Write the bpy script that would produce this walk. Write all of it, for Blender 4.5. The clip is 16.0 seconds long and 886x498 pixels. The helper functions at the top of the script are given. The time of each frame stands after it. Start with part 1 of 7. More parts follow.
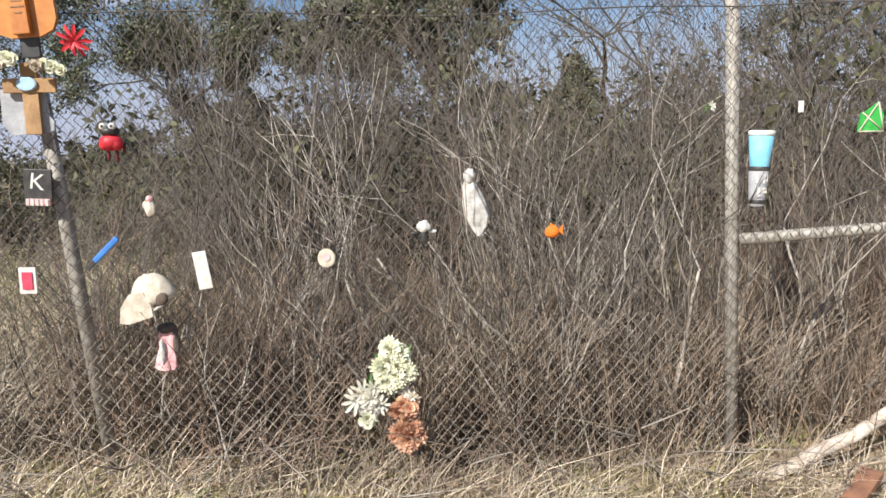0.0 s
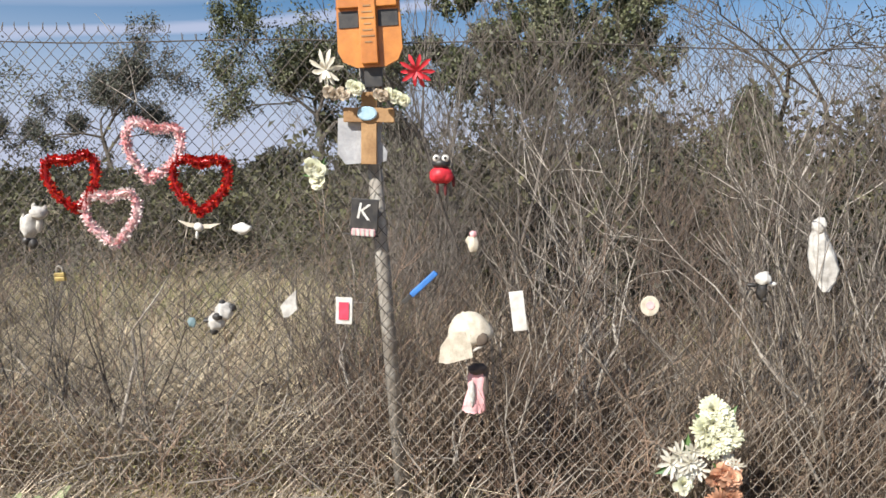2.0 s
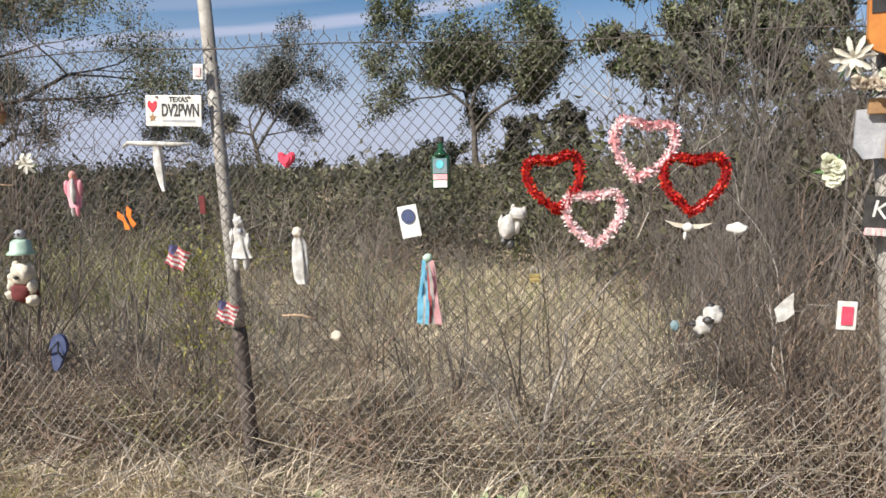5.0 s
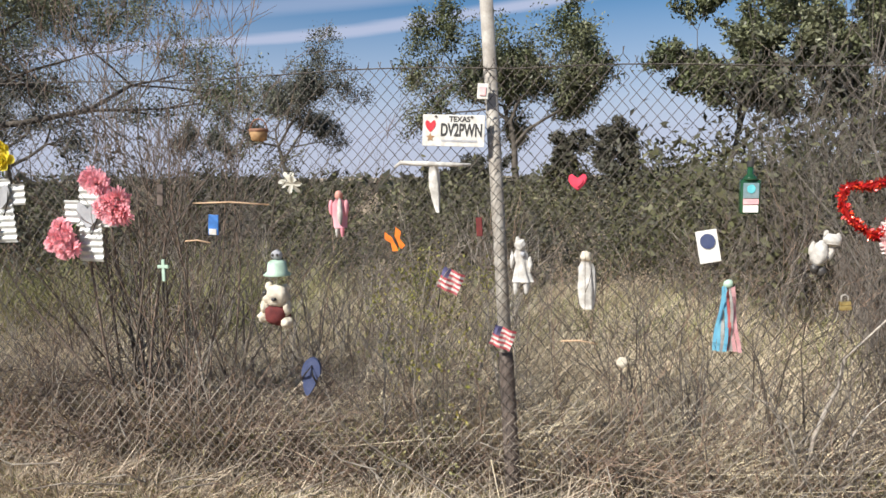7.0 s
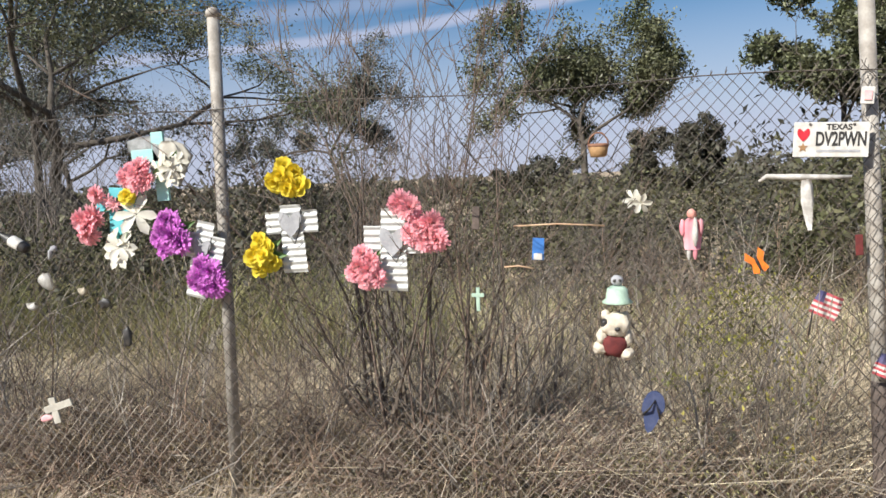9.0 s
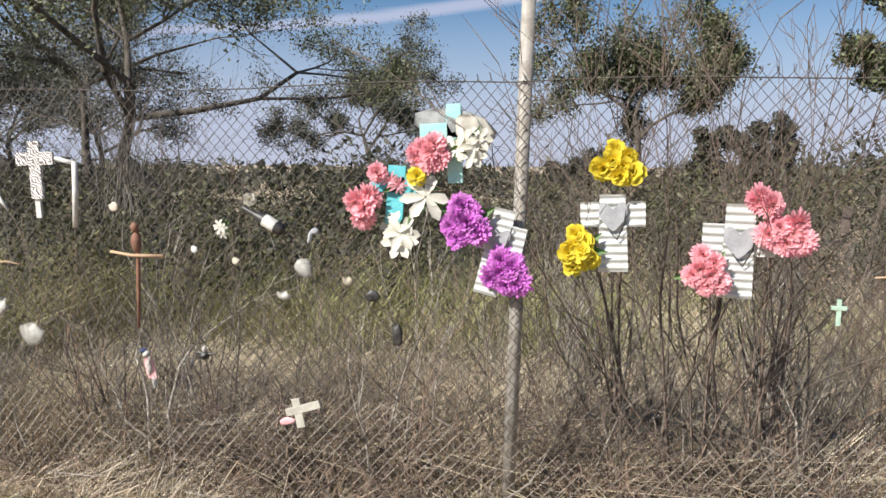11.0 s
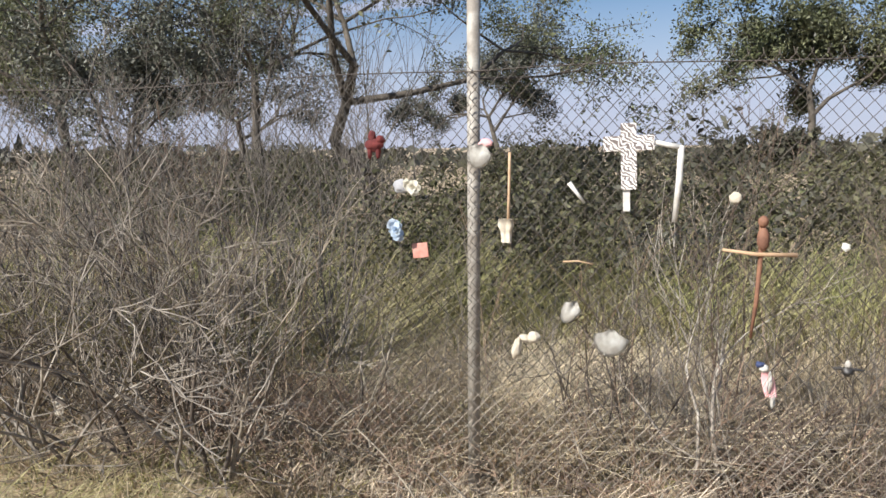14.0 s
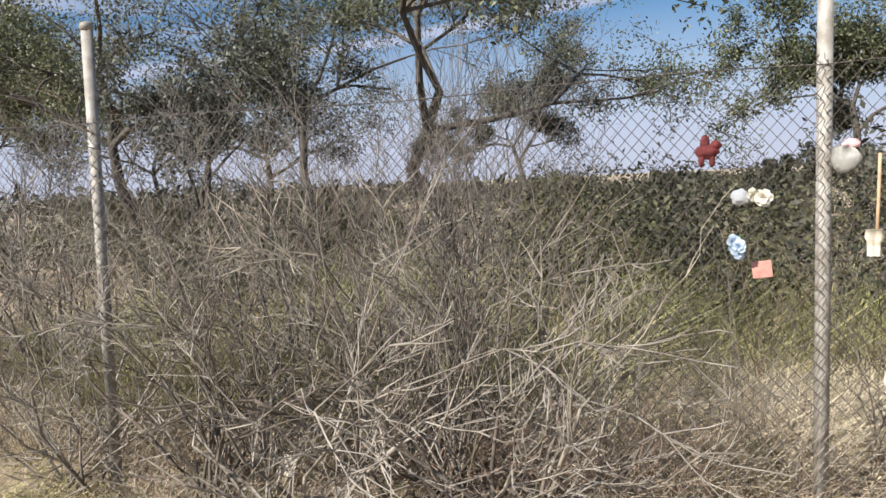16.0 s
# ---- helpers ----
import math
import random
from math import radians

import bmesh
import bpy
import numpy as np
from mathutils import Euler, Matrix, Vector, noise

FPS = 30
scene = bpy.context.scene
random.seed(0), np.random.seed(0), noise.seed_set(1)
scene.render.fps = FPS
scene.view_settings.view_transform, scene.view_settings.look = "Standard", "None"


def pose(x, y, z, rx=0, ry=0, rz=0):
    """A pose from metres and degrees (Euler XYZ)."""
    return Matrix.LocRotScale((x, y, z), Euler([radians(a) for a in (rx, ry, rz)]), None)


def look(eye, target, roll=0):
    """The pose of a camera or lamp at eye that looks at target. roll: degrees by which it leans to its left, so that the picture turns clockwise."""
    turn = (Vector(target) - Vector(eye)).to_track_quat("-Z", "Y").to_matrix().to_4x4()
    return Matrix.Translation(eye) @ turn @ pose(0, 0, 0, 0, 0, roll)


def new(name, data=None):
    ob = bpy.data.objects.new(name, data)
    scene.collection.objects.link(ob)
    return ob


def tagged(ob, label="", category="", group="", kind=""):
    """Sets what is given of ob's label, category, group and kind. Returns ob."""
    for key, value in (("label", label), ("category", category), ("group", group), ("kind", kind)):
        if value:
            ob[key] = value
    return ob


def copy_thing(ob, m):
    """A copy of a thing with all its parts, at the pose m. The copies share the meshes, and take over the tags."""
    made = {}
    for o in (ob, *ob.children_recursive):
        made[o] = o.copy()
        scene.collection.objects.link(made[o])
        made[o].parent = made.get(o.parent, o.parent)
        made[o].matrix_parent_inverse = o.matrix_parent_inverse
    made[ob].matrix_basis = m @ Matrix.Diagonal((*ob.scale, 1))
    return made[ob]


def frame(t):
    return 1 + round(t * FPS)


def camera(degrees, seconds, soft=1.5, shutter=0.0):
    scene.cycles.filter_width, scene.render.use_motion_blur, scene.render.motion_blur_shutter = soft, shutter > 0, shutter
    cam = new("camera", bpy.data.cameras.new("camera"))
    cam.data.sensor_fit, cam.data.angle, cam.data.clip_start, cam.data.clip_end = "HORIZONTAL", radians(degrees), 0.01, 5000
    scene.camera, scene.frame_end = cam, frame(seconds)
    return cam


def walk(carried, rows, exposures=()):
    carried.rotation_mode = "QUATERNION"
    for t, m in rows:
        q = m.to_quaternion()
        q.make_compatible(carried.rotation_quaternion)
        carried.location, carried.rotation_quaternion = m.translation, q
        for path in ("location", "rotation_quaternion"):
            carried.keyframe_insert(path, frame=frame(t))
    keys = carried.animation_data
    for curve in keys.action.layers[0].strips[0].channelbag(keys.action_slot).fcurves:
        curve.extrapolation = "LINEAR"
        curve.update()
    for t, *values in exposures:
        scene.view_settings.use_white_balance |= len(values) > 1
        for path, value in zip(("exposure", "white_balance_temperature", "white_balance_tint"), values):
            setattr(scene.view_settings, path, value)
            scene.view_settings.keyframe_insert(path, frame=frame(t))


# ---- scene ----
cam = camera(65.0, 16.0, soft=1.55)
PATH = [
    (0, (-0.387, 0.377, 1.539), (-0.23, 2.35, 1.248), -2.3),
    (0.5, (-0.586, 0.484, 1.553), (-0.482, 2.462, 1.275), -2.0),
    (1, (-0.877, 0.576, 1.592), (-0.785, 2.558, 1.341), -1.5),
    (1.5, (-1.118, 0.591, 1.623), (-1.137, 2.577, 1.391), -0.9),
    (2, (-1.376, 0.599, 1.623), (-1.499, 2.584, 1.405), -0.2),
    (2.5, (-1.616, 0.662, 1.626), (-1.829, 2.638, 1.41), 0.0),
    (3, (-1.893, 0.626, 1.636), (-2.17, 2.594, 1.413), -0.2),
    (3.5, (-2.166, 0.574, 1.675), (-2.485, 2.535, 1.447), -0.7),
    (4, (-2.459, 0.619, 1.653), (-2.813, 2.574, 1.42), -1.1),
    (4.5, (-2.757, 0.594, 1.674), (-3.141, 2.542, 1.434), -1.4),
    (4.7, (-2.88, 0.554, 1.672), (-3.275, 2.499, 1.43), -1.3),
    (6.8, (-4.297, 0.318, 1.765), (-4.665, 2.272, 1.55), -0.5),
    (7, (-4.439, 0.313, 1.748), (-4.811, 2.267, 1.54), -0.7),
    (7.5, (-4.854, 0.286, 1.792), (-5.241, 2.238, 1.592), -1.1),
    (8, (-5.238, 0.197, 1.839), (-5.645, 2.145, 1.645), -1.6),
    (8.5, (-5.598, 0.203, 1.856), (-6.018, 2.149, 1.663), -2.2),
    (8.7, (-5.762, 0.242, 1.865), (-6.184, 2.187, 1.669), -2.4),
    (10.8, (-7.44, 0.417, 1.869), (-7.834, 2.363, 1.63), -0.0),
    (11, (-7.614, 0.421, 1.885), (-8.011, 2.367, 1.647), 0.3),
    (11.5, (-8.064, 0.464, 1.866), (-8.472, 2.407, 1.622), 0.7),
    (12, (-8.553, 0.451, 1.867), (-8.971, 2.39, 1.618), 0.6),
    (12.5, (-9.008, 0.388, 1.915), (-9.443, 2.323, 1.656), 0.3),
    (13, (-9.446, 0.4, 1.903), (-9.901, 2.328, 1.63), 0.1),
    (13.5, (-9.893, 0.365, 1.891), (-10.39, 2.282, 1.607), -0.2),
    (14, (-10.347, 0.287, 1.901), (-10.905, 2.186, 1.612), -0.7),
    (14.5, (-10.838, 0.291, 1.871), (-11.454, 2.17, 1.569), -1.3),
    (15, (-11.272, 0.237, 1.836), (-11.901, 2.113, 1.548), -1.6),
    (15.5, (-11.673, 0.221, 1.834), (-12.267, 2.111, 1.557), -2.2),
    (16, (-11.988, 0.281, 1.841), (-12.512, 2.201, 1.648), -2.7),
]
walk(cam, [(t, look(eye, target, roll)) for t, eye, target, roll in PATH],
     exposures=[(0, 0.72), (4.5, 0.70), (8.5, 0.67), (11.5, 0.68), (14, 0.76), (16, 0.82)])

# world, sun and exposure
SUN = Vector((-0.50, -0.62, 0.66)).normalized()
world = bpy.data.worlds.new("sky")
scene.world = world
world.use_nodes = True
wn, wl = world.node_tree.nodes, world.node_tree.links
bg = wn["Background"]
sky = wn.new("ShaderNodeTexSky")
sky.sky_type, sky.sun_disc = "NISHITA", False
sky.sun_elevation = math.asin(SUN.z)
sky.sun_rotation = math.atan2(SUN.x, SUN.y)
sky.air_density, sky.dust_density, sky.ozone_density = 1.0, 0.3, 3.0
wco = wn.new("ShaderNodeTexCoord")
wmap = wn.new("ShaderNodeMapping")
wmap.inputs["Rotation"].default_value = (0.0, radians(10), 0.0)
wmap.inputs["Scale"].default_value = (0.8, 1.0, 9.0)
wl.new(wco.outputs["Generated"], wmap.inputs["Vector"])
wno = wn.new("ShaderNodeTexNoise")
wno.inputs["Scale"].default_value, wno.inputs["Detail"].default_value = 1.5, 7.0
wno.inputs["Roughness"].default_value = 0.55
wl.new(wmap.outputs["Vector"], wno.inputs["Vector"])
wramp = wn.new("ShaderNodeValToRGB")
wramp.color_ramp.elements[0].position, wramp.color_ramp.elements[1].position = 0.55, 0.73
wl.new(wno.outputs["Fac"], wramp.inputs["Fac"])
wsep = wn.new("ShaderNodeSeparateXYZ")
wl.new(wco.outputs["Generated"], wsep.inputs["Vector"])
whaze = wn.new("ShaderNodeMapRange")
whaze.inputs["From Min"].default_value, whaze.inputs["From Max"].default_value = 0.06, 0.235
whaze.inputs["To Min"].default_value, whaze.inputs["To Max"].default_value = 0.9, 0.0
wl.new(wsep.outputs["Z"], whaze.inputs["Value"])
wmax = wn.new("ShaderNodeMath")
wmax.operation = "MAXIMUM"
wl.new(wramp.outputs["Color"], wmax.inputs[0])
wl.new(whaze.outputs["Result"], wmax.inputs[1])
wmix = wn.new("ShaderNodeMix")
wmix.data_type = "RGBA"
# two thin streaks of high cloud that climb to the right
wband = wmax
for height, width, much in ((0.236, 0.013, 0.85), (0.275, 0.020, 0.40)):
    wdot = wn.new("ShaderNodeVectorMath")
    wdot.operation = "DOT_PRODUCT"
    wdot.inputs[1].default_value = (-0.125, 0.0, 1.0)
    wl.new(wco.outputs["Generated"], wdot.inputs[0])
    wrag = wn.new("ShaderNodeMath")
    wrag.operation, wrag.inputs[1].default_value = "MULTIPLY_ADD", 0.03
    wl.new(wno.outputs["Fac"], wrag.inputs[0])
    wl.new(wdot.outputs["Value"], wrag.inputs[2])
    woff = wn.new("ShaderNodeMath")
    woff.operation, woff.inputs[1].default_value = "SUBTRACT", height + 0.015
    wl.new(wrag.outputs["Value"], woff.inputs[0])
    wabs = wn.new("ShaderNodeMath")
    wabs.operation = "ABSOLUTE"
    wl.new(woff.outputs["Value"], wabs.inputs[0])
    wsm = wn.new("ShaderNodeMapRange")
    wsm.interpolation_type = "SMOOTHSTEP"
    wsm.inputs["From Min"].default_value, wsm.inputs["From Max"].default_value = 0.002, width
    wsm.inputs["To Min"].default_value, wsm.inputs["To Max"].default_value = much, 0.0
    wl.new(wabs.outputs["Value"], wsm.inputs["Value"])
    wtop = wn.new("ShaderNodeMath")
    wtop.operation = "MAXIMUM"
    wl.new(wband.outputs["Value"], wtop.inputs[0])
    wl.new(wsm.outputs["Result"], wtop.inputs[1])
    wband = wtop
wl.new(wband.outputs["Value"], wmix.inputs["Factor"])
whue = wn.new("ShaderNodeHueSaturation")
whue.inputs["Saturation"].default_value, whue.inputs["Value"].default_value = 1.25, 1.0
wl.new(sky.outputs["Color"], whue.inputs["Color"])
wl.new(whue.outputs["Color"], wmix.inputs["A"])
wmix.inputs["B"].default_value = (5.5, 6.0, 7.9, 1)
wl.new(wmix.outputs["Result"], bg.inputs["Color"])
bg.inputs["Strength"].default_value = 0.060
sun = new("sun", bpy.data.lights.new("sun", "SUN"))
sun.data.energy, sun.data.angle, sun.data.color = 5.0, radians(0.53), (1.0, 0.97, 0.91)
sun.matrix_world = look((0, 0, 0), -SUN)


# materials
def mat(name, color, rough=0.7, metal=0.0, second=None, scale=20.0, spread=0.15, bump=0.3, coat=0.0, islands=False, thin=0.0):
    """A surface with noise at two scales, a second colour in patches and fine relief."""
    m = bpy.data.materials.new(name)
    m.use_nodes = True
    n, l = m.node_tree.nodes, m.node_tree.links
    b = n["Principled BSDF"]
    b.inputs["Roughness"].default_value, b.inputs["Metallic"].default_value = rough, metal
    b.inputs["Coat Weight"].default_value = coat
    co = n.new("ShaderNodeTexCoord")
    big, fine = n.new("ShaderNodeTexNoise"), n.new("ShaderNodeTexNoise")
    big.inputs["Scale"].default_value, big.inputs["Detail"].default_value = scale, 5.0
    fine.inputs["Scale"].default_value, fine.inputs["Detail"].default_value = scale * 7, 3.0
    l.new(co.outputs["Object"], big.inputs["Vector"])
    l.new(co.outputs["Object"], fine.inputs["Vector"])
    ramp = n.new("ShaderNodeValToRGB")
    ramp.color_ramp.elements[0].position, ramp.color_ramp.elements[1].position = 0.38, 0.66
    two = second or tuple(c * (1 - 1.6 * spread) for c in color)
    ramp.color_ramp.elements[0].color, ramp.color_ramp.elements[1].color = (*two, 1), (*color, 1)
    l.new(big.outputs["Fac"], ramp.inputs["Fac"])
    hsv = n.new("ShaderNodeHueSaturation")
    l.new(ramp.outputs["Color"], hsv.inputs["Color"])
    rng = n.new("ShaderNodeMapRange")
    rng.inputs["To Min"].default_value, rng.inputs["To Max"].default_value = 1 - spread * 1.5, 1 + spread * 1.5
    if islands:
        geo = n.new("ShaderNodeNewGeometry")
        l.new(geo.outputs["Random Per Island"], rng.inputs["Value"])
    else:
        l.new(fine.outputs["Fac"], rng.inputs["Value"])
    l.new(rng.outputs["Result"], hsv.inputs["Value"])
    l.new(hsv.outputs["Color"], b.inputs["Base Color"])
    if bump:
        bp = n.new("ShaderNodeBump")
        bp.inputs["Strength"].default_value, bp.inputs["Distance"].default_value = bump, 0.004
        l.new(fine.outputs["Fac"], bp.inputs["Height"])
        l.new(bp.outputs["Normal"], b.inputs["Normal"])
    if thin:
        tr, ms = n.new("ShaderNodeBsdfTranslucent"), n.new("ShaderNodeMixShader")
        l.new(hsv.outputs["Color"], tr.inputs["Color"])
        ms.inputs["Fac"].default_value = thin
        l.new(b.outputs["BSDF"], ms.inputs[1])
        l.new(tr.outputs["BSDF"], ms.inputs[2])
        l.new(ms.outputs["Shader"], n["Material Output"].inputs["Surface"])
    return m


M = {
    "soil": mat("dry_soil_and_litter", (0.42, 0.33, 0.22), 0.95, second=(0.28, 0.21, 0.135), scale=3.0, spread=0.3, bump=0.9),
    "straw": mat("dry_straw", (0.67, 0.575, 0.415), 0.8, second=(0.51, 0.42, 0.29), scale=0.8, spread=0.45, bump=0, islands=True, thin=0.25),
    "straw_grey": mat("weathered_straw", (0.56, 0.47, 0.36), 0.85, second=(0.40, 0.32, 0.235), scale=0.8, spread=0.45, bump=0, islands=True, thin=0.2),
    "green_grass": mat("short_green_grass", (0.22, 0.23, 0.07), 0.7, second=(0.32, 0.28, 0.11), scale=2.0, spread=0.4, bump=0, islands=True, thin=0.25),
    "twig": mat("bare_grey_twigs", (0.37, 0.325, 0.27), 0.85, second=(0.18, 0.15, 0.12), scale=6.0, spread=0.35, bump=0.4),
    "twig_dark": mat("bare_brown_twigs", (0.19, 0.15, 0.115), 0.85, second=(0.085, 0.066, 0.05), scale=6.0, spread=0.35, bump=0.4),
    "twig_red": mat("reddish_weed_stems", (0.38, 0.26, 0.185), 0.85, second=(0.22, 0.15, 0.105), scale=6.0, spread=0.3, bump=0.3),
    "weed_green": mat("olive_green_weeds", (0.23, 0.245, 0.085), 0.75, second=(0.34, 0.30, 0.15), scale=1.2, spread=0.4, bump=0, islands=True, thin=0.25),
    "twig_cool": mat("cool_grey_twigs", (0.225, 0.195, 0.165), 0.85, second=(0.11, 0.092, 0.078), scale=5.0, spread=0.3, bump=0.4),
    "twig_umber": mat("umber_weed_stems", (0.23, 0.165, 0.125), 0.85, second=(0.12, 0.085, 0.066), scale=5.0, spread=0.3, bump=0.3),
    "limb_brown": mat("light_brown_bark", (0.42, 0.36, 0.28), 0.85, second=(0.19, 0.155, 0.115), scale=4.0, spread=0.3, bump=0.4),
    "weed_light": mat("yellow_green_weeds", (0.33, 0.31, 0.145), 0.75, second=(0.44, 0.38, 0.22), scale=1.2, spread=0.4, bump=0, islands=True, thin=0.3),
    "stem_pale": mat("pale_grey_stems", (0.50, 0.45, 0.385), 0.85, second=(0.27, 0.23, 0.19), scale=5.0, spread=0.3, bump=0.4),
    "leaf_dark": mat("dark_scrub_leaves", (0.055, 0.057, 0.036), 0.65, second=(0.078, 0.072, 0.05), scale=0.5, spread=0.4, bump=0, islands=True, thin=0.15),
    "bark": mat("dark_tree_bark", (0.13, 0.11, 0.09), 0.95, second=(0.07, 0.058, 0.045), scale=9.0, spread=0.3, bump=1.0),
    "leaf": mat("evergreen_oak_leaves", (0.10, 0.115, 0.05), 0.5, second=(0.15, 0.15, 0.085), scale=0.9, spread=0.5, bump=0, islands=True, thin=0.25),
    "leaf_grey": mat("dusty_grey_green_leaves", (0.12, 0.125, 0.095), 0.6, second=(0.085, 0.085, 0.066), scale=0.9, spread=0.5, bump=0, islands=True, thin=0.2),
    "leaf_brush": mat("olive_brush_leaves", (0.078, 0.085, 0.032), 0.65, second=(0.105, 0.095, 0.05), scale=0.7, spread=0.45, bump=0, islands=True, thin=0.2),
    "galv": mat("weathered_galvanised_steel", (0.40, 0.37, 0.325), 0.65, 0.1, second=(0.25, 0.22, 0.185), scale=14.0, spread=0.15, bump=0.25),
    "rust": mat("dark_rusted_steel", (0.15, 0.115, 0.095), 0.8, 0.2, second=(0.09, 0.07, 0.06), scale=18.0, spread=0.25, bump=0.5),
    # fence wire coloured dark, as it shows against the bright sky
    "wire": mat("fence_wire_backlit", (0.085, 0.074, 0.064), 0.75, 0.1, second=(0.13, 0.108, 0.09), scale=5.0, spread=0.2, bump=0),
    "weed_brown": mat("fine_brown_weeds", (0.33, 0.255, 0.185), 0.85, second=(0.20, 0.145, 0.105), scale=1.1, spread=0.45, bump=0, islands=True, thin=0.2),
    "leaf_gold": mat("yellowing_vine_leaves", (0.34, 0.29, 0.05), 0.6, second=(0.22, 0.23, 0.06), scale=6.0, spread=0.4, bump=0, islands=True, thin=0.3),
    "leaf_pale": mat("pale_green_weed_leaves", (0.36, 0.38, 0.22), 0.6, second=(0.26, 0.30, 0.14), scale=9.0, spread=0.3, bump=0.3, thin=0.2),
    # the same wire coloured pale, as sunlight picks it out low down
    "wire_sunlit": mat("fence_wire_sunlit", (0.42, 0.365, 0.30), 0.6, 0.1, second=(0.24, 0.20, 0.16), scale=5.0, spread=0.2, bump=0),
}


def smooth(bm):
    for f in bm.faces:
        f.smooth = True


def pipe(bm, points, radius, sides=6, index=0):
    """A tube through points."""
    pts = [Vector(p) for p in points]
    rings = []
    for i, p in enumerate(pts):
        d = (pts[min(i + 1, len(pts) - 1)] - pts[max(i - 1, 0)]).normalized()
        a = d.orthogonal().normalized()
        b = d.cross(a)
        r = radius[i] if isinstance(radius, (list, tuple)) else radius
        rings.append([bm.verts.new(p + (a * math.cos(2 * math.pi * k / sides) + b * math.sin(2 * math.pi * k / sides)) * r) for k in range(sides)])
    for u, v in zip(rings, rings[1:]):
        for k in range(sides):
            f = bm.faces.new((u[k], u[(k + 1) % sides], v[(k + 1) % sides], v[k]))
            f.smooth, f.material_index = True, index
    for ring in (list(reversed(rings[0])), rings[-1]):
        bm.faces.new(ring).material_index = index
    return bm


def part(name, bm, material, parent, label=""):
    """Links a bmesh as one mesh object under a thing or a part."""
    me = bpy.data.meshes.new(name)
    bm.to_mesh(me)
    bm.free()
    for m in material if isinstance(material, (list, tuple)) else (material,):
        me.materials.append(m)
    ob = new(name, me)
    ob.parent = parent
    if label:
        ob["label"] = label
    return ob


def thing(name, at, label, category, group="", kind="", rz=0.0, ry=0.0, rx=0.0):
    ob = new(name)
    ob.empty_display_size = 0.05
    ob.matrix_basis = pose(*at, rx, ry, rz)
    return tagged(ob, label, category, group, kind)


def raw_mesh(name, verts, faces, material):
    """A mesh from arrays of triangle or quad corners."""
    verts, faces = np.asarray(verts, np.float32), np.asarray(faces, np.int32)
    me = bpy.data.meshes.new(name)
    k = faces.shape[1]
    me.vertices.add(len(verts))
    me.vertices.foreach_set("co", verts.ravel())
    me.loops.add(faces.size)
    me.loops.foreach_set("vertex_index", faces.ravel())
    me.polygons.add(len(faces))
    me.polygons.foreach_set("loop_start", np.arange(0, faces.size, k, dtype=np.int32))
    me.materials.append(material)
    me.update(calc_edges=True)
    return me


def tubes(p0, p1, r0, r1, sides=3):
    """Tapered prisms from point pairs: vertices and quads."""
    p0, p1 = np.asarray(p0, float), np.asarray(p1, float)
    d = p1 - p0
    d /= np.maximum(np.linalg.norm(d, axis=1, keepdims=True), 1e-9)
    up = np.where(np.abs(d[:, 2:3]) < 0.9, np.array([[0.0, 0, 1]]), np.array([[1.0, 0, 0]]))
    a = np.cross(d, up)
    a /= np.linalg.norm(a, axis=1, keepdims=True)
    b = np.cross(d, a)
    rings = []
    for p, r in ((p0, np.asarray(r0)), (p1, np.asarray(r1))):
        for i in range(sides):
            w = 2 * math.pi * i / sides
            rings.append(p + (a * math.cos(w) + b * math.sin(w)) * np.reshape(r, (-1, 1)))
    v = np.stack(rings, 1).reshape(-1, 3)
    base = np.arange(len(p0))[:, None, None] * 2 * sides
    q = np.array([[i, (i + 1) % sides, sides + (i + 1) % sides, sides + i] for i in range(sides)])[None]
    return v, (base + q).reshape(-1, 4)


def grow(rng, base, way, length, radius, depth, kids, wander, spread, lift, shrink=0.62, pieces=4, high=False, thin=0.0022):
    """Segments of a branching stem: lists of start, end and radii, with the tips of the last twigs."""
    out, tips = [], []

    def stem(p, d, ln, r, level):
        n = pieces if level == depth else 3
        pts, step = [p], ln / n
        for i in range(n):
            d = d + rng.normal(0, wander, 3)
            d[2] += lift
            d /= np.linalg.norm(d)
            q = p + d * step
            ra, rb = r * (1 - 0.5 * i / n), r * (1 - 0.5 * (i + 1) / n)
            out.append((p, q, ra, rb, level))
            p = q
            pts.append((p, d, rb))
        if level == 0:
            tips.append((p, d))
            return
        for k in range(kids):
            j = (1 + int(rng.integers(0, n)) if level < depth or not high else n - int(rng.integers(0, 2))) if k else n
            q, dd, rb = pts[j]
            side = rng.normal(0, 1, 3)
            side -= dd * side.dot(dd)
            side /= np.linalg.norm(side)
            nd = dd + side * spread * rng.uniform(0.6, 1.3)
            nd /= np.linalg.norm(nd)
            stem(q, nd, ln * shrink * rng.uniform(0.7, 1.2), max(rb * 0.74, thin), level - 1)

    way = np.array(way, float)
    stem(np.array(base, float), way / np.linalg.norm(way), length, radius, depth)
    return out, tips


def segments_mesh(name, segs, material, sides=3):
    v, f = tubes([s[0] for s in segs], [s[1] for s in segs], [s[2] for s in segs], [s[3] for s in segs], sides)
    return raw_mesh(name, v, f, material)


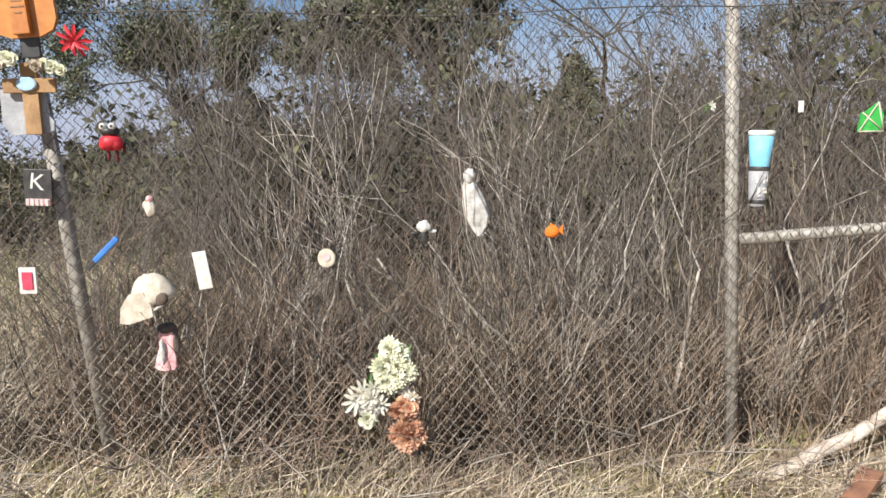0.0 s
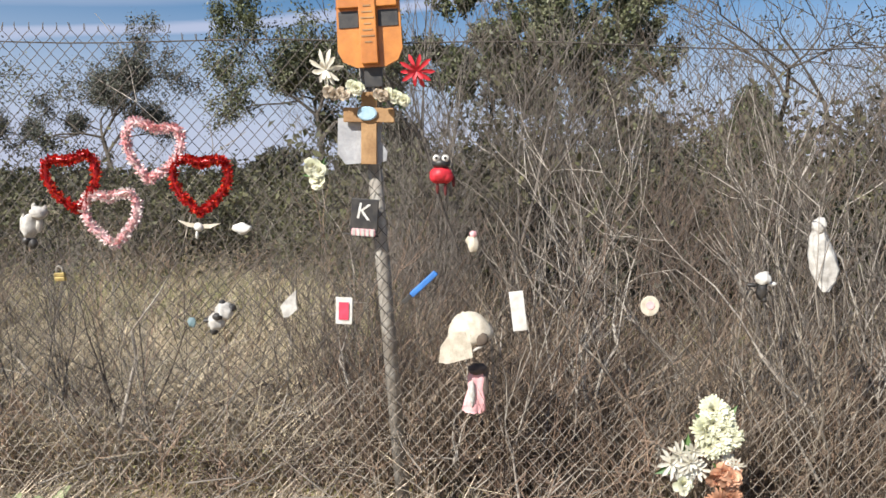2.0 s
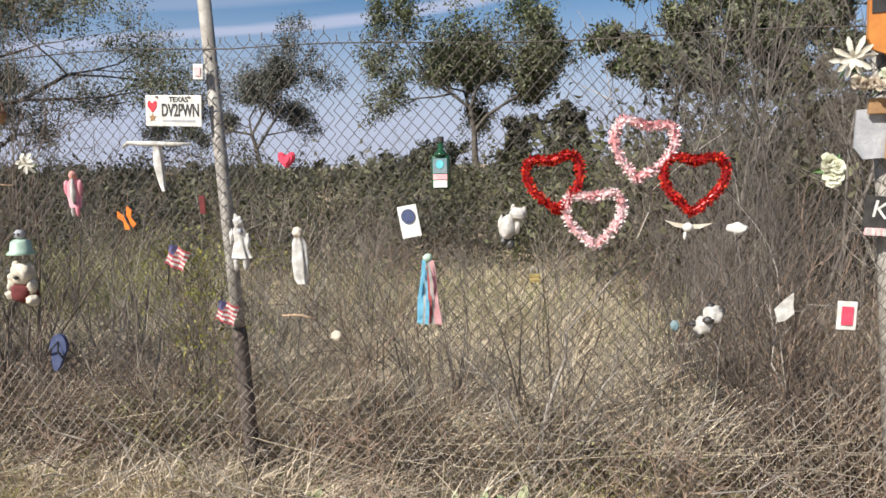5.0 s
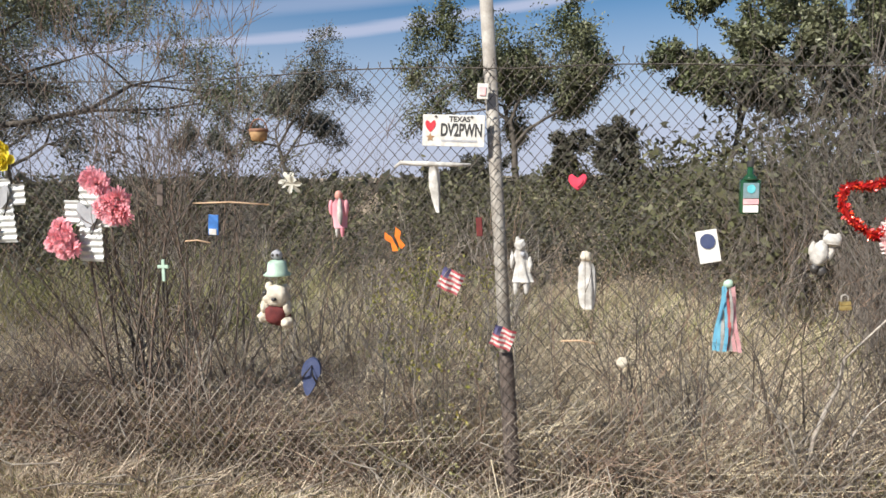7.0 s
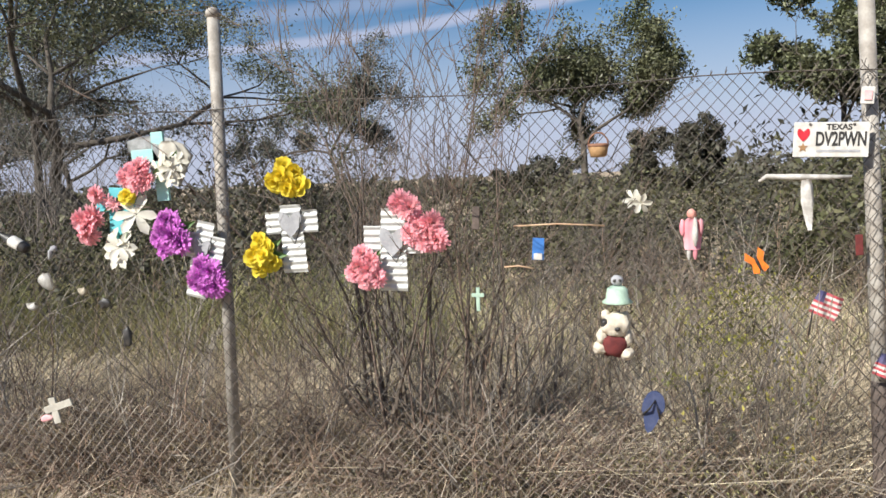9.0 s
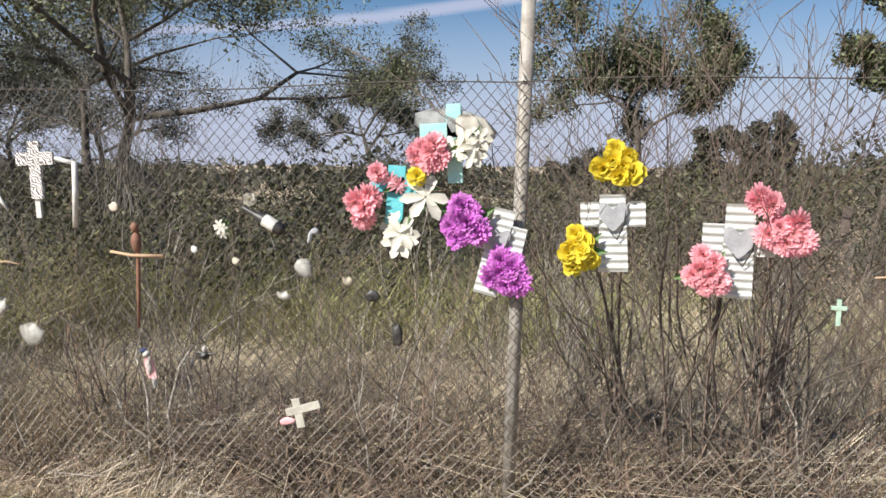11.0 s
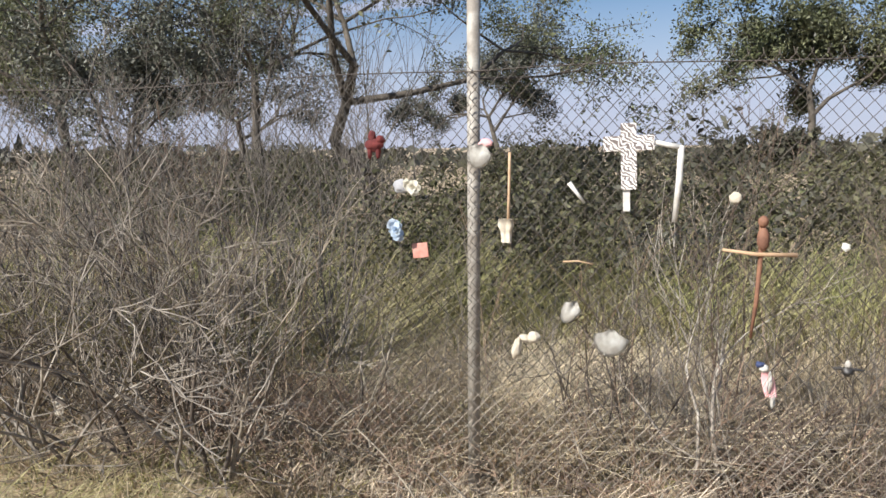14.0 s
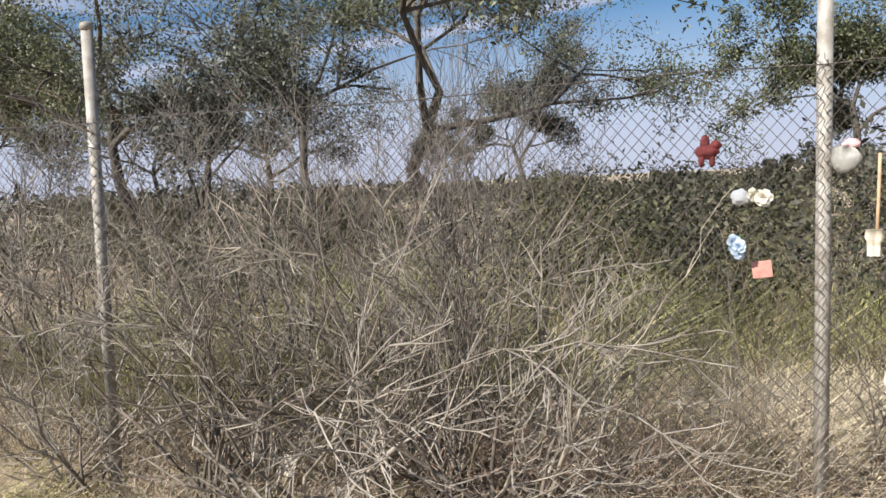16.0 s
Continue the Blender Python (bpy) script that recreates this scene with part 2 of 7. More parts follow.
def leaf_quads(rng, places, size, spread, per):
    """Small crumpled leaf blades scattered round places."""
    p = np.repeat(np.asarray(places, float), per, axis=0)
    p = p + rng.normal(0, spread, p.shape)
    n = len(p)
    a = rng.normal(0, 1, (n, 3))
    a /= np.linalg.norm(a, axis=1, keepdims=True)
    b = np.cross(a, rng.normal(0, 1, (n, 3)))
    b /= np.linalg.norm(b, axis=1, keepdims=True)
    s = size * rng.uniform(0.6, 1.4, (n, 1))
    c = np.cross(a, b) * s * 0.3
    v = np.stack([p - a * s, p + b * s * 0.45 + c, p + a * s, p - b * s * 0.45 + c], 1).reshape(-1, 3)
    f = np.arange(n * 4).reshape(-1, 4)
    return v, f


# the ground: one sheet to the horizon
def ground_height(x, y):
    x, y = np.asarray(x, float), np.asarray(y, float)
    h = 0.05 * np.sin(x * 0.7 + 1.0) * np.cos(y * 0.5) + 0.025 * np.sin(x * 2.3 + y * 1.7)
    near = np.exp(-((y - 3.0) / 5.0) ** 2)
    return h * 0.8 - 0.20 * near * np.clip((x + 1.6) / 2.0, 0, 1) + 0.07 * near * np.clip((-x - 3.5) / 2, 0, 1)


def build_ground():
    xs = np.concatenate([[-1500, -500, -200, -90, -50], np.arange(-34, 12.1, 0.4), [20, 50, 120, 400, 1500]])
    ys = np.concatenate([[-800, -200, -60, -20, -8], np.arange(-4, 20.1, 0.4), [26, 36, 60, 120, 300, 800, 1800]])
    gx, gy = np.meshgrid(xs, ys)
    far = np.clip((np.hypot(gx + 6, gy) - 45) / 40, 0, 1)
    z = ground_height(gx, gy) * (1 - far)
    v = np.stack([gx, gy, z], -1).reshape(-1, 3)
    w = len(xs)
    i = (np.arange(len(ys) - 1)[:, None] * w + np.arange(w - 1)[None]).reshape(-1)
    f = np.stack([i, i + 1, i + 1 + w, i + w], 1)
    me = raw_mesh("ground", v, f, M["soil"])
    me.polygons.foreach_set("use_smooth", [True] * len(me.polygons))
    tagged(new("ground", me), "dry brown soil with straw litter and thin grass", "ground", kind="structure")


build_ground()


# the chain-link fence along the roadside
FY = 3.65
WIRE_Y = 3.607
POSTS = [  # x at the foot, x at the top, height, lower dark part
    (4.42, 4.40, 2.55, 0.0), (1.33, 1.285, 2.62, 0.0), (-1.74, -1.93, 2.62, 0.0), (-4.72, -4.86, 2.70, 0.86),
    (-7.95, -7.885, 2.76, 0.0), (-11.18, -11.17, 2.95, 0.0), (-15.02, -14.93, 2.81, 0.0), (-18.1, -18.1, 2.8, 0.0), (-21.2, -21.2, 2.8, 0.0)]


def lathe(bm, profile, at=(0, 0, 0), sides=14, tilt=None):
    """Turns a profile of (radius, height) round the z axis into the bmesh."""
    m = Matrix.Translation(at) @ (tilt or Matrix())
    rings = []
    for r, z in profile:
        rings.append([bm.verts.new(m @ Vector((r * math.cos(2 * math.pi * i / sides), r * math.sin(2 * math.pi * i / sides), z))) for i in range(sides)])
    for a, b in zip(rings, rings[1:]):
        for i in range(sides):
            bm.faces.new((a[i], a[(i + 1) % sides], b[(i + 1) % sides], b[i]))
    bm.faces.new(list(reversed(rings[0])))
    bm.faces.new(rings[-1])
    return bm


def top_height(x):
    return 2.16 + 0.13 * np.clip(-x / 5.5, 0, 1)


def foot_height(x):
    return ground_height(x, WIRE_Y) + 0.03


def mesh_panel(x0, x1, lower=None):
    """One bay of woven wire: every zigzag strand bent out and in at its crossings, with twisted barbs on top."""
    half, tall = 0.0308, 0.0345
    n = int(round((x1 - x0) / half))
    dx = (x1 - x0) / n
    p0, p1 = [], []
    rng = np.random.default_rng(int(abs(x0) * 10))
    for i in range(n):
        xa = x0 + i * dx
        zt = round(float(top_height(xa)) / tall) * tall
        zb = float(foot_height(xa)) if lower is None else lower(xa)
        k = np.arange(int((zt - zb) / tall) + 1)
        z = zt - k * tall
        odd = (k + i) % 2
        sag = 0.010 * np.sin(xa * 1.9 + z * 1.1) + 0.004 * np.sin(xa * 6.3 - z * 4.0)
        x = xa + dx * odd + 0.005 * np.sin(z * 2.3 + xa * 1.7)
        y = WIRE_Y + 0.005 * np.sin(xa * 2.1 + z * 3.0) + 0.004 * np.sin(xa * 0.9 - z * 1.3) + 0.004 * np.where(odd, 1, -1)
        pts = np.stack([x, y, z + sag], 1)
        p0.append(pts[:-1])
        p1.append(pts[1:])
        if odd[0] == i % 2:
            p0.append(pts[:1])
            p1.append(pts[:1] + np.array([[rng.normal(0, 0.006), rng.normal(0, 0.004), rng.uniform(0.016, 0.032)]]))
    a, b = np.concatenate(p0), np.concatenate(p1)
    gauge = np.where(a[:, 2] < 0.7, 0.0021, 0.0019)
    return tubes(a, b, gauge, gauge, 3)


def build_fence():
    fence = thing("chain_link_fence", (0, 0, 0), "tall weathered chain-link fence with grey steel posts", "fence")
    for xa, xb, h, dark in POSTS:
        z0 = float(ground_height(xa, FY)) - 0.1
        tilt = Matrix.Translation((xa, FY + 0.006, z0)) @ Matrix.Shear("XY", 4, ((xb - xa) / h, 0))
        bm = bmesh.new()
        lathe(bm, [(0.032, 0.0), (0.032, h - z0)], (0, 0, 0), 16, tilt)
        smooth(bm)
        post = part("post", bm, M["galv"], fence, "weathered galvanised steel post")
        bm = bmesh.new()
        lathe(bm, [(0.035, h - z0 - 0.03), (0.038, h - z0 - 0.005), (0.030, h - z0 + 0.012), (0.008, h - z0 + 0.022)], (0, 0, 0), 16, tilt)
        smooth(bm)
        part("cap", bm, M["galv"], post)
        if dark:
            bm = bmesh.new()
            lathe(bm, [(0.036, 0.0), (0.039, 0.3), (0.037, dark), (0.033, dark + 0.06)], (0, 0, 0), 16, tilt)
            smooth(bm)
            part("sleeve", bm, M["rust"], post, "dark rusted lower sleeve")
    xs = [p[0] for p in POSTS]
    for x0, x1 in zip(xs[1:], xs[:-1]):
        if x1 > 4:  # the broken bay: cut along the rail, with a rag of wire left at the foot
            v, f = mesh_panel(x1 - 3.09, x1, lambda x: 1.01)
            v2, f2 = mesh_panel(x0 + 0.03, x0 + 0.34, lambda x: 0.16 + 0.25 * abs(x - x0 - 0.1))
            keep = v2[:, 2] < 0.62 + 0.05 * np.sin(v2[:, 0] * 40)
            quads = f2[keep[f2].all(1)]
            # the rag takes the wire colour with sunlight put in
            part_mesh("mesh_rag", v2, quads, M["wire_sunlit"], fence)
        else:
            v, f = mesh_panel(x0, x1)
        # light painted by height: sky-dark wire copy above, sunlit pale copy below
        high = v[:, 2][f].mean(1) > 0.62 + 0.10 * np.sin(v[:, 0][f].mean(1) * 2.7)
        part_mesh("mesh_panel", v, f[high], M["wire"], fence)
        part_mesh("mesh_panel", v, f[~high], M["wire_sunlit"], fence)
        n = 12
        x = np.linspace(x0, x1, n + 1)
        z = top_height(x) - 0.03 + 0.012 * np.sin(np.linspace(0, math.pi, n + 1) * 3)
        bm = bmesh.new()
        ring = []
        for px, pz in zip(x, z):
            ring.append([bm.verts.new((px, WIRE_Y + 0.012 + 0.003 * math.cos(q * 1.571), pz + 0.003 * math.sin(q * 1.571))) for q in range(4)])
        for u, w in zip(ring, ring[1:]):
            for q in range(4):
                bm.faces.new((u[q], u[(q + 1) % 4], w[(q + 1) % 4], w[q]))
        part("top_wire", bm, M["wire"], fence)
    # the brace rail of the broken bay, with cut wire wound round it
    bm = bmesh.new()
    lathe(bm, [(0.028, 0.0), (0.028, 3.08)], (1.34, FY, 1.03), 14, pose(0, 0, 0, 0, 88.6, 0))
    smooth(bm)
    rail = part("rail", bm, M["galv"], fence, "pale steel brace rail wound with cut wire")
    p = []
    for i in range(420):
        w = i * 0.42
        p.append((1.37 + i * 0.0072, FY + 0.031 * math.cos(w), 1.032 + 0.0245 * i * 0.0072 + 0.031 * math.sin(w)))
    p = np.array(p)
    v, f = tubes(p[:-1], p[1:], np.full(len(p) - 1, 0.002), np.full(len(p) - 1, 0.002), 3)
    part_mesh("wire_winding", v, f, M["wire"], rail)


def part_mesh(name, v, f, material, parent, label=""):
    used, inv = np.unique(f, return_inverse=True)
    ob = new(name, raw_mesh(name, v[used], inv.reshape(f.shape), material))
    ob.parent = parent
    if label:
        ob["label"] = label
    return ob


build_fence()


# grass, weeds and brush
def blades(base, lean, az, h, w, material, name, label):
    """Thin bent blades from their feet; too many to count."""
    n = len(base)
    d = np.stack([np.cos(az) * lean, np.sin(az) * lean, np.ones(n)], 1)
    s = np.stack([-np.sin(az + 0.6), np.cos(az + 0.6), np.zeros(n)], 1)
    mid = base + d * (h * 0.5)[:, None]
    top = mid + (d * np.array([2.6, 2.6, 0.75])) * (h * 0.5)[:, None]
    hw = (w / 2)[:, None]
    v = np.stack([base - s * hw, base + s * hw, mid + s * hw * 0.8, mid - s * hw * 0.8, top + s * hw * 0.25, top - s * hw * 0.25], 1).reshape(-1, 3)
    o = np.arange(n)[:, None] * 6
    f = np.concatenate([o + np.array([[0, 1, 2, 3]]), o + np.array([[3, 2, 4, 5]])])
    tagged(new(name, raw_mesh(name, v, f, material)), label, "grass", kind="stuff")


def tufts(name, rng, count, per, region, height, spread, lean, width, material, label, keep=None):
    (xa, xb), (ya, yb) = region
    c = np.stack([rng.uniform(xa, xb, count), ya + (yb - ya) * rng.uniform(0, 1, count) ** 1.4], 1)
    if keep is not None:
        c = c[keep(c[:, 0], c[:, 1], rng)]
    size = rng.uniform(0.6, 1.25, len(c))
    i = np.repeat(np.arange(len(c)), per)
    off = rng.normal(0, spread, (len(i), 2)) * size[i][:, None]
    p = c[i] + off
    az = np.arctan2(off[:, 1], off[:, 0]) + rng.normal(0, 0.7, len(i))
    ln = np.abs(rng.normal(0, lean, len(i))) + np.hypot(off[:, 0], off[:, 1]) / spread * lean * 0.35
    base = np.stack([p[:, 0], p[:, 1], ground_height(p[:, 0], p[:, 1]) - 0.02], 1)
    blades(base, ln, az, rng.uniform(*height, len(i)) * size[i], rng.uniform(*width, len(i)), material, name, label)


def build_grass():
    r = np.random.default_rng(3)
    west = lambda x, y, g: (x < -1.6) | (g.uniform(0, 1, len(x)) < 0.16)
    tufts("dry_grass", r, 1900, 34, ((-20, 6), (4.05, 10)), (0.16, 0.50), 0.09, 0.45, (0.004, 0.010), M["straw"], "clumped dry straw-coloured grass behind the fence", west)
    tufts("tan_grass", r, 620, 34, ((-9.6, -3.0), (4.1, 7.5)), (0.2, 0.55), 0.12, 0.5, (0.004, 0.010), M["straw"], "pale tan grass in the open field", None)
    tufts("weathered_grass", r, 900, 30, ((-22, 6), (4.05, 9)), (0.2, 0.58), 0.10, 0.4, (0.004, 0.009), M["straw_grey"], "greyish dead grass in clumps", west)
    tufts("verge_grass", r, 900, 24, ((-17, 5), (2.3, 3.7)), (0.04, 0.16), 0.08, 0.8, (0.004, 0.009), M["straw"], "short matted dry grass along the foot of the fence")
    tufts("green_weeds", r, 620, 26, ((-19, -10.8), (5.6, 9.0)), (0.25, 0.75), 0.14, 0.35, (0.006, 0.014), M["weed_green"], "olive green weeds in the field")
    tufts("low_green_weeds", r, 260, 22, ((-7.5, 3), (6.0, 9.5)), (0.25, 0.7), 0.14, 0.35, (0.006, 0.014), M["weed_green"], "scattered olive green weeds")
    g = np.random.default_rng(9)
    tufts("brown_undergrowth", np.random.default_rng(14), 620, 26, ((-2.0, 4.6), (3.95, 6.8)), (0.35, 1.05), 0.13, 0.22, (0.004, 0.009), M["weed_brown"], "fine brown dead weeds under the thicket")
    tufts("wire_grass", np.random.default_rng(15), 420, 22, ((-15, 3.5), (3.3, 3.58)), (0.06, 0.32), 0.08, 0.5, (0.004, 0.009), M["straw_grey"], "ragged dry grass grown against the wire")
    tufts("olive_weeds", np.random.default_rng(16), 440, 24, ((-16, -7.4), (6.0, 8.8)), (0.4, 1.15), 0.16, 0.3, (0.006, 0.014), M["weed_green"], "tall olive weeds before the scrub")
    tufts("tall_green_weeds", g, 330, 26, ((-16.5, -12.4), (4.6, 7.5)), (0.35, 1.0), 0.16, 0.35, (0.007, 0.015), M["weed_light"], "taller yellowish green weeds between the bushes")
    tufts("pale_field_grass", g, 700, 32, ((-12.2, -7.4), (4.3, 6.3)), (0.15, 0.46), 0.11, 0.5, (0.004, 0.010), M["straw"], "pale dry grass of the open field")
    tufts("verge_weeds", g, 170, 26, ((-17, -12.4), (2.4, 3.6)), (0.05, 0.20), 0.09, 0.8, (0.005, 0.010), M["weed_light"], "yellowish green grass on the verge")
    tufts("open_grass", g, 420, 32, ((-13.0, -10.6), (3.9, 6.8)), (0.15, 0.42), 0.11, 0.5, (0.004, 0.010), M["straw"], "pale open grass patch by a post")
    tufts("roadside_grass", r, 800, 16, ((-17, 5), (-2.0, 2.5)), (0.03, 0.10), 0.09, 0.8, (0.004, 0.010), M["straw_grey"], "thin worn grass on the roadside verge")
    tufts("green_grass", r, 480, 26, ((-17, 5), (2.5, 4.8)), (0.05, 0.17), 0.09, 0.8, (0.005, 0.010), M["green_grass"], "tufts of short yellowish green grass")


build_grass()


def build_stalks():
    """Dead weed stalks and fallen twigs, past counting, one object each."""
    rng = np.random.default_rng(21)
    for name, n, m, label in (("dead_weeds", 300, "twig", "pale dead weed stalks standing in the grass"), ("brown_weeds", 240, "twig_red", "brown dead weed stalks"), ("dark_weeds", 130, "twig_dark", "dark bare weed stalks")):
        segs = []
        for i in range(n):
            x, y = rng.uniform(-20, 5), 3.75 + 4.5 * rng.uniform(0, 1) ** 1.6
            s, t = grow(rng, (x, y, float(ground_height(x, y)) - 0.03), (rng.normal(0, 0.22), rng.normal(0, 0.22), 1), rng.uniform(0.35, 0.85), rng.uniform(0.003, 0.0065), 2, 3, 0.10, 0.5, 0.04, 0.6, 4)
            segs += s
        tagged(new(name, segments_mesh(name, segs, M[m])), label, "weeds", kind="stuff")
    segs = []
    for i in range(230):
        x, y = rng.uniform(-15, 3.5), 3.35 + 0.75 * rng.uniform(0, 1)
        s, t = grow(rng, (x, y, float(ground_height(x, y)) - 0.02), (rng.normal(0, 0.7), rng.normal(0, 0.5), 1), rng.uniform(0.2, 0.42), rng.uniform(0.003, 0.006), 2, 4, 0.3, 0.9, -0.03, 0.7, 4)
        segs += s
    g = np.random.default_rng(23)
    for i in range(110):
        x, y = g.normal(-12.35, 0.5), 3.55 + 0.8 * g.uniform(0, 1)
        s, t = grow(g, (x, y, float(ground_height(x, y)) - 0.02), (g.normal(0, 0.5), g.normal(0, 0.4), 1), g.uniform(0.2, 0.38), g.uniform(0.003, 0.006), 2, 4, 0.3, 0.9, 0.0, 0.7, 4)
        segs += s
    tagged(new("brown_bramble", segments_mesh("brown_bramble", segs, M["twig_red"])), "dense low dark brown bramble close behind the wire", "bramble", kind="stuff")
    segs = []
    for cx, n, wide, tall in ((-7.3, 70, 0.55, 0.42), (-6.3, 60, 0.45, 0.40), (-5.35, 40, 0.3, 0.30), (-8.9, 75, 0.6, 0.34), (-10.0, 50, 0.45, 0.34), (-2.55, 60, 0.5, 0.30), (-1.1, 70, 0.45, 0.34), (0.2, 40, 0.5, 0.26), (-4.0, 55, 0.4, 0.26), (-11.6, 15, 0.4, 0.22), (-12.7, 45, 0.4, 0.32), (-14.2, 30, 0.7, 0.3)):
        for i in range(n):
            x, y = g.normal(cx, wide), 3.72 + 0.9 * g.uniform(0, 1)
            s, t = grow(g, (x, y, float(ground_height(x, y)) - 0.02), (g.normal(0, 0.8), g.normal(0, 0.5), 1), tall * g.uniform(0.6, 1.2), g.uniform(0.0035, 0.007), 2, 5, 0.34, 1.0, -0.05, 0.72, 4, False, 0.0032)
            segs += s
    tagged(new("dark_bramble", segments_mesh("dark_bramble", segs, M["twig_umber"])), "tangled heaps of dark brown bramble at the foot of the wire", "bramble", kind="stuff")
    segs = []
    for i in range(1500):
        x, y = rng.uniform(-17, 5), 3.1 + 2.8 * rng.uniform(0, 1) ** 1.3
        p = np.array([x, y, float(ground_height(x, y)) + abs(rng.normal(0, 0.16))])
        d = rng.normal(0, 1, 3) * np.array([1, 0.6, 0.35])
        d /= np.linalg.norm(d)
        ln, r = rng.uniform(0.15, 0.6), rng.uniform(0.002, 0.006)
        q = p + d * ln * 0.5
        e = q + (d + rng.normal(0, 0.25, 3)) * ln * 0.5
        segs += [(p, q, r, r * 0.8, 0), (q, e, r * 0.8, r * 0.4, 0)]
    tagged(new("fallen_twigs", segments_mesh("fallen_twigs", segs, M["twig"])), "tangle of fallen dry twigs low behind the fence", "branchwork", kind="stuff")


build_stalks()


def bush(name, seed, height, stems, material, kids=3, depth=3, wander=0.12, spread=0.55, lift=0.03, radius=0.009, lean=0.35, leaves=None, size=0.03, per=3, puff=0.1, foot=0.10, thin=0.0024):
    """A bush: each main stem with its twigs is a part; leafy ones carry their foliage as another."""
    rng = np.random.default_rng(seed)
    ob = new(name)
    tips, allsegs = [], []
    for i in range(stems):
        az = rng.uniform(0, 2 * math.pi)
        ln = rng.uniform(0.2, 1.0) * lean
        s, t = grow(rng, (rng.normal(0, foot), rng.normal(0, foot), -0.03), (math.cos(az) * ln, math.sin(az) * ln, 1),
                    height * rng.uniform(0.36, 0.60), radius * rng.uniform(0.6, 1.3), depth, kids, wander, spread, lift, thin=thin)
        tips += t
        allsegs += s
        if leaves is None:
            st = new("stem", segments_mesh("stem", s, material))
            st.parent = ob
    if leaves is not None:
        st = tagged(new("branchwork", segments_mesh("branchwork", allsegs, material)), kind="stuff")
        st.parent = ob
        v, f = leaf_quads(rng, [t[0] for t in tips], size, puff, per)
        lf = tagged(new("foliage", raw_mesh("foliage", v, f, leaves)), kind="stuff")
        lf.parent = ob
    return ob


def scatter(proto, spots, rng, sizes=(0.8, 1.2)):
    """Stands copies of a plant on the ground; the first spot takes the plant itself."""
    for i, (x, y, s) in enumerate(spots):
        m = pose(x, y, float(ground_height(x, y)), 0, 0, rng.uniform(0, 360))
        k = s * rng.uniform(*sizes)
        if i == 0:
            proto.matrix_basis = m @ Matrix.Diagonal((k, k, k, 1))
        else:
            copy_thing(proto, m).scale = (k, k, k * rng.uniform(0.9, 1.1))


def build_brush():
    rng = np.random.default_rng(11)
    # tall upright thicket behind the eastern bays
    protos = []
    for i, (m, h, r) in enumerate([("twig_cool", 2.9, 0.014), ("twig_dark", 2.5, 0.012), ("twig_cool", 2.6, 0.012), ("twig_umber", 1.9, 0.008), ("twig_umber", 2.2, 0.010)]):
        b = bush("bare_bush", 40 + i, h, 7, M[m], kids=3, depth=3, wander=0.10, spread=0.45, lift=0.07, radius=r, lean=0.45, foot=0.22)
        protos.append(tagged(b, "tall bare upright bush of thin grey-brown stems", "bush", "thicket behind the fence"))
    spots = [[] for p in protos]
    for i in range(80):
        x, y = rng.uniform(-2.6, 5.5), 4.5 + 4.0 * rng.uniform(0, 1) ** 1.1
        s = 0.60 + 0.16 * (y - 4.0) * rng.uniform(0.6, 1.2)
        if x < -1.3:
            s *= 0.72
        spots[i % 5].append((x, y, s))
    for i in range(5):  # tall fine growth that rises over the wire
        spots[(0, 2, 1)[i % 3]].append((rng.uniform(-1.8, 4.5), rng.uniform(6.0, 9.0), rng.uniform(1.1, 1.5)))
    for i in range(26):  # thinner growth along the western bays
        x, y = rng.uniform(-8.6, -2.6), 4.2 + 5.0 * rng.uniform(0, 1)
        spots[i % 5].append((x, y, rng.uniform(0.4, 0.75)))
    for k in range(6):  # grey growth below the western trees
        spots[(0, 2)[k % 2]].append((rng.uniform(-21, -13.2), rng.uniform(7.2, 10.0), rng.uniform(1.0, 1.4)))
    for p, s in zip(protos, spots):
        scatter(p, s, rng)
    whips = [protos[0], protos[4], protos[2]]
    # stouter pale stems that stand out before the thicket
    g = np.random.default_rng(63)
    stout = []
    for i, (m, h) in enumerate([("stem_pale", 2.0), ("limb_brown", 1.8), ("twig", 1.9)]):
        b = bush("pale_bush", 60 + i, h, 5, M[m], kids=3, depth=2, wander=0.11, spread=0.42, lift=0.08, radius=0.011, lean=0.4, foot=0.25, thin=0.0042)
        stout.append(tagged(b, "open bare bush of stout pale stems", "bush", "pale bushes by the wire"))
    spots = [[], [], []]
    for i in range(22):
        spots[i % 3].append((g.uniform(-1.6, 4.0), g.uniform(3.95, 5.6), g.uniform(0.65, 1.15)))
    for i in range(26):
        spots[i % 3].append((g.uniform(-10.4, -1.6), g.uniform(3.95, 5.6), g.uniform(0.34, 0.66)))
    for p, s in zip(stout, spots):
        scatter(p, s, g)
    # dark fans of a few strong stems that stand alone in the field
    fan = bush("dark_bush", 71, 2.5, 6, M["twig_dark"], kids=2, depth=3, wander=0.09, spread=0.5, lift=0.06, radius=0.013, lean=0.55, foot=0.10, thin=0.0038)
    tagged(fan, "open fan of dark bare stems", "bush", "dark bare bushes in the field")
    scatter(fan, [(-6.85, 4.15, 0.95), (-6.5, 4.3, 0.85), (-7.2, 4.4, 0.95), (-10.35, 4.05, 0.6), (-10.7, 4.3, 0.55), (-4.15, 4.05, 0.5), (-2.15, 4.0, 0.5), (-3.3, 4.2, 0.6), (-9.3, 4.2, 0.5), (0.9, 4.1, 0.8)], g, (0.95, 1.05))
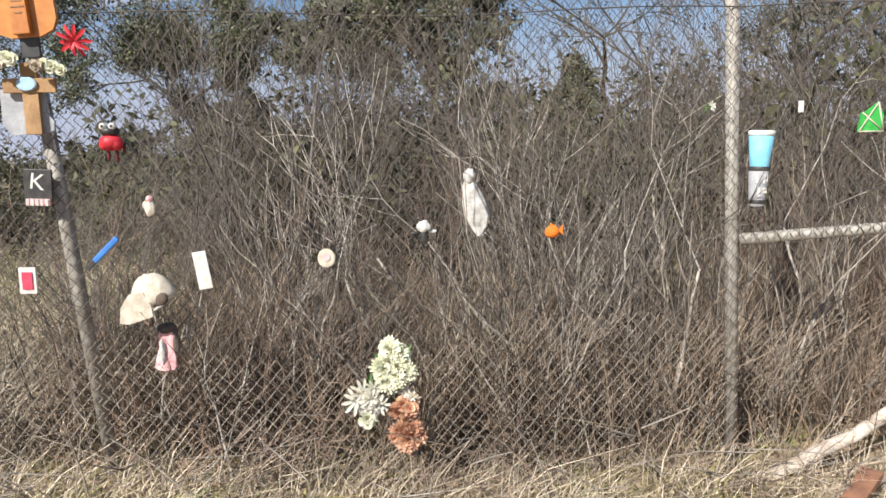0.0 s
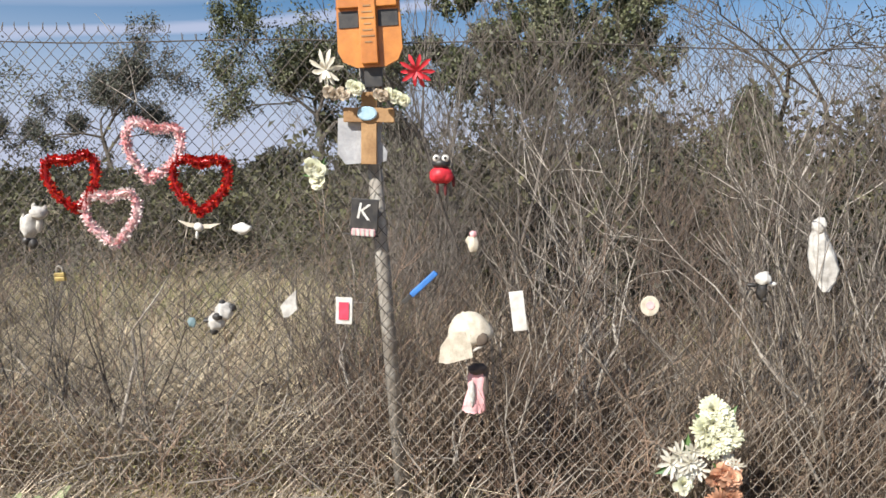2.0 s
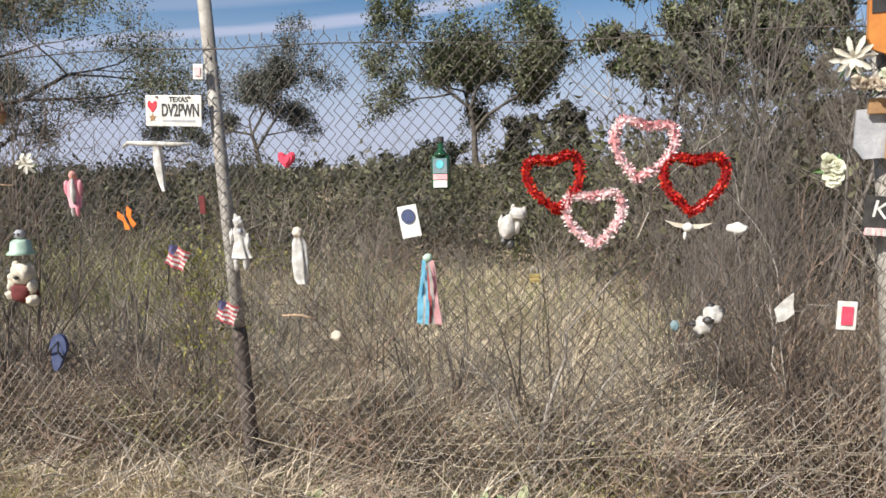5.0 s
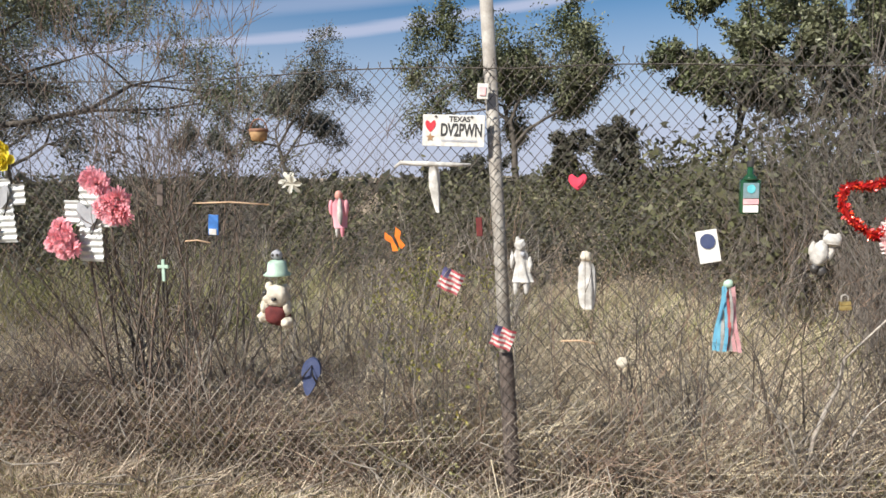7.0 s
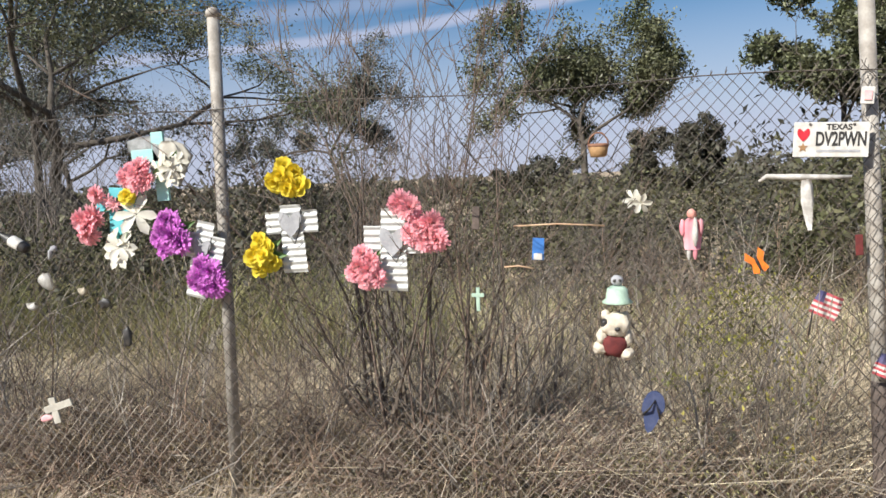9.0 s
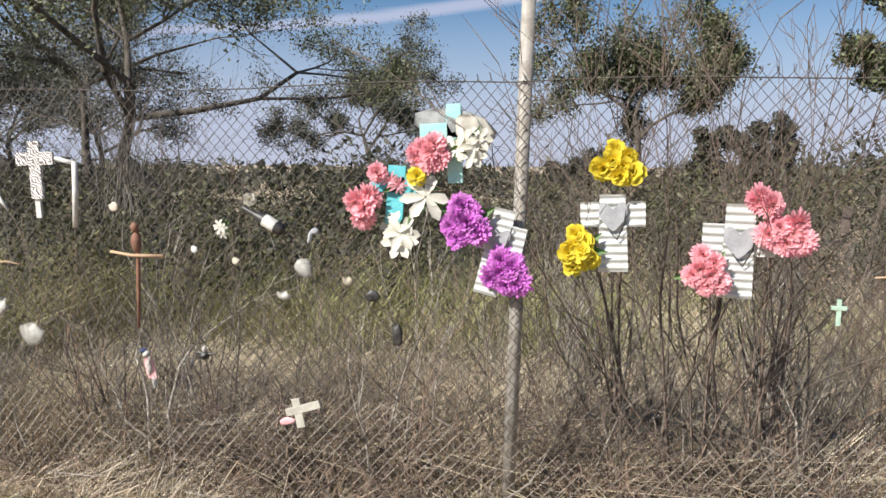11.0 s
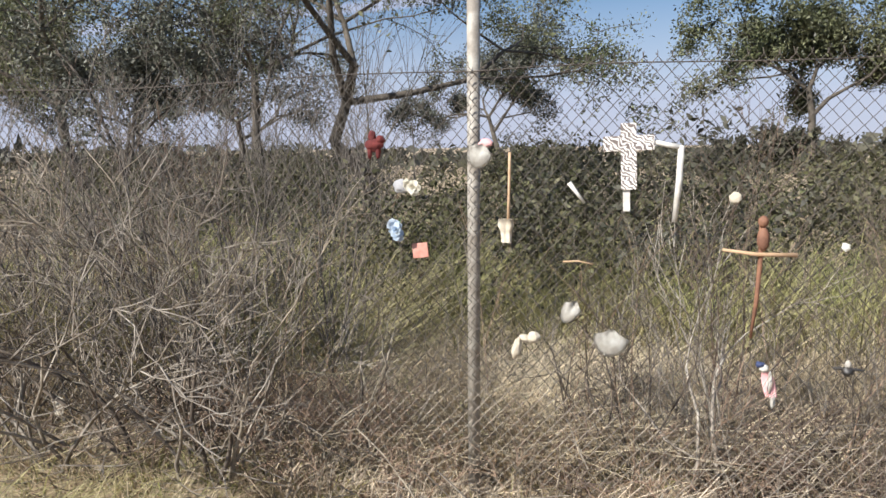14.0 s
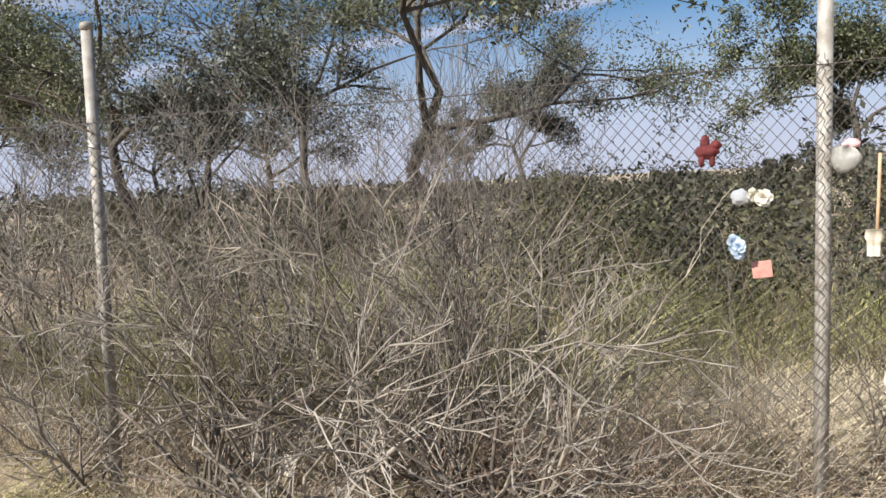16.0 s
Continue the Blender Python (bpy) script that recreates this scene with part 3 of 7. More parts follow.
    tall = bush("tall_bush", 75, 3.1, 4, M["twig_umber"], kids=3, depth=4, wander=0.11, spread=0.5, lift=0.07, radius=0.012, lean=0.4, foot=0.12, thin=0.0024)
    tagged(tall, "tall leafless bush with fine reddish brown twigs", "bush", "tall leafless bushes")
    scatter(tall, [(-7.05, 4.05, 0.9), (-6.65, 4.2, 0.85), (-7.4, 4.5, 0.85), (-9.9, 4.4, 0.6)], g, (0.95, 1.05))
    # the leafy scrub field that runs back to the horizon
    protos = []
    for i, (m, t) in enumerate([("leaf_brush", "twig_dark"), ("leaf_brush", "twig"), ("leaf_dark", "twig_dark")]):
        b = bush("scrub_bush", 80 + i, 1.35, 6, M[t], kids=3, depth=2, wander=0.14, spread=0.7, lift=0.02, radius=0.009, lean=0.9,
                 leaves=M[m], size=0.030, per=20, puff=0.13, foot=0.3)
        protos.append(tagged(b, "low olive-green scrub bush", "bush", "scrub field"))
    spots = [[], [], []]
    for i in range(185):
        y = 7.4 + 26 * rng.uniform(0, 1) ** 1.7
        x = rng.uniform(-9 - y * 1.05, 1 + y * 0.45)
        if y < 8.6 and -9.0 < x < -2.5:
            y += 2.5
        spots[i % 3].append((x, y, rng.uniform(0.85, 1.2) + 0.012 * y))
    for i in range(22):  # taller dark brush behind the eastern thicket
        spots[i % 3].append((rng.uniform(-2.4, 7.5), rng.uniform(7.5, 11.5), rng.uniform(1.35, 1.9)))
    for k, x in enumerate((-2.0, -1.3, -0.5, 0.3, 1.1, 1.8)):  # tall brush below the eastern trees
        spots[(0, 2)[k % 2]].append((x, 13.6 + 0.4 * (k % 3), 2.1 + 0.15 * (k % 3)))
    for i in range(4):
        spots[i % 3].append((rng.uniform(-14, -12.6), rng.uniform(5.6, 7.5), rng.uniform(0.6, 0.9)))
    for p, s in zip(protos, spots):
        scatter(p, s, rng)
    g = np.random.default_rng(61)
    for k in range(34):  # scrub that closes the field in the west
        x, y = g.uniform(-31, -15.5), g.uniform(6.5, 13.0)
        s = g.uniform(0.9, 1.25)
        o = copy_thing(protos[k % 2], pose(x, y, float(ground_height(x, y)), 0, 0, g.uniform(0, 360)))
        o.scale = (s, s, s)
    # spreading bare bushes at and before the western bays
    rng = np.random.default_rng(57)
    protos = []
    for i, m in enumerate(["twig", "twig_dark", "limb_brown"]):
        b = bush("spreading_bush", 100 + i, 2.15, (9, 8, 8)[i], M[m], kids=3, depth=(4, 3, 3)[i], wander=(0.17, 0.2, 0.17)[i], spread=0.72, lift=0.05, radius=0.015, lean=1.15, foot=0.09, thin=(0.0036, 0.0045, 0.0042)[i])
        protos.append(tagged(b, "wide spreading leafless bush with crooked twigs", "bush", "spreading bushes"))
    scatter(protos[0], [(-12.7, 3.45, 0.8), (-13.6, 3.4, 0.95), (-15.2, 3.6, 0.9), (-15.6, 4.9, 1.1), (-17.8, 4.4, 1.1)], rng, (0.95, 1.05))
    scatter(protos[1], [(-12.9, 3.8, 0.8), (-14.3, 3.55, 0.85), (-16.6, 5.2, 1.1), (-10.5, 4.7, 0.45), (-19, 5, 1.1), (-9.0, 4.4, 0.36)], rng, (0.95, 1.05))
    scatter(protos[2], [(-13.2, 4.2, 0.95), (-14.6, 4.4, 1.0)], rng, (0.95, 1.05))
    # thin upright whips among them that rise over the horizon
    for k, (x, y, s) in enumerate([(-13.1, 4.2, 0.95), (-13.7, 4.5, 1.05), (-12.7, 4.8, 0.9), (-14.3, 4.3, 1.0), (-14.9, 4.9, 1.1), (-13.4, 5.4, 1.1)]):
        o = copy_thing(whips[k % 3], pose(x, y, float(ground_height(x, y)), 0, 0, rng.uniform(0, 360)))
        o.scale = (s, s, s)



def build_limbs():
    """Single crooked limbs that lean and arch close behind the wire."""
    rng = np.random.default_rng(77)
    rows = [  # foot x, foot y, way, length, radius, colour
        (-6.72, 4.0, (-0.45, 0, 1), 0.75, 0.015, "twig_dark"), (-6.55, 4.1, (-0.3, 0.1, 1), 0.8, 0.013, "twig_dark"), (-6.95, 4.0, (-0.5, 0, 1), 0.6, 0.012, "twig"),
        (-7.15, 4.05, (-0.3, 0, 1), 0.75, 0.013, "twig_dark"), (-6.35, 4.0, (-0.25, 0, 1), 0.7, 0.011, "twig"), (-8.15, 4.0, (-0.9, 0.1, 0.30), 0.8, 0.014, "twig_dark"),
        (-7.95, 4.2, (-1.0, 0.1, 0.42), 0.85, 0.012, "twig_dark"), (-8.4, 4.3, (-1.0, 0, 0.25), 0.7, 0.012, "twig"), (-9.95, 3.95, (-0.25, 0, 1), 0.8, 0.015, "stem_pale"),
        (-10.1, 3.9, (0.15, 0, 1), 0.75, 0.013, "stem_pale"), (-10.35, 4.0, (-0.3, 0, 1), 0.65, 0.012, "twig_dark"), (-5.5, 3.9, (0.02, 0, 1), 0.75, 0.010, "twig"),
        (-4.4, 4.0, (0.12, 0, 1), 0.6, 0.010, "twig_dark"), (-4.15, 4.0, (0.5, 0, 1), 0.5, 0.010, "twig_dark"), (-3.3, 3.95, (-0.05, 0, 1), 0.9, 0.016, "stem_pale"),
        (-3.2, 4.05, (0.5, 0, 1), 0.5, 0.012, "stem_pale"), (-3.75, 3.9, (0.0, 0, 1), 0.5, 0.008, "twig_dark"), (-2.75, 3.95, (0.35, 0, 1), 0.5, 0.011, "stem_pale"),
        (-2.05, 3.95, (-0.15, 0, 1), 0.7, 0.009, "stem_pale"), (-1.4, 3.9, (-0.15, 0, 1), 0.5, 0.015, "stem_pale"), (-0.9, 4.3, (0.1, 0, 1), 0.9, 0.014, "stem_pale"),
        (-0.35, 4.5, (-0.2, 0, 1), 1.0, 0.016, "stem_pale"), (0.1, 4.2, (-0.3, 0, 1), 0.8, 0.014, "twig"), (0.55, 4.3, (-0.3, 0, 1), 1.1, 0.018, "stem_pale"), (0.95, 4.0, (-0.25, 0, 1), 0.9, 0.015, "twig_dark"),
        (1.05, 4.1, (-0.1, 0, 1), 1.1, 0.016, "stem_pale"), (0.85, 4.4, (0.15, 0, 1), 1.2, 0.016, "stem_pale"), (1.15, 3.95, (0.05, 0, 1), 0.8, 0.013, "twig_dark"), (1.9, 4.3, (0.5, 0, 1), 0.8, 0.018, "stem_pale"),
        (2.4, 4.6, (-0.1, 0, 1), 1.2, 0.016, "stem_pale"), (-0.6, 5.0, (0.1, 0, 1), 1.3, 0.018, "twig_dark"), (0.3, 5.2, (-0.05, 0, 1), 1.3, 0.018, "stem_pale"), (1.6, 5.2, (0.1, 0, 1), 1.4, 0.018, "stem_pale"),
        (-11.9, 3.9, (0.2, 0, 1), 0.7, 0.013, "twig_dark"), (-12.5, 3.4, (0.28, -0.05, 1), 0.85, 0.016, "limb_brown"), (-12.62, 3.4, (-0.15, 0, 1), 0.9, 0.015, "twig_dark"), (-13.1, 3.4, (-0.8, 0, 1), 0.9, 0.018, "twig_dark"),
        (-13.2, 3.5, (-0.2, 0, 1), 1.1, 0.018, "twig_dark"), (-12.55, 3.35, (0.6, 0, 1), 0.7, 0.015, "twig_dark"), (-14.2, 3.5, (-0.6, 0, 1), 0.9, 0.016, "twig_dark")]
    for i, (x, y, d, ln, r, m) in enumerate(rows):
        z = float(ground_height(x, y))
        segs, tips = grow(rng, (0, 0, -0.03), d, ln, r, 3, 2, 0.17, 0.6, 0.04 if d[2] > 0.6 else -0.01, 0.68, 6, False, 0.0025)
        t = thing("bare_sapling", (x, y, z), "crooked pale leafless sapling" if m == "stem_pale" else "crooked dark leafless sapling" if m == "twig_dark" else "crooked grey leafless sapling", "sapling", "saplings by the wire")
        bm = bmesh.new()
        main = [g for g in segs if g[4] == 3]
        pipe(bm, [main[0][0]] + [g[1] for g in main], [main[0][2]] + [g[3] for g in main], 6)
        part("stem", bm, M[m], t)
        twigs = tagged(new("branchwork", segments_mesh("branchwork", [g for g in segs if g[4] < 3], M[m], 4)), kind="stuff")
        twigs.parent = t


def build_weeds():
    """Leafy low plants at the foot of the wire and a yellowing vine behind it."""
    rng = np.random.default_rng(91)
    w = bush("yellow_vine", 131, 1.55, 7, M["twig_dark"], kids=3, depth=2, wander=0.12, spread=0.4, lift=0.10, radius=0.006, lean=0.3, leaves=M["leaf_gold"], size=0.017, per=11, puff=0.05, foot=0.06)
    tagged(w, "thin vine with yellowing leaves behind the wire", "vine", "yellowing vines")
    scatter(w, [(-5.15, 4.05, 0.75), (-5.4, 4.3, 0.7)], rng, (0.95, 1.05))
    w = bush("low_shrub", 133, 0.5, 9, M["twig_dark"], kids=3, depth=2, wander=0.2, spread=0.8, lift=0.02, radius=0.004, lean=0.9, leaves=M["weed_green"], size=0.014, per=6, puff=0.03, foot=0.12)
    tagged(w, "low olive shrub with tiny leaves at the fence foot", "shrub", "low shrubs")
    scatter(w, [(-5.5, 3.85, 0.9), (-5.75, 3.9, 0.8), (-5.2, 3.95, 0.7), (-6.6, 3.9, 0.7), (-11.3, 4.2, 0.8), (-11.9, 4.4, 0.9), (-12.2, 4.9, 1.0), (-2.9, 3.9, 0.6), (-9.6, 4.3, 0.7)], rng)
    plant = new("broadleaf_weed")
    r = random.Random(17)
    for i in range(22):
        bm = bmesh.new()
        az, ln, up = i * 2.4, r.uniform(0.10, 0.20), r.uniform(0.25, 1.2)
        out, side = Vector((math.cos(az), math.sin(az), 0)), Vector((-math.sin(az), math.cos(az), 0))
        rows = []
        for k, w in ((0.0, 0.006), (0.3, 0.026), (0.6, 0.036), (0.85, 0.022), (1.0, 0.003)):
            c = out * (ln * k) + Vector((0, 0, ln * up * k * (1.5 - 0.8 * k) + 0.03 * (i % 4)))
            rows.append([bm.verts.new(c + side * w + Vector((0, 0, 0.012))), bm.verts.new(c), bm.verts.new(c - side * w + Vector((0, 0, 0.012)))])
        for u, v in zip(rows, rows[1:]):
            for q in (0, 1):
                bm.faces.new((u[q], u[q + 1], v[q + 1], v[q])).smooth = True
        part("leaf", bm, M["leaf_pale"], plant)
    tagged(plant, "pale green broad-leaved weed on the verge", "weed", "broad-leaved weeds")
    scatter(plant, [(-3.35, 3.5, 0.7), (-3.2, 3.42, 0.55), (-3.5, 3.42, 0.6), (-3.05, 3.5, 0.5), (-3.65, 3.5, 0.55), (-3.8, 3.42, 0.45), (-2.85, 3.45, 0.45), (-2.6, 3.5, 0.4), (-4.3, 3.45, 0.4), (-1.3, 3.4, 0.35), (-0.75, 3.4, 0.35)], rng)


build_brush()
build_limbs()
build_weeds()


# trees
def tree(seed, height, width, leafy, material, clear=0.4, trunk=0.15, lean=0.1, per=34, size=0.050, bare=0.27, low=False, puff=0.030):
    """A tree with a bare forked trunk, thinning limbs and clumps of small leaves with gaps between them."""
    rng = np.random.default_rng(seed)
    ob = new("tree")
    segs, tips = grow(rng, (0, 0, -0.1), (lean, 0.05, 1), height * clear, trunk, 4, 4, 0.20, 0.95, 0.045, 0.62, 5, not low, 0.010)
    ends = np.array([t[0] for t in tips])
    lo, hi = np.percentile(ends[:, 0], 3), np.percentile(ends[:, 0], 97)
    k = width / max(hi - lo, 0.1)
    sc = np.array([k, k, height / np.percentile(ends[:, 2], 99)])
    away = np.array([(lo + hi) / 2, ends[:, 1].mean(), 0]) * sc

    def bend(q):  # the crown comes to stand over the foot
        q = q * sc
        return q - away * min(max(q[2] / height, 0.0), 1.0)

    segs = [(bend(a), bend(b), r0, r1, lv) for a, b, r0, r1, lv in segs]
    ends = np.array([bend(q) for q in ends])
    wood = [g for g in segs if g[4] >= 2]
    tr = new("trunk", segments_mesh("trunk", wood, M["bark"], 6))
    tr.parent = ob
    tw = tagged(new("branchwork", segments_mesh("branchwork", [g for g in segs if g[4] < 2], M["bark"], 3)), kind="stuff")
    tw.parent = ob
    ends = np.concatenate([ends, np.array([g[1] for g in segs if g[4] <= 1])])
    if width > 5:  # close the gaps between the main limbs
        a, b = rng.integers(0, len(ends), (2, len(ends) // 2))
        mid = (ends[a] + ends[b]) / 2 + rng.normal(0, 0.06 * width, (len(a), 3))
        ends = np.concatenate([ends, mid[mid[:, 2] > height * 0.62]])
    clump = np.sin(ends[:, 0] * 2.3 + seed) * np.sin(ends[:, 1] * 2.1) + np.sin(ends[:, 2] * 2.9 + seed * 2.0) + rng.normal(0, 0.6, len(ends))
    chosen = ends[clump > np.quantile(clump, bare)]
    v, f = leaf_quads(rng, chosen, size, puff * width, max(int(per * leafy), 1))
    cr = tagged(new("crown", raw_mesh("crown", v, f, material)), kind="stuff")
    cr.parent = ob
    return ob


def build_trees():
    rng = np.random.default_rng(5)
    rows = [  # x, y, height, width, leaf density, leaf colour, seed, clear trunk
        (-6.25, 20.8, 6.6, 5.3, 1.1, "leaf", 1, 0.40), (-16.0, 27.0, 7.1, 5.8, 0.8, "leaf_grey", 2, 0.38), (-15.2, 11.7, 7.2, 5.4, 0.55, "leaf", 3, 0.5),
        (-21.2, 11.6, 7.4, 6.2, 0.32, "leaf", 4, 0.5), (-18.4, 14.5, 8.2, 5.4, 0.28, "leaf", 18, 0.45), (-1.3, 15.4, 7.0, 3.0, 1.3, "leaf", 5, 0.62), (0.6, 15.2, 6.6, 3.0, 1.2, "leaf", 12, 0.62),
        (3.2, 12.0, 4.8, 4.2, 0.05, "leaf_grey", 6, 0.3), (6.8, 11.5, 5.6, 4.8, 0.2, "leaf_grey", 7, 0.3), (2.5, 13.0, 2.9, 1.9, 0.7, "leaf", 19, 0.2), (-27.5, 15.0, 7.6, 6.5, 0.5, "leaf", 8, 0.45),
        (-23.5, 21.0, 7.0, 7.0, 0.5, "leaf_grey", 10, 0.4), (-35.0, 20.0, 8.0, 8.0, 1.1, "leaf", 11, 0.4), (12.0, 18.0, 8.0, 7.0, 0.9, "leaf_grey", 13, 0.35),
        (-31.5, 26.0, 7.0, 7.0, 0.5, "leaf_grey", 14, 0.4), (-17.6, 9.4, 4.4, 3.0, 0.25, "leaf_grey", 15, 0.35), (-7.6, 19.8, 2.3, 2.0, 0.9, "leaf_dark", 17, 0.25), (-4.2, 18.6, 2.8, 2.2, 0.9, "leaf_dark", 21, 0.25)]
    for x, y, h, w, d, m, s, k in rows:
        t = tree(s, h, w, d, M[m], k, 0.15 if w > 4 else 0.075, low=k > 0.55, puff=0.026, per=62 if y < 14.6 else 34, size=0.033 if y < 14.6 else 0.050)
        t.matrix_basis = pose(x, y, float(ground_height(x, y)), 0, 0, rng.uniform(-25, 25))
        tagged(t, "spreading dark green evergreen oak" if m == "leaf" else "small dark bushy tree" if m == "leaf_dark" else "sparse grey-green tree with bare twigs", "tree", "trees beyond the field")
    n = 9000
    y = rng.uniform(42, 100, n)
    x = rng.uniform(-1, 1, n) * (40 + y * 1.3) - 12
    top = 1.6 + 0.8 * np.sin(x * 0.13) * np.sin(x * 0.041 + 1) + 0.5 * np.sin(x * 0.6)
    p = np.stack([x, y, rng.uniform(0, 1, n) ** 0.8 * np.maximum(top, 0.6)], 1)
    v, f = leaf_quads(rng, p, 0.55, 0.1, 1)
    tagged(new("far_woods", raw_mesh("far_woods", v, f, M["leaf_dark"])), "hazy dark line of far brush and woods", "woods", kind="stuff")


build_trees()


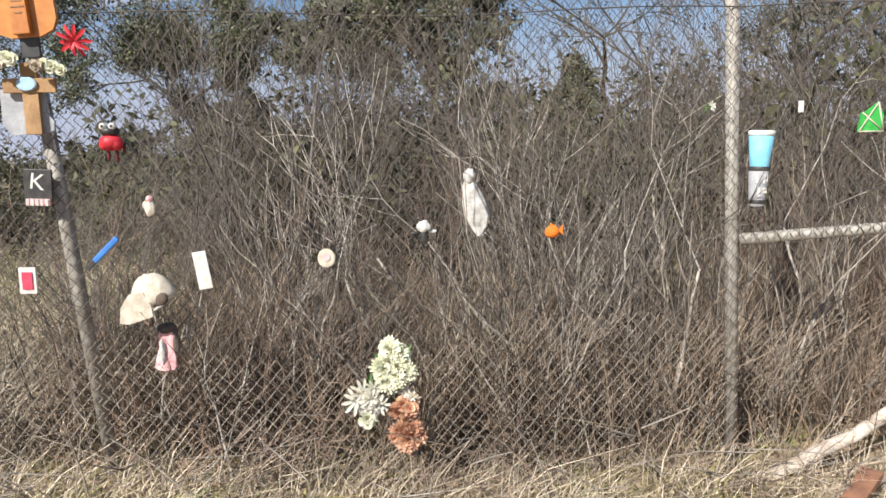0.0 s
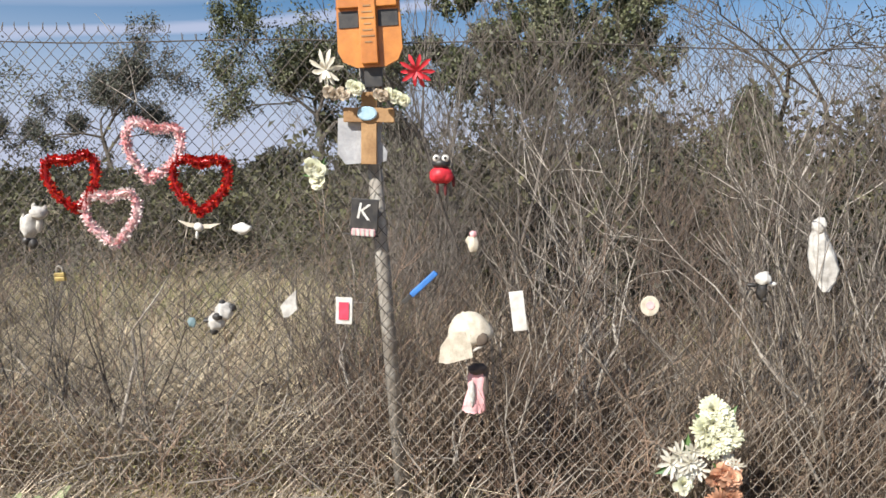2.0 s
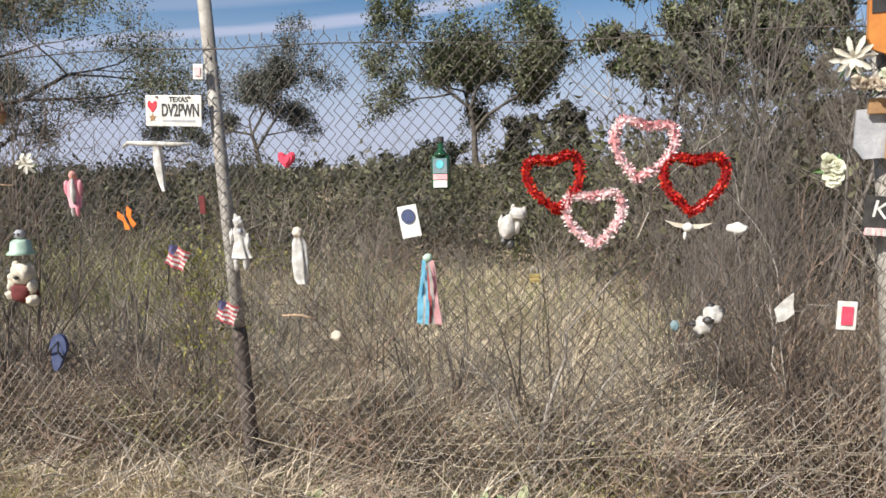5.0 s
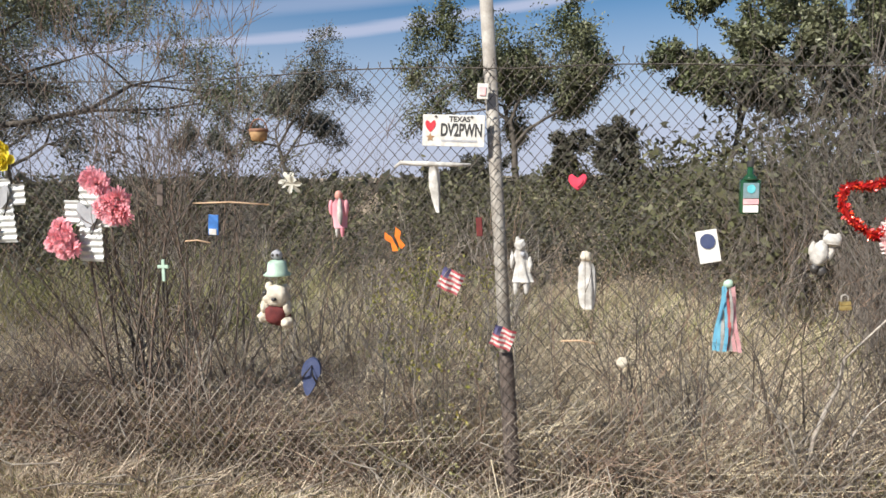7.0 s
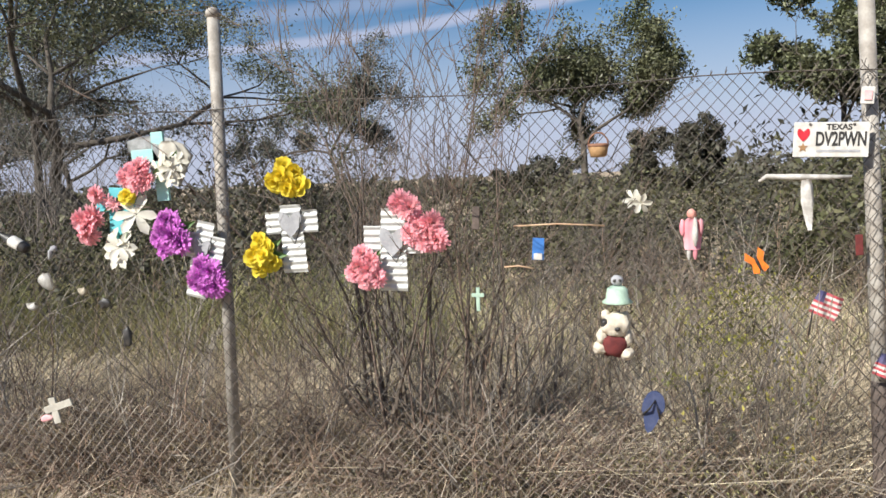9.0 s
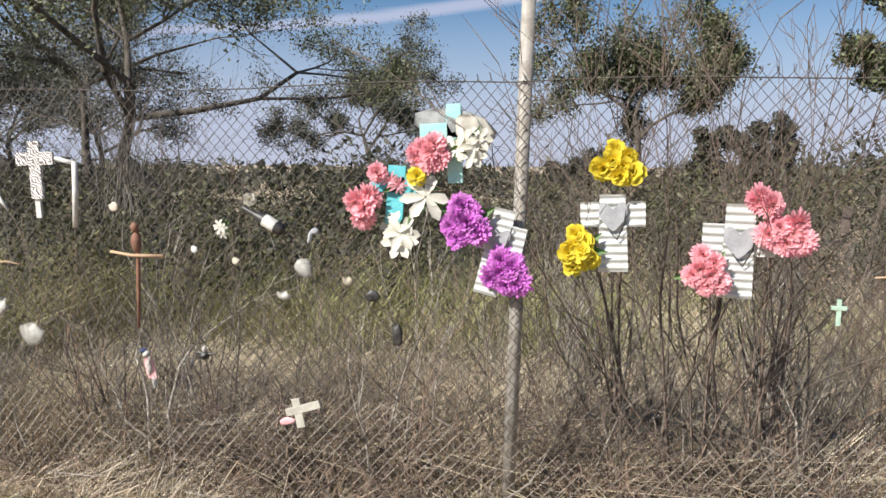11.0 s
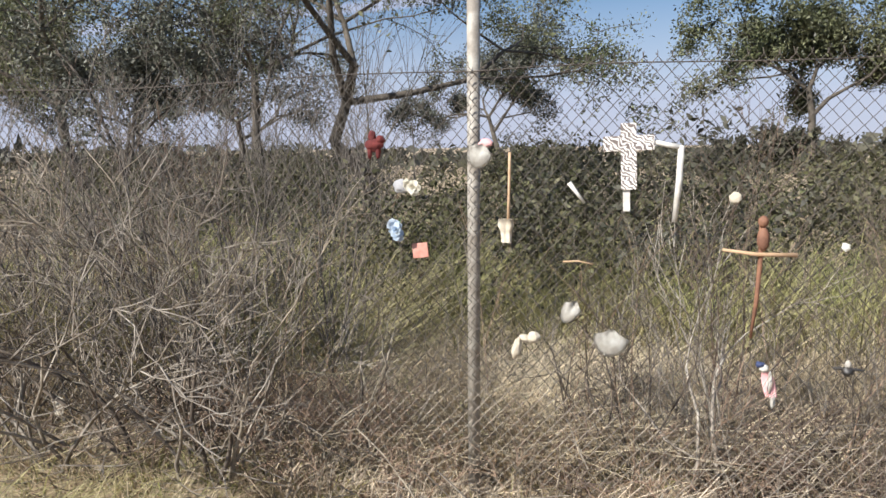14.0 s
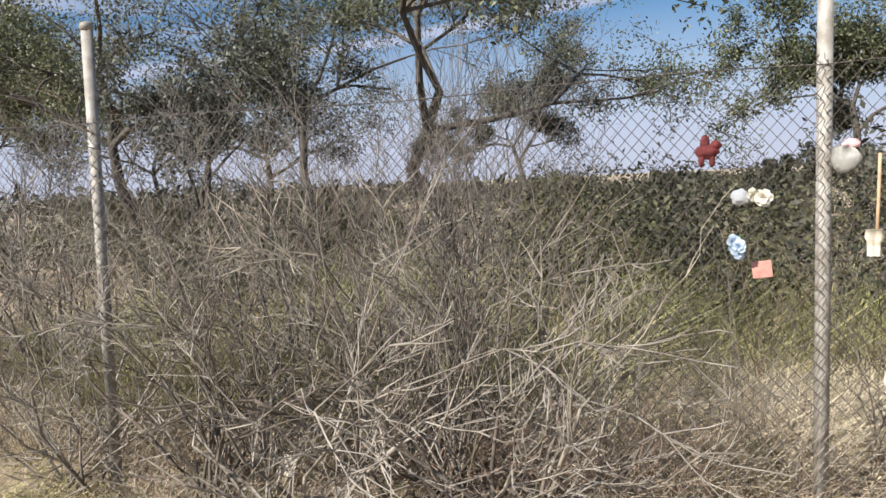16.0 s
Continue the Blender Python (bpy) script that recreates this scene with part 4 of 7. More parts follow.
# keepsakes tied to the fence
M.update({
    "white": mat("weathered_white_plastic", (0.67, 0.655, 0.615), 0.5, second=(0.52, 0.49, 0.44), scale=25, spread=0.08, bump=0.2),
    "cream": mat("cream_cloth", (0.64, 0.57, 0.46), 0.9, second=(0.46, 0.40, 0.31), scale=30, spread=0.12, bump=0.5),
    "white_cloth": mat("white_cloth", (0.62, 0.595, 0.55), 0.9, second=(0.38, 0.355, 0.32), scale=26, spread=0.12, bump=0.7),
    "grey_cloth": mat("grey_plush", (0.52, 0.48, 0.43), 0.95, second=(0.36, 0.33, 0.29), scale=40, spread=0.15, bump=0.8),
    "black": mat("black_plastic", (0.022, 0.021, 0.022), 0.45, second=(0.05, 0.045, 0.04), scale=30, spread=0.1, bump=0.2),
    "red": mat("red_plastic", (0.62, 0.025, 0.04), 0.5, second=(0.45, 0.02, 0.03), scale=25, spread=0.1, bump=0.3),
    "flag_red": mat("worn_red_flag_cloth", (0.42, 0.06, 0.07), 0.9, second=(0.34, 0.08, 0.09), scale=25, spread=0.12, bump=0.3),
    "flag_blue": mat("worn_blue_flag_cloth", (0.06, 0.06, 0.15), 0.9, second=(0.10, 0.09, 0.17), scale=25, spread=0.12, bump=0.3),
    "opening_shade": mat("cap_opening_shade", (0.09, 0.065, 0.05), 0.95, second=(0.13, 0.10, 0.075), scale=30, spread=0.15, bump=0.4),
    "coral": mat("coral_red_plush", (0.72, 0.07, 0.12), 0.9, second=(0.60, 0.05, 0.09), scale=30, spread=0.12, bump=0.6),
    "faded_red": mat("sun_faded_red_cloth", (0.70, 0.20, 0.17), 0.85, second=(0.58, 0.14, 0.13), scale=25, spread=0.12, bump=0.4),
    "dark_red": mat("dark_red_felt", (0.15, 0.025, 0.022), 0.9, second=(0.10, 0.018, 0.018), scale=25, spread=0.15, bump=0.5),
    "pink": mat("pink_silk_petals", (0.93, 0.50, 0.53), 0.75, second=(0.86, 0.34, 0.40), scale=12, spread=0.2, bump=0, islands=True, thin=0.3),
    "light_pink": mat("pale_pink_cloth", (0.80, 0.48, 0.47), 0.85, second=(0.70, 0.34, 0.35), scale=18, spread=0.12, bump=0.3),
    "purple": mat("purple_silk_petals", (0.56, 0.13, 0.55), 0.75, second=(0.70, 0.24, 0.64), scale=12, spread=0.3, bump=0, islands=True, thin=0.2),
    "yellow": mat("yellow_silk_petals", (0.86, 0.72, 0.06), 0.7, second=(0.74, 0.56, 0.03), scale=12, spread=0.18, bump=0, islands=True, thin=0.3),
    "white_petal": mat("white_silk_petals", (0.80, 0.77, 0.68), 0.75, second=(0.66, 0.62, 0.50), scale=12, spread=0.12, bump=0, islands=True, thin=0.2),
    "cream_petal": mat("cream_green_silk_petals", (0.80, 0.78, 0.62), 0.75, second=(0.64, 0.65, 0.44), scale=12, spread=0.15, bump=0, islands=True, thin=0.2),
    "peach": mat("faded_peach_petals", (0.74, 0.44, 0.29), 0.8, second=(0.52, 0.26, 0.15), scale=12, spread=0.25, bump=0, islands=True, thin=0.15),
    "faded_teal": mat("faded_teal_cloth", (0.12, 0.20, 0.22), 0.85, second=(0.20, 0.26, 0.27), scale=30, spread=0.2, bump=0.4),
    "teal": mat("turquoise_paint", (0.13, 0.49, 0.53), 0.6, second=(0.08, 0.40, 0.44), scale=20, spread=0.08, bump=0.2),
    "pale_teal": mat("faded_turquoise_paint", (0.28, 0.56, 0.53), 0.6, second=(0.36, 0.58, 0.54), scale=20, spread=0.1, bump=0.2),
    "pale_blue": mat("pale_blue_enamel", (0.26, 0.42, 0.52), 0.5, second=(0.36, 0.50, 0.58), scale=30, spread=0.1, bump=0.2),
    "stem_green": mat("green_plastic_leaves", (0.07, 0.15, 0.05), 0.6, second=(0.11, 0.18, 0.06), scale=20, spread=0.2, bump=0),
    "blue": mat("blue_plastic", (0.05, 0.20, 0.55), 0.5, second=(0.04, 0.15, 0.42), scale=20, spread=0.1, bump=0.2),
    "sky_blue": mat("pale_blue_ribbon", (0.25, 0.58, 0.72), 0.7, second=(0.18, 0.48, 0.64), scale=20, spread=0.1, bump=0.2),
    "ice": mat("pale_blue_silk", (0.50, 0.62, 0.76), 0.75, second=(0.62, 0.68, 0.74), scale=20, spread=0.12, bump=0, islands=True, thin=0.2),
    "clay": mat("sun_bleached_red_cloth", (0.52, 0.21, 0.165), 0.85, second=(0.62, 0.32, 0.26), scale=25, spread=0.12, bump=0.4),
    "navy": mat("navy_rubber", (0.035, 0.05, 0.12), 0.7, second=(0.06, 0.075, 0.15), scale=20, spread=0.15, bump=0.4),
    "orange": mat("orange_felt", (0.80, 0.21, 0.02), 0.85, second=(0.62, 0.14, 0.015), scale=25, spread=0.15, bump=0.5),
    "green": mat("bright_green_card", (0.05, 0.42, 0.07), 0.6, second=(0.03, 0.30, 0.05), scale=25, spread=0.1, bump=0.2),
    "mint": mat("mint_plastic", (0.42, 0.56, 0.44), 0.6, second=(0.34, 0.46, 0.36), scale=25, spread=0.08, bump=0.2),
    "oak": mat("varnished_orange_wood", (0.56, 0.22, 0.045), 0.4, second=(0.42, 0.145, 0.03), scale=7, spread=0.12, bump=0.25, coat=0.3),
    "wood": mat("weathered_tan_wood", (0.40, 0.24, 0.11), 0.75, second=(0.27, 0.15, 0.065), scale=12, spread=0.15, bump=0.5),
    "pale_wood": mat("pale_tan_wood", (0.56, 0.38, 0.24), 0.75, second=(0.42, 0.27, 0.16), scale=12, spread=0.15, bump=0.5),
    "red_wood": mat("reddish_brown_wood", (0.27, 0.13, 0.075), 0.75, second=(0.17, 0.08, 0.05), scale=12, spread=0.15, bump=0.5),
    "slate": mat("grey_weathered_board", (0.40, 0.40, 0.41), 0.85, second=(0.29, 0.29, 0.30), scale=14, spread=0.12, bump=0.5),
    "tin": mat("white_painted_corrugated_tin", (0.60, 0.61, 0.59), 0.55, 0.1, second=(0.47, 0.47, 0.44), scale=16, spread=0.07, bump=0.2),
    "rock": mat("pale_bark", (0.58, 0.50, 0.42), 0.9, second=(0.33, 0.26, 0.20), scale=10, spread=0.2, bump=1.0),
    "glass_green": mat("dark_green_glass", (0.015, 0.07, 0.025), 0.12, second=(0.012, 0.05, 0.02), scale=10, spread=0.05, bump=0, coat=0.5),
    "label_paper": mat("printed_label_paper", (0.74, 0.72, 0.66), 0.7, second=(0.62, 0.60, 0.55), scale=25, spread=0.06, bump=0.1),
    "film": mat("crumpled_clear_wrap", (0.55, 0.56, 0.55), 0.25, second=(0.42, 0.43, 0.42), scale=25, spread=0.1, bump=0.8, thin=0.45),
    "tan_paper": mat("tan_wrapping_paper", (0.50, 0.47, 0.40), 0.8, second=(0.38, 0.35, 0.29), scale=20, spread=0.1, bump=0.4),
})


def zebra_material():
    m = bpy.data.materials.new("zebra_print")
    m.use_nodes = True
    n, l = m.node_tree.nodes, m.node_tree.links
    co, w, r = n.new("ShaderNodeTexCoord"), n.new("ShaderNodeTexWave"), n.new("ShaderNodeValToRGB")
    w.bands_direction = "DIAGONAL"
    w.inputs["Scale"].default_value, w.inputs["Distortion"].default_value, w.inputs["Detail"].default_value = 26, 13, 2
    r.color_ramp.interpolation = "CONSTANT"
    r.color_ramp.elements[0].color, r.color_ramp.elements[1].color = (0.16, 0.13, 0.12, 1), (0.72, 0.69, 0.66, 1)
    r.color_ramp.elements[1].position = 0.5
    l.new(co.outputs["Object"], w.inputs["Vector"])
    l.new(w.outputs["Color"], r.inputs["Fac"])
    l.new(r.outputs["Color"], n["Principled BSDF"].inputs["Base Color"])
    n["Principled BSDF"].inputs["Roughness"].default_value = 0.8
    return m


M["zebra"] = zebra_material()
FRONT = 3.585
HANG = 0.265  # the height of the keepsakes' zero line over the ground's


def hung(name, at, *rest, **more):
    """A thing tied to the wire: its height counts from the keepsakes' zero line."""
    return thing(name, (at[0], at[1], at[2] + HANG), *rest, **more)



def box(bm, size, at=(0, 0, 0), ry=0.0, rx=0.0, rz=0.0, bevel=0.003, index=0):
    made = bmesh.ops.create_cube(bm, size=1.0, matrix=pose(*at, rx, ry, rz) @ Matrix.Diagonal((*size, 1)))["verts"]
    if bevel:
        edges = list({e for v in made for e in v.link_edges})
        got = bmesh.ops.bevel(bm, geom=edges, offset=min(bevel, min(size) * 0.4), segments=2, affect="EDGES", profile=0.6)
        for f in got["faces"]:
            f.material_index = index
        made = got["verts"]
    for v in made:
        for f in v.link_faces:
            f.material_index = index
    return bm


def blob(bm, at, radii, seed=0, amp=0.12, index=0, level=2, ry=0.0):
    """A rounded lumpy body."""
    got = bmesh.ops.create_icosphere(bm, subdivisions=level, radius=1.0)["verts"]
    m = pose(*at, 0, ry, 0) @ Matrix.Diagonal((*radii, 1))
    for v in got:
        k = 1 + amp * noise.noise(v.co * 1.9 + Vector((seed * 3.1, seed * 1.7, seed)))
        v.co = m @ (v.co * k)
        for f in v.link_faces:
            f.material_index, f.smooth = index, True
    return bm


def plate_shape(bm, points, depth, at=(0, 0, 0), ry=0.0, index=0, bevel=0.0):
    """An outline in x and z, given depth along y."""
    m = pose(*at, 0, ry, 0)
    front = [bm.verts.new(m @ Vector((x, -depth / 2, z))) for x, z in points]
    back = [bm.verts.new(m @ Vector((x, depth / 2, z))) for x, z in points]
    n = len(points)
    made = [bm.faces.new(front), bm.faces.new(list(reversed(back)))]
    for i in range(n):
        made.append(bm.faces.new((front[i], back[i], back[(i + 1) % n], front[(i + 1) % n])))
    for f in made:
        f.material_index = index
    bmesh.ops.recalc_face_normals(bm, faces=made)
    return bm


def drape(bm, rows, at=(0, 0, 0), folds=5, depth=0.5, amp=0.18, seed=0.0, sides=28, index=0):
    """Hanging cloth: rows of (height, half width, sideways shift), folded round its length."""
    rings = []
    for z, w, s in rows:
        ring = []
        for k in range(sides):
            a = 2 * math.pi * k / sides
            r = w * (1 + amp * math.sin(folds * a + seed + z * 9) + 0.5 * amp * math.sin((folds + 3) * a - z * 14 + seed))
            ring.append(bm.verts.new((at[0] + s + r * math.cos(a), at[1] + r * depth * math.sin(a), at[2] + z)))
        rings.append(ring)
    for u, v in zip(rings, rings[1:]):
        for k in range(sides):
            f = bm.faces.new((u[k], u[(k + 1) % sides], v[(k + 1) % sides], v[k]))
            f.smooth, f.material_index = True, index
    bm.faces.new(rings[0]).material_index = index
    bm.faces.new(list(reversed(rings[-1]))).material_index = index
    return bm


def petals(bm, count, length, width, rings, cup, seed=0, index=0, blunt=0.26):
    """A flower head that opens towards -y."""
    r = random.Random(seed)
    for ring in range(rings):
        t = ring / max(rings - 1, 1)
        up = math.radians(8 + (cup - 8) * t)
        n = max(int(count * (1 - 0.45 * t)), 3)
        ln = length * (1 - 0.35 * t)
        for i in range(n):
            a = 2 * math.pi * (i + 0.5 * (ring % 2) + r.uniform(-0.2, 0.2)) / n
            u = up + r.uniform(-0.2, 0.2)
            out = Vector((math.cos(a) * math.cos(u), -math.sin(u), math.sin(a) * math.cos(u)))
            side = Vector((-math.sin(a), 0, math.cos(a)))
            lift = out.cross(side) * (width * 0.22)
            tip = r.uniform(0.9, 1.1)
            rows = []
            for k, w in ((0.05, 0.14), (0.45, 0.42), (0.78, 0.48), (1.0, blunt)):
                c = out * (ln * k * tip) + Vector((0, ln * 0.16 * k * k, 0))
                rows.append([bm.verts.new(c + side * width * w + lift * w * 2), bm.verts.new(c), bm.verts.new(c - side * width * w + lift * w * 2)])
            for lo, hi in zip(rows, rows[1:]):
                for q in (0, 1):
                    f = bm.faces.new((lo[q], lo[q + 1], hi[q + 1], hi[q]))
                    f.material_index, f.smooth = index, True
    return bm


def flower(parent, at, size, style, material, seed=0, tilt=(0, 0), name="flower_head"):
    bm = bmesh.new()
    if style == "mum":
        petals(bm, 26, size * 1.1, size * 0.24, 7, 84, seed)
    elif style == "rose":
        petals(bm, 6, size * 1.05, size * 1.0, 4, 74, seed, 0, 0.34)
    elif style == "lily":
        petals(bm, 6, size * 1.1, size * 0.52, 1, 24, seed, 0, 0.03)
        petals(bm, 3, size * 0.4, size * 0.1, 1, 75, seed + 1)
    else:
        petals(bm, 10, size, size * 0.26, 2, 40, seed, 0, 0.12)
    ob = part(name, bm, material, parent)
    ob.matrix_basis = pose(*at, tilt[0], 0, tilt[1])
    return ob


def leaves(parent, at, count, size, seed):
    r = random.Random(seed)
    for i in range(count):
        bm = bmesh.new()
        a = r.uniform(0, 6.28)
        s = size * r.uniform(0.7, 1.2)
        c, d = Vector((math.cos(a), -0.3, math.sin(a))), Vector((-math.sin(a), 0, math.cos(a)))
        vs = [bm.verts.new(p) for p in (Vector((0, 0.01, 0)), c * s * 0.5 + d * s * 0.2, c * s + Vector((0, s * 0.3, 0)), c * s * 0.5 - d * s * 0.2)]
        bm.faces.new((vs[0], vs[1], vs[2]))
        bm.faces.new((vs[0], vs[2], vs[3]))
        part("leaf", bm, M["stem_green"], parent).matrix_basis = pose(*at, 0, 0, 0)


def bouquet(x, z, w, h, style, material, label, seed, count=7, size=0.055, leafy=3, group="silk flowers on the fence", y=FRONT - 0.03):
    t = hung("flower_bouquet", (x, y, z), label, "flowers", group)
    r = random.Random(seed)
    for i in range(count):
        a = i * 2.4
        k = math.sqrt((i + 0.3) / count)
        at = (w / 2 * k * math.cos(a) * 0.72, -0.035 * (1 - k) - r.uniform(0, 0.02), h / 2 * k * math.sin(a) * 0.72)
        flower(t, at, size * r.uniform(0.85, 1.15), style, material, seed * 31 + i, (r.uniform(-25, 25), r.uniform(-25, 25)))
    leaves(t, (0, 0.0, 0), leafy, max(w, h) * 0.55, seed)
    bm = bmesh.new()
    pipe(bm, [(0, 0.01, 0), (0.01, 0.02, -h * 0.35), (0.0, 0.028, -h * 0.55)], 0.004)
    part("stem", bm, M["stem_green"], t)
    return t


def text(parent, body, size, at, material, ry=0.0, name="lettering", bold=0.0, squeeze=(1, 1)):
    c = bpy.data.curves.new(name, "FONT")
    c.body, c.size, c.align_x, c.align_y, c.extrude, c.offset = body, size, "CENTER", "CENTER", 0.0012, bold
    c.materials.append(material)
    ob = new(name, c)
    ob.parent = parent
    ob.matrix_basis = pose(*at, 90, ry, 0) @ Matrix.Diagonal((*squeeze, 1, 1))
    return ob


def corrugated(w0, w1, h, pitch=0.036, amp=0.0045, n=8):
    """A strip of corrugated sheet, ridges across it, w0 wide below and w1 above."""
    bm = bmesh.new()
    rows = max(int(h / pitch * 8), 8)
    grids = []
    for side in (-1, 1):
        g = []
        for j in range(rows + 1):
            z = -h / 2 + h * j / rows
            w = w0 + (w1 - w0) * j / rows
            y = amp * math.sin(2 * math.pi * z / pitch) + side * 0.0008
            g.append([bm.verts.new((-w / 2 + w * i / n, y, z)) for i in range(n + 1)])
        grids.append(g)
        for j in range(rows):
            for i in range(n):
                q = (g[j][i], g[j][i + 1], g[j + 1][i + 1], g[j + 1][i])
                f = bm.faces.new(q if side < 0 else tuple(reversed(q)))
                f.smooth = True
    return bm


def heart_points(w, h, n=40):
    pts = []
    for i in range(n):
        a = 2 * math.pi * i / n
        pts.append((w * 0.5 * math.copysign(abs(math.sin(a)) ** 1.6, math.sin(a)), h * (13 * math.cos(a) - 5 * math.cos(2 * a) - 2 * math.cos(3 * a) - math.cos(4 * a)) / 29 + h * 0.09))
    return pts


def tin_cross(x, z, w, h, arm_z, lean, label):
    """A cross of corrugated sheet with a heart plate, tied on with wire."""
    t = hung("tin_cross", (x, FRONT, z), label, "cross", "corrugated tin crosses", ry=lean)
    uw = w * 0.42
    part("upright", corrugated(uw * 1.12, uw * 0.95, h), M["tin"], t)
    for s in (-1, 1):
        o = part("arm", corrugated((w - uw) / 2, (w - uw) / 2 * 1.02, h * 0.33), M["tin"], t)
        o.matrix_basis = pose(s * (uw + (w - uw) / 2) / 2, 0.001, arm_z)
    bm = bmesh.new()
    plate_shape(bm, heart_points(uw * 1.05, uw * 1.1), 0.006, (0, -0.016, arm_z - 0.01))
    part("heart_plate", bm, M["slate"], t, "flat grey heart plate")
    bm = bmesh.new()
    pipe(bm, [(uw * 0.5, -0.012, arm_z + 0.06), (uw * 0.42, -0.022, arm_z - 0.04), (uw * 0.15, -0.02, arm_z - 0.11), (-uw * 0.2, -0.022, arm_z - 0.06)], 0.004)
    part("tie_wire", bm, M["black"], t)
    return t


tin_cross(-6.964, 1.259, 0.30, 0.41, 0.05, 1.5, "white corrugated tin cross with a heart plate and pink flowers")
tin_cross(-7.490, 1.325, 0.28, 0.345, 0.085, -2.0, "white corrugated tin cross with a heart plate and yellow flowers")
tin_cross(-8.015, 1.225, 0.24, 0.41, 0.07, 13.0, "white corrugated tin cross leaning beside a post, purple flowers")
for x, z, w, h, m, c, s, style, lab in [
        (-7.097, 1.167, 0.20, 0.23, "pink", 7, 0.055, "mum", "bunch of pink silk chrysanthemums"), (-6.876, 1.463, 0.12, 0.12, "pink", 2, 0.058, "mum", "two pink silk chrysanthemums"),
        (-6.790, 1.349, 0.21, 0.19, "pink", 6, 0.058, "mum", "bunch of pink silk chrysanthemums"), (-7.477, 1.625, 0.22, 0.20, "yellow", 7, 0.052, "rose", "bunch of bright yellow silk roses"),
        (-7.635, 1.248, 0.18, 0.24, "yellow", 8, 0.048, "rose", "bunch of bright yellow silk roses"), (-8.148, 1.365, 0.22, 0.24, "purple", 8, 0.062, "mum", "bunch of purple silk chrysanthemums"),
        (-7.960, 1.131, 0.20, 0.20, "purple", 7, 0.060, "mum", "bunch of purple silk chrysanthemums against a post"), (-8.634, 1.424, 0.15, 0.19, "pink", 4, 0.058, "mum", "bunch of pink silk chrysanthemums"),
        (-8.574, 1.587, 0.09, 0.08, "pink", 1, 0.052, "mum", "single pink silk chrysanthemum"), (-8.475, 1.530, 0.12, 0.12, "pink", 2, 0.052, "daisy", "two pink silk daisies"),
        (-8.318, 1.680, 0.17, 0.17, "pink", 6, 0.058, "mum", "bunch of coral pink silk chrysanthemums"), (-8.122, 1.703, 0.22, 0.16, "white_petal", 5, 0.070, "lily", "spray of white silk lilies"),
        (-8.459, 1.308, 0.17, 0.15, "white_petal", 3, 0.080, "lily", "spray of white silk lilies"), (-8.355, 1.480, 0.14, 0.15, "white_petal", 1, 0.100, "lily", "single large white silk lily"),
        (-8.383, 1.572, 0.07, 0.07, "yellow", 1, 0.042, "rose", "single yellow silk rose"), (-0.385, 0.270, 0.20, 0.25, "cream_petal", 8, 0.055, "mum", "bunch of cream green silk flowers low on the fence"),
        (-0.517, 0.122, 0.19, 0.22, "white_petal", 6, 0.065, "daisy", "bunch of white silk daisies low on the fence"), (-0.535, 0.015, 0.06, 0.06, "cream_petal", 1, 0.045, "rose", "single cream silk rose"),
        (-2.093, 1.365, 0.11, 0.12, "cream_petal", 3, 0.038, "rose", "pale green silk roses on a stalk"), (-2.067, 1.786, 0.13, 0.12, "white_petal", 1, 0.075, "daisy", "white star-shaped silk poinsettia"),
        (-1.685, 1.779, 0.10, 0.10, "red", 1, 0.066, "daisy", "red star-shaped silk poinsettia"), (-5.805, 1.455, 0.09, 0.09, "white_petal", 2, 0.045, "lily", "small white silk flower"),
        (-0.335, 0.06, 0.14, 0.12, "peach", 5, 0.045, "rose", "withered peach silk flowers"), (-0.345, -0.07, 0.15, 0.15, "peach", 6, 0.05, "mum", "withered peach silk flowers near the ground"),
        (-0.32, 0.115, 0.08, 0.06, "white_petal", 2, 0.04, "daisy", "faded white silk daisies"), (-11.452, 1.444, 0.08, 0.06, "white_petal", 2, 0.035, "rose", "small white silk roses"),
        (-11.545, 1.236, 0.07, 0.09, "ice", 3, 0.032, "rose", "pale blue silk flower"), (1.122, 1.409, 0.05, 0.05, "white_petal", 1, 0.03, "daisy", "small white silk daisy"),
        (-9.357, 1.313, 0.07, 0.08, "white_petal", 3, 0.032, "lily", "small white silk flowers"), (-9.209, 1.452, 0.05, 0.05, "white_petal", 1, 0.03, "rose", "tiny white silk rose")]:
    bouquet(x, z, w, h, style, M[m], lab, int(abs(x * 97 + z * 31)), c, s, 2 if c < 3 else 4)


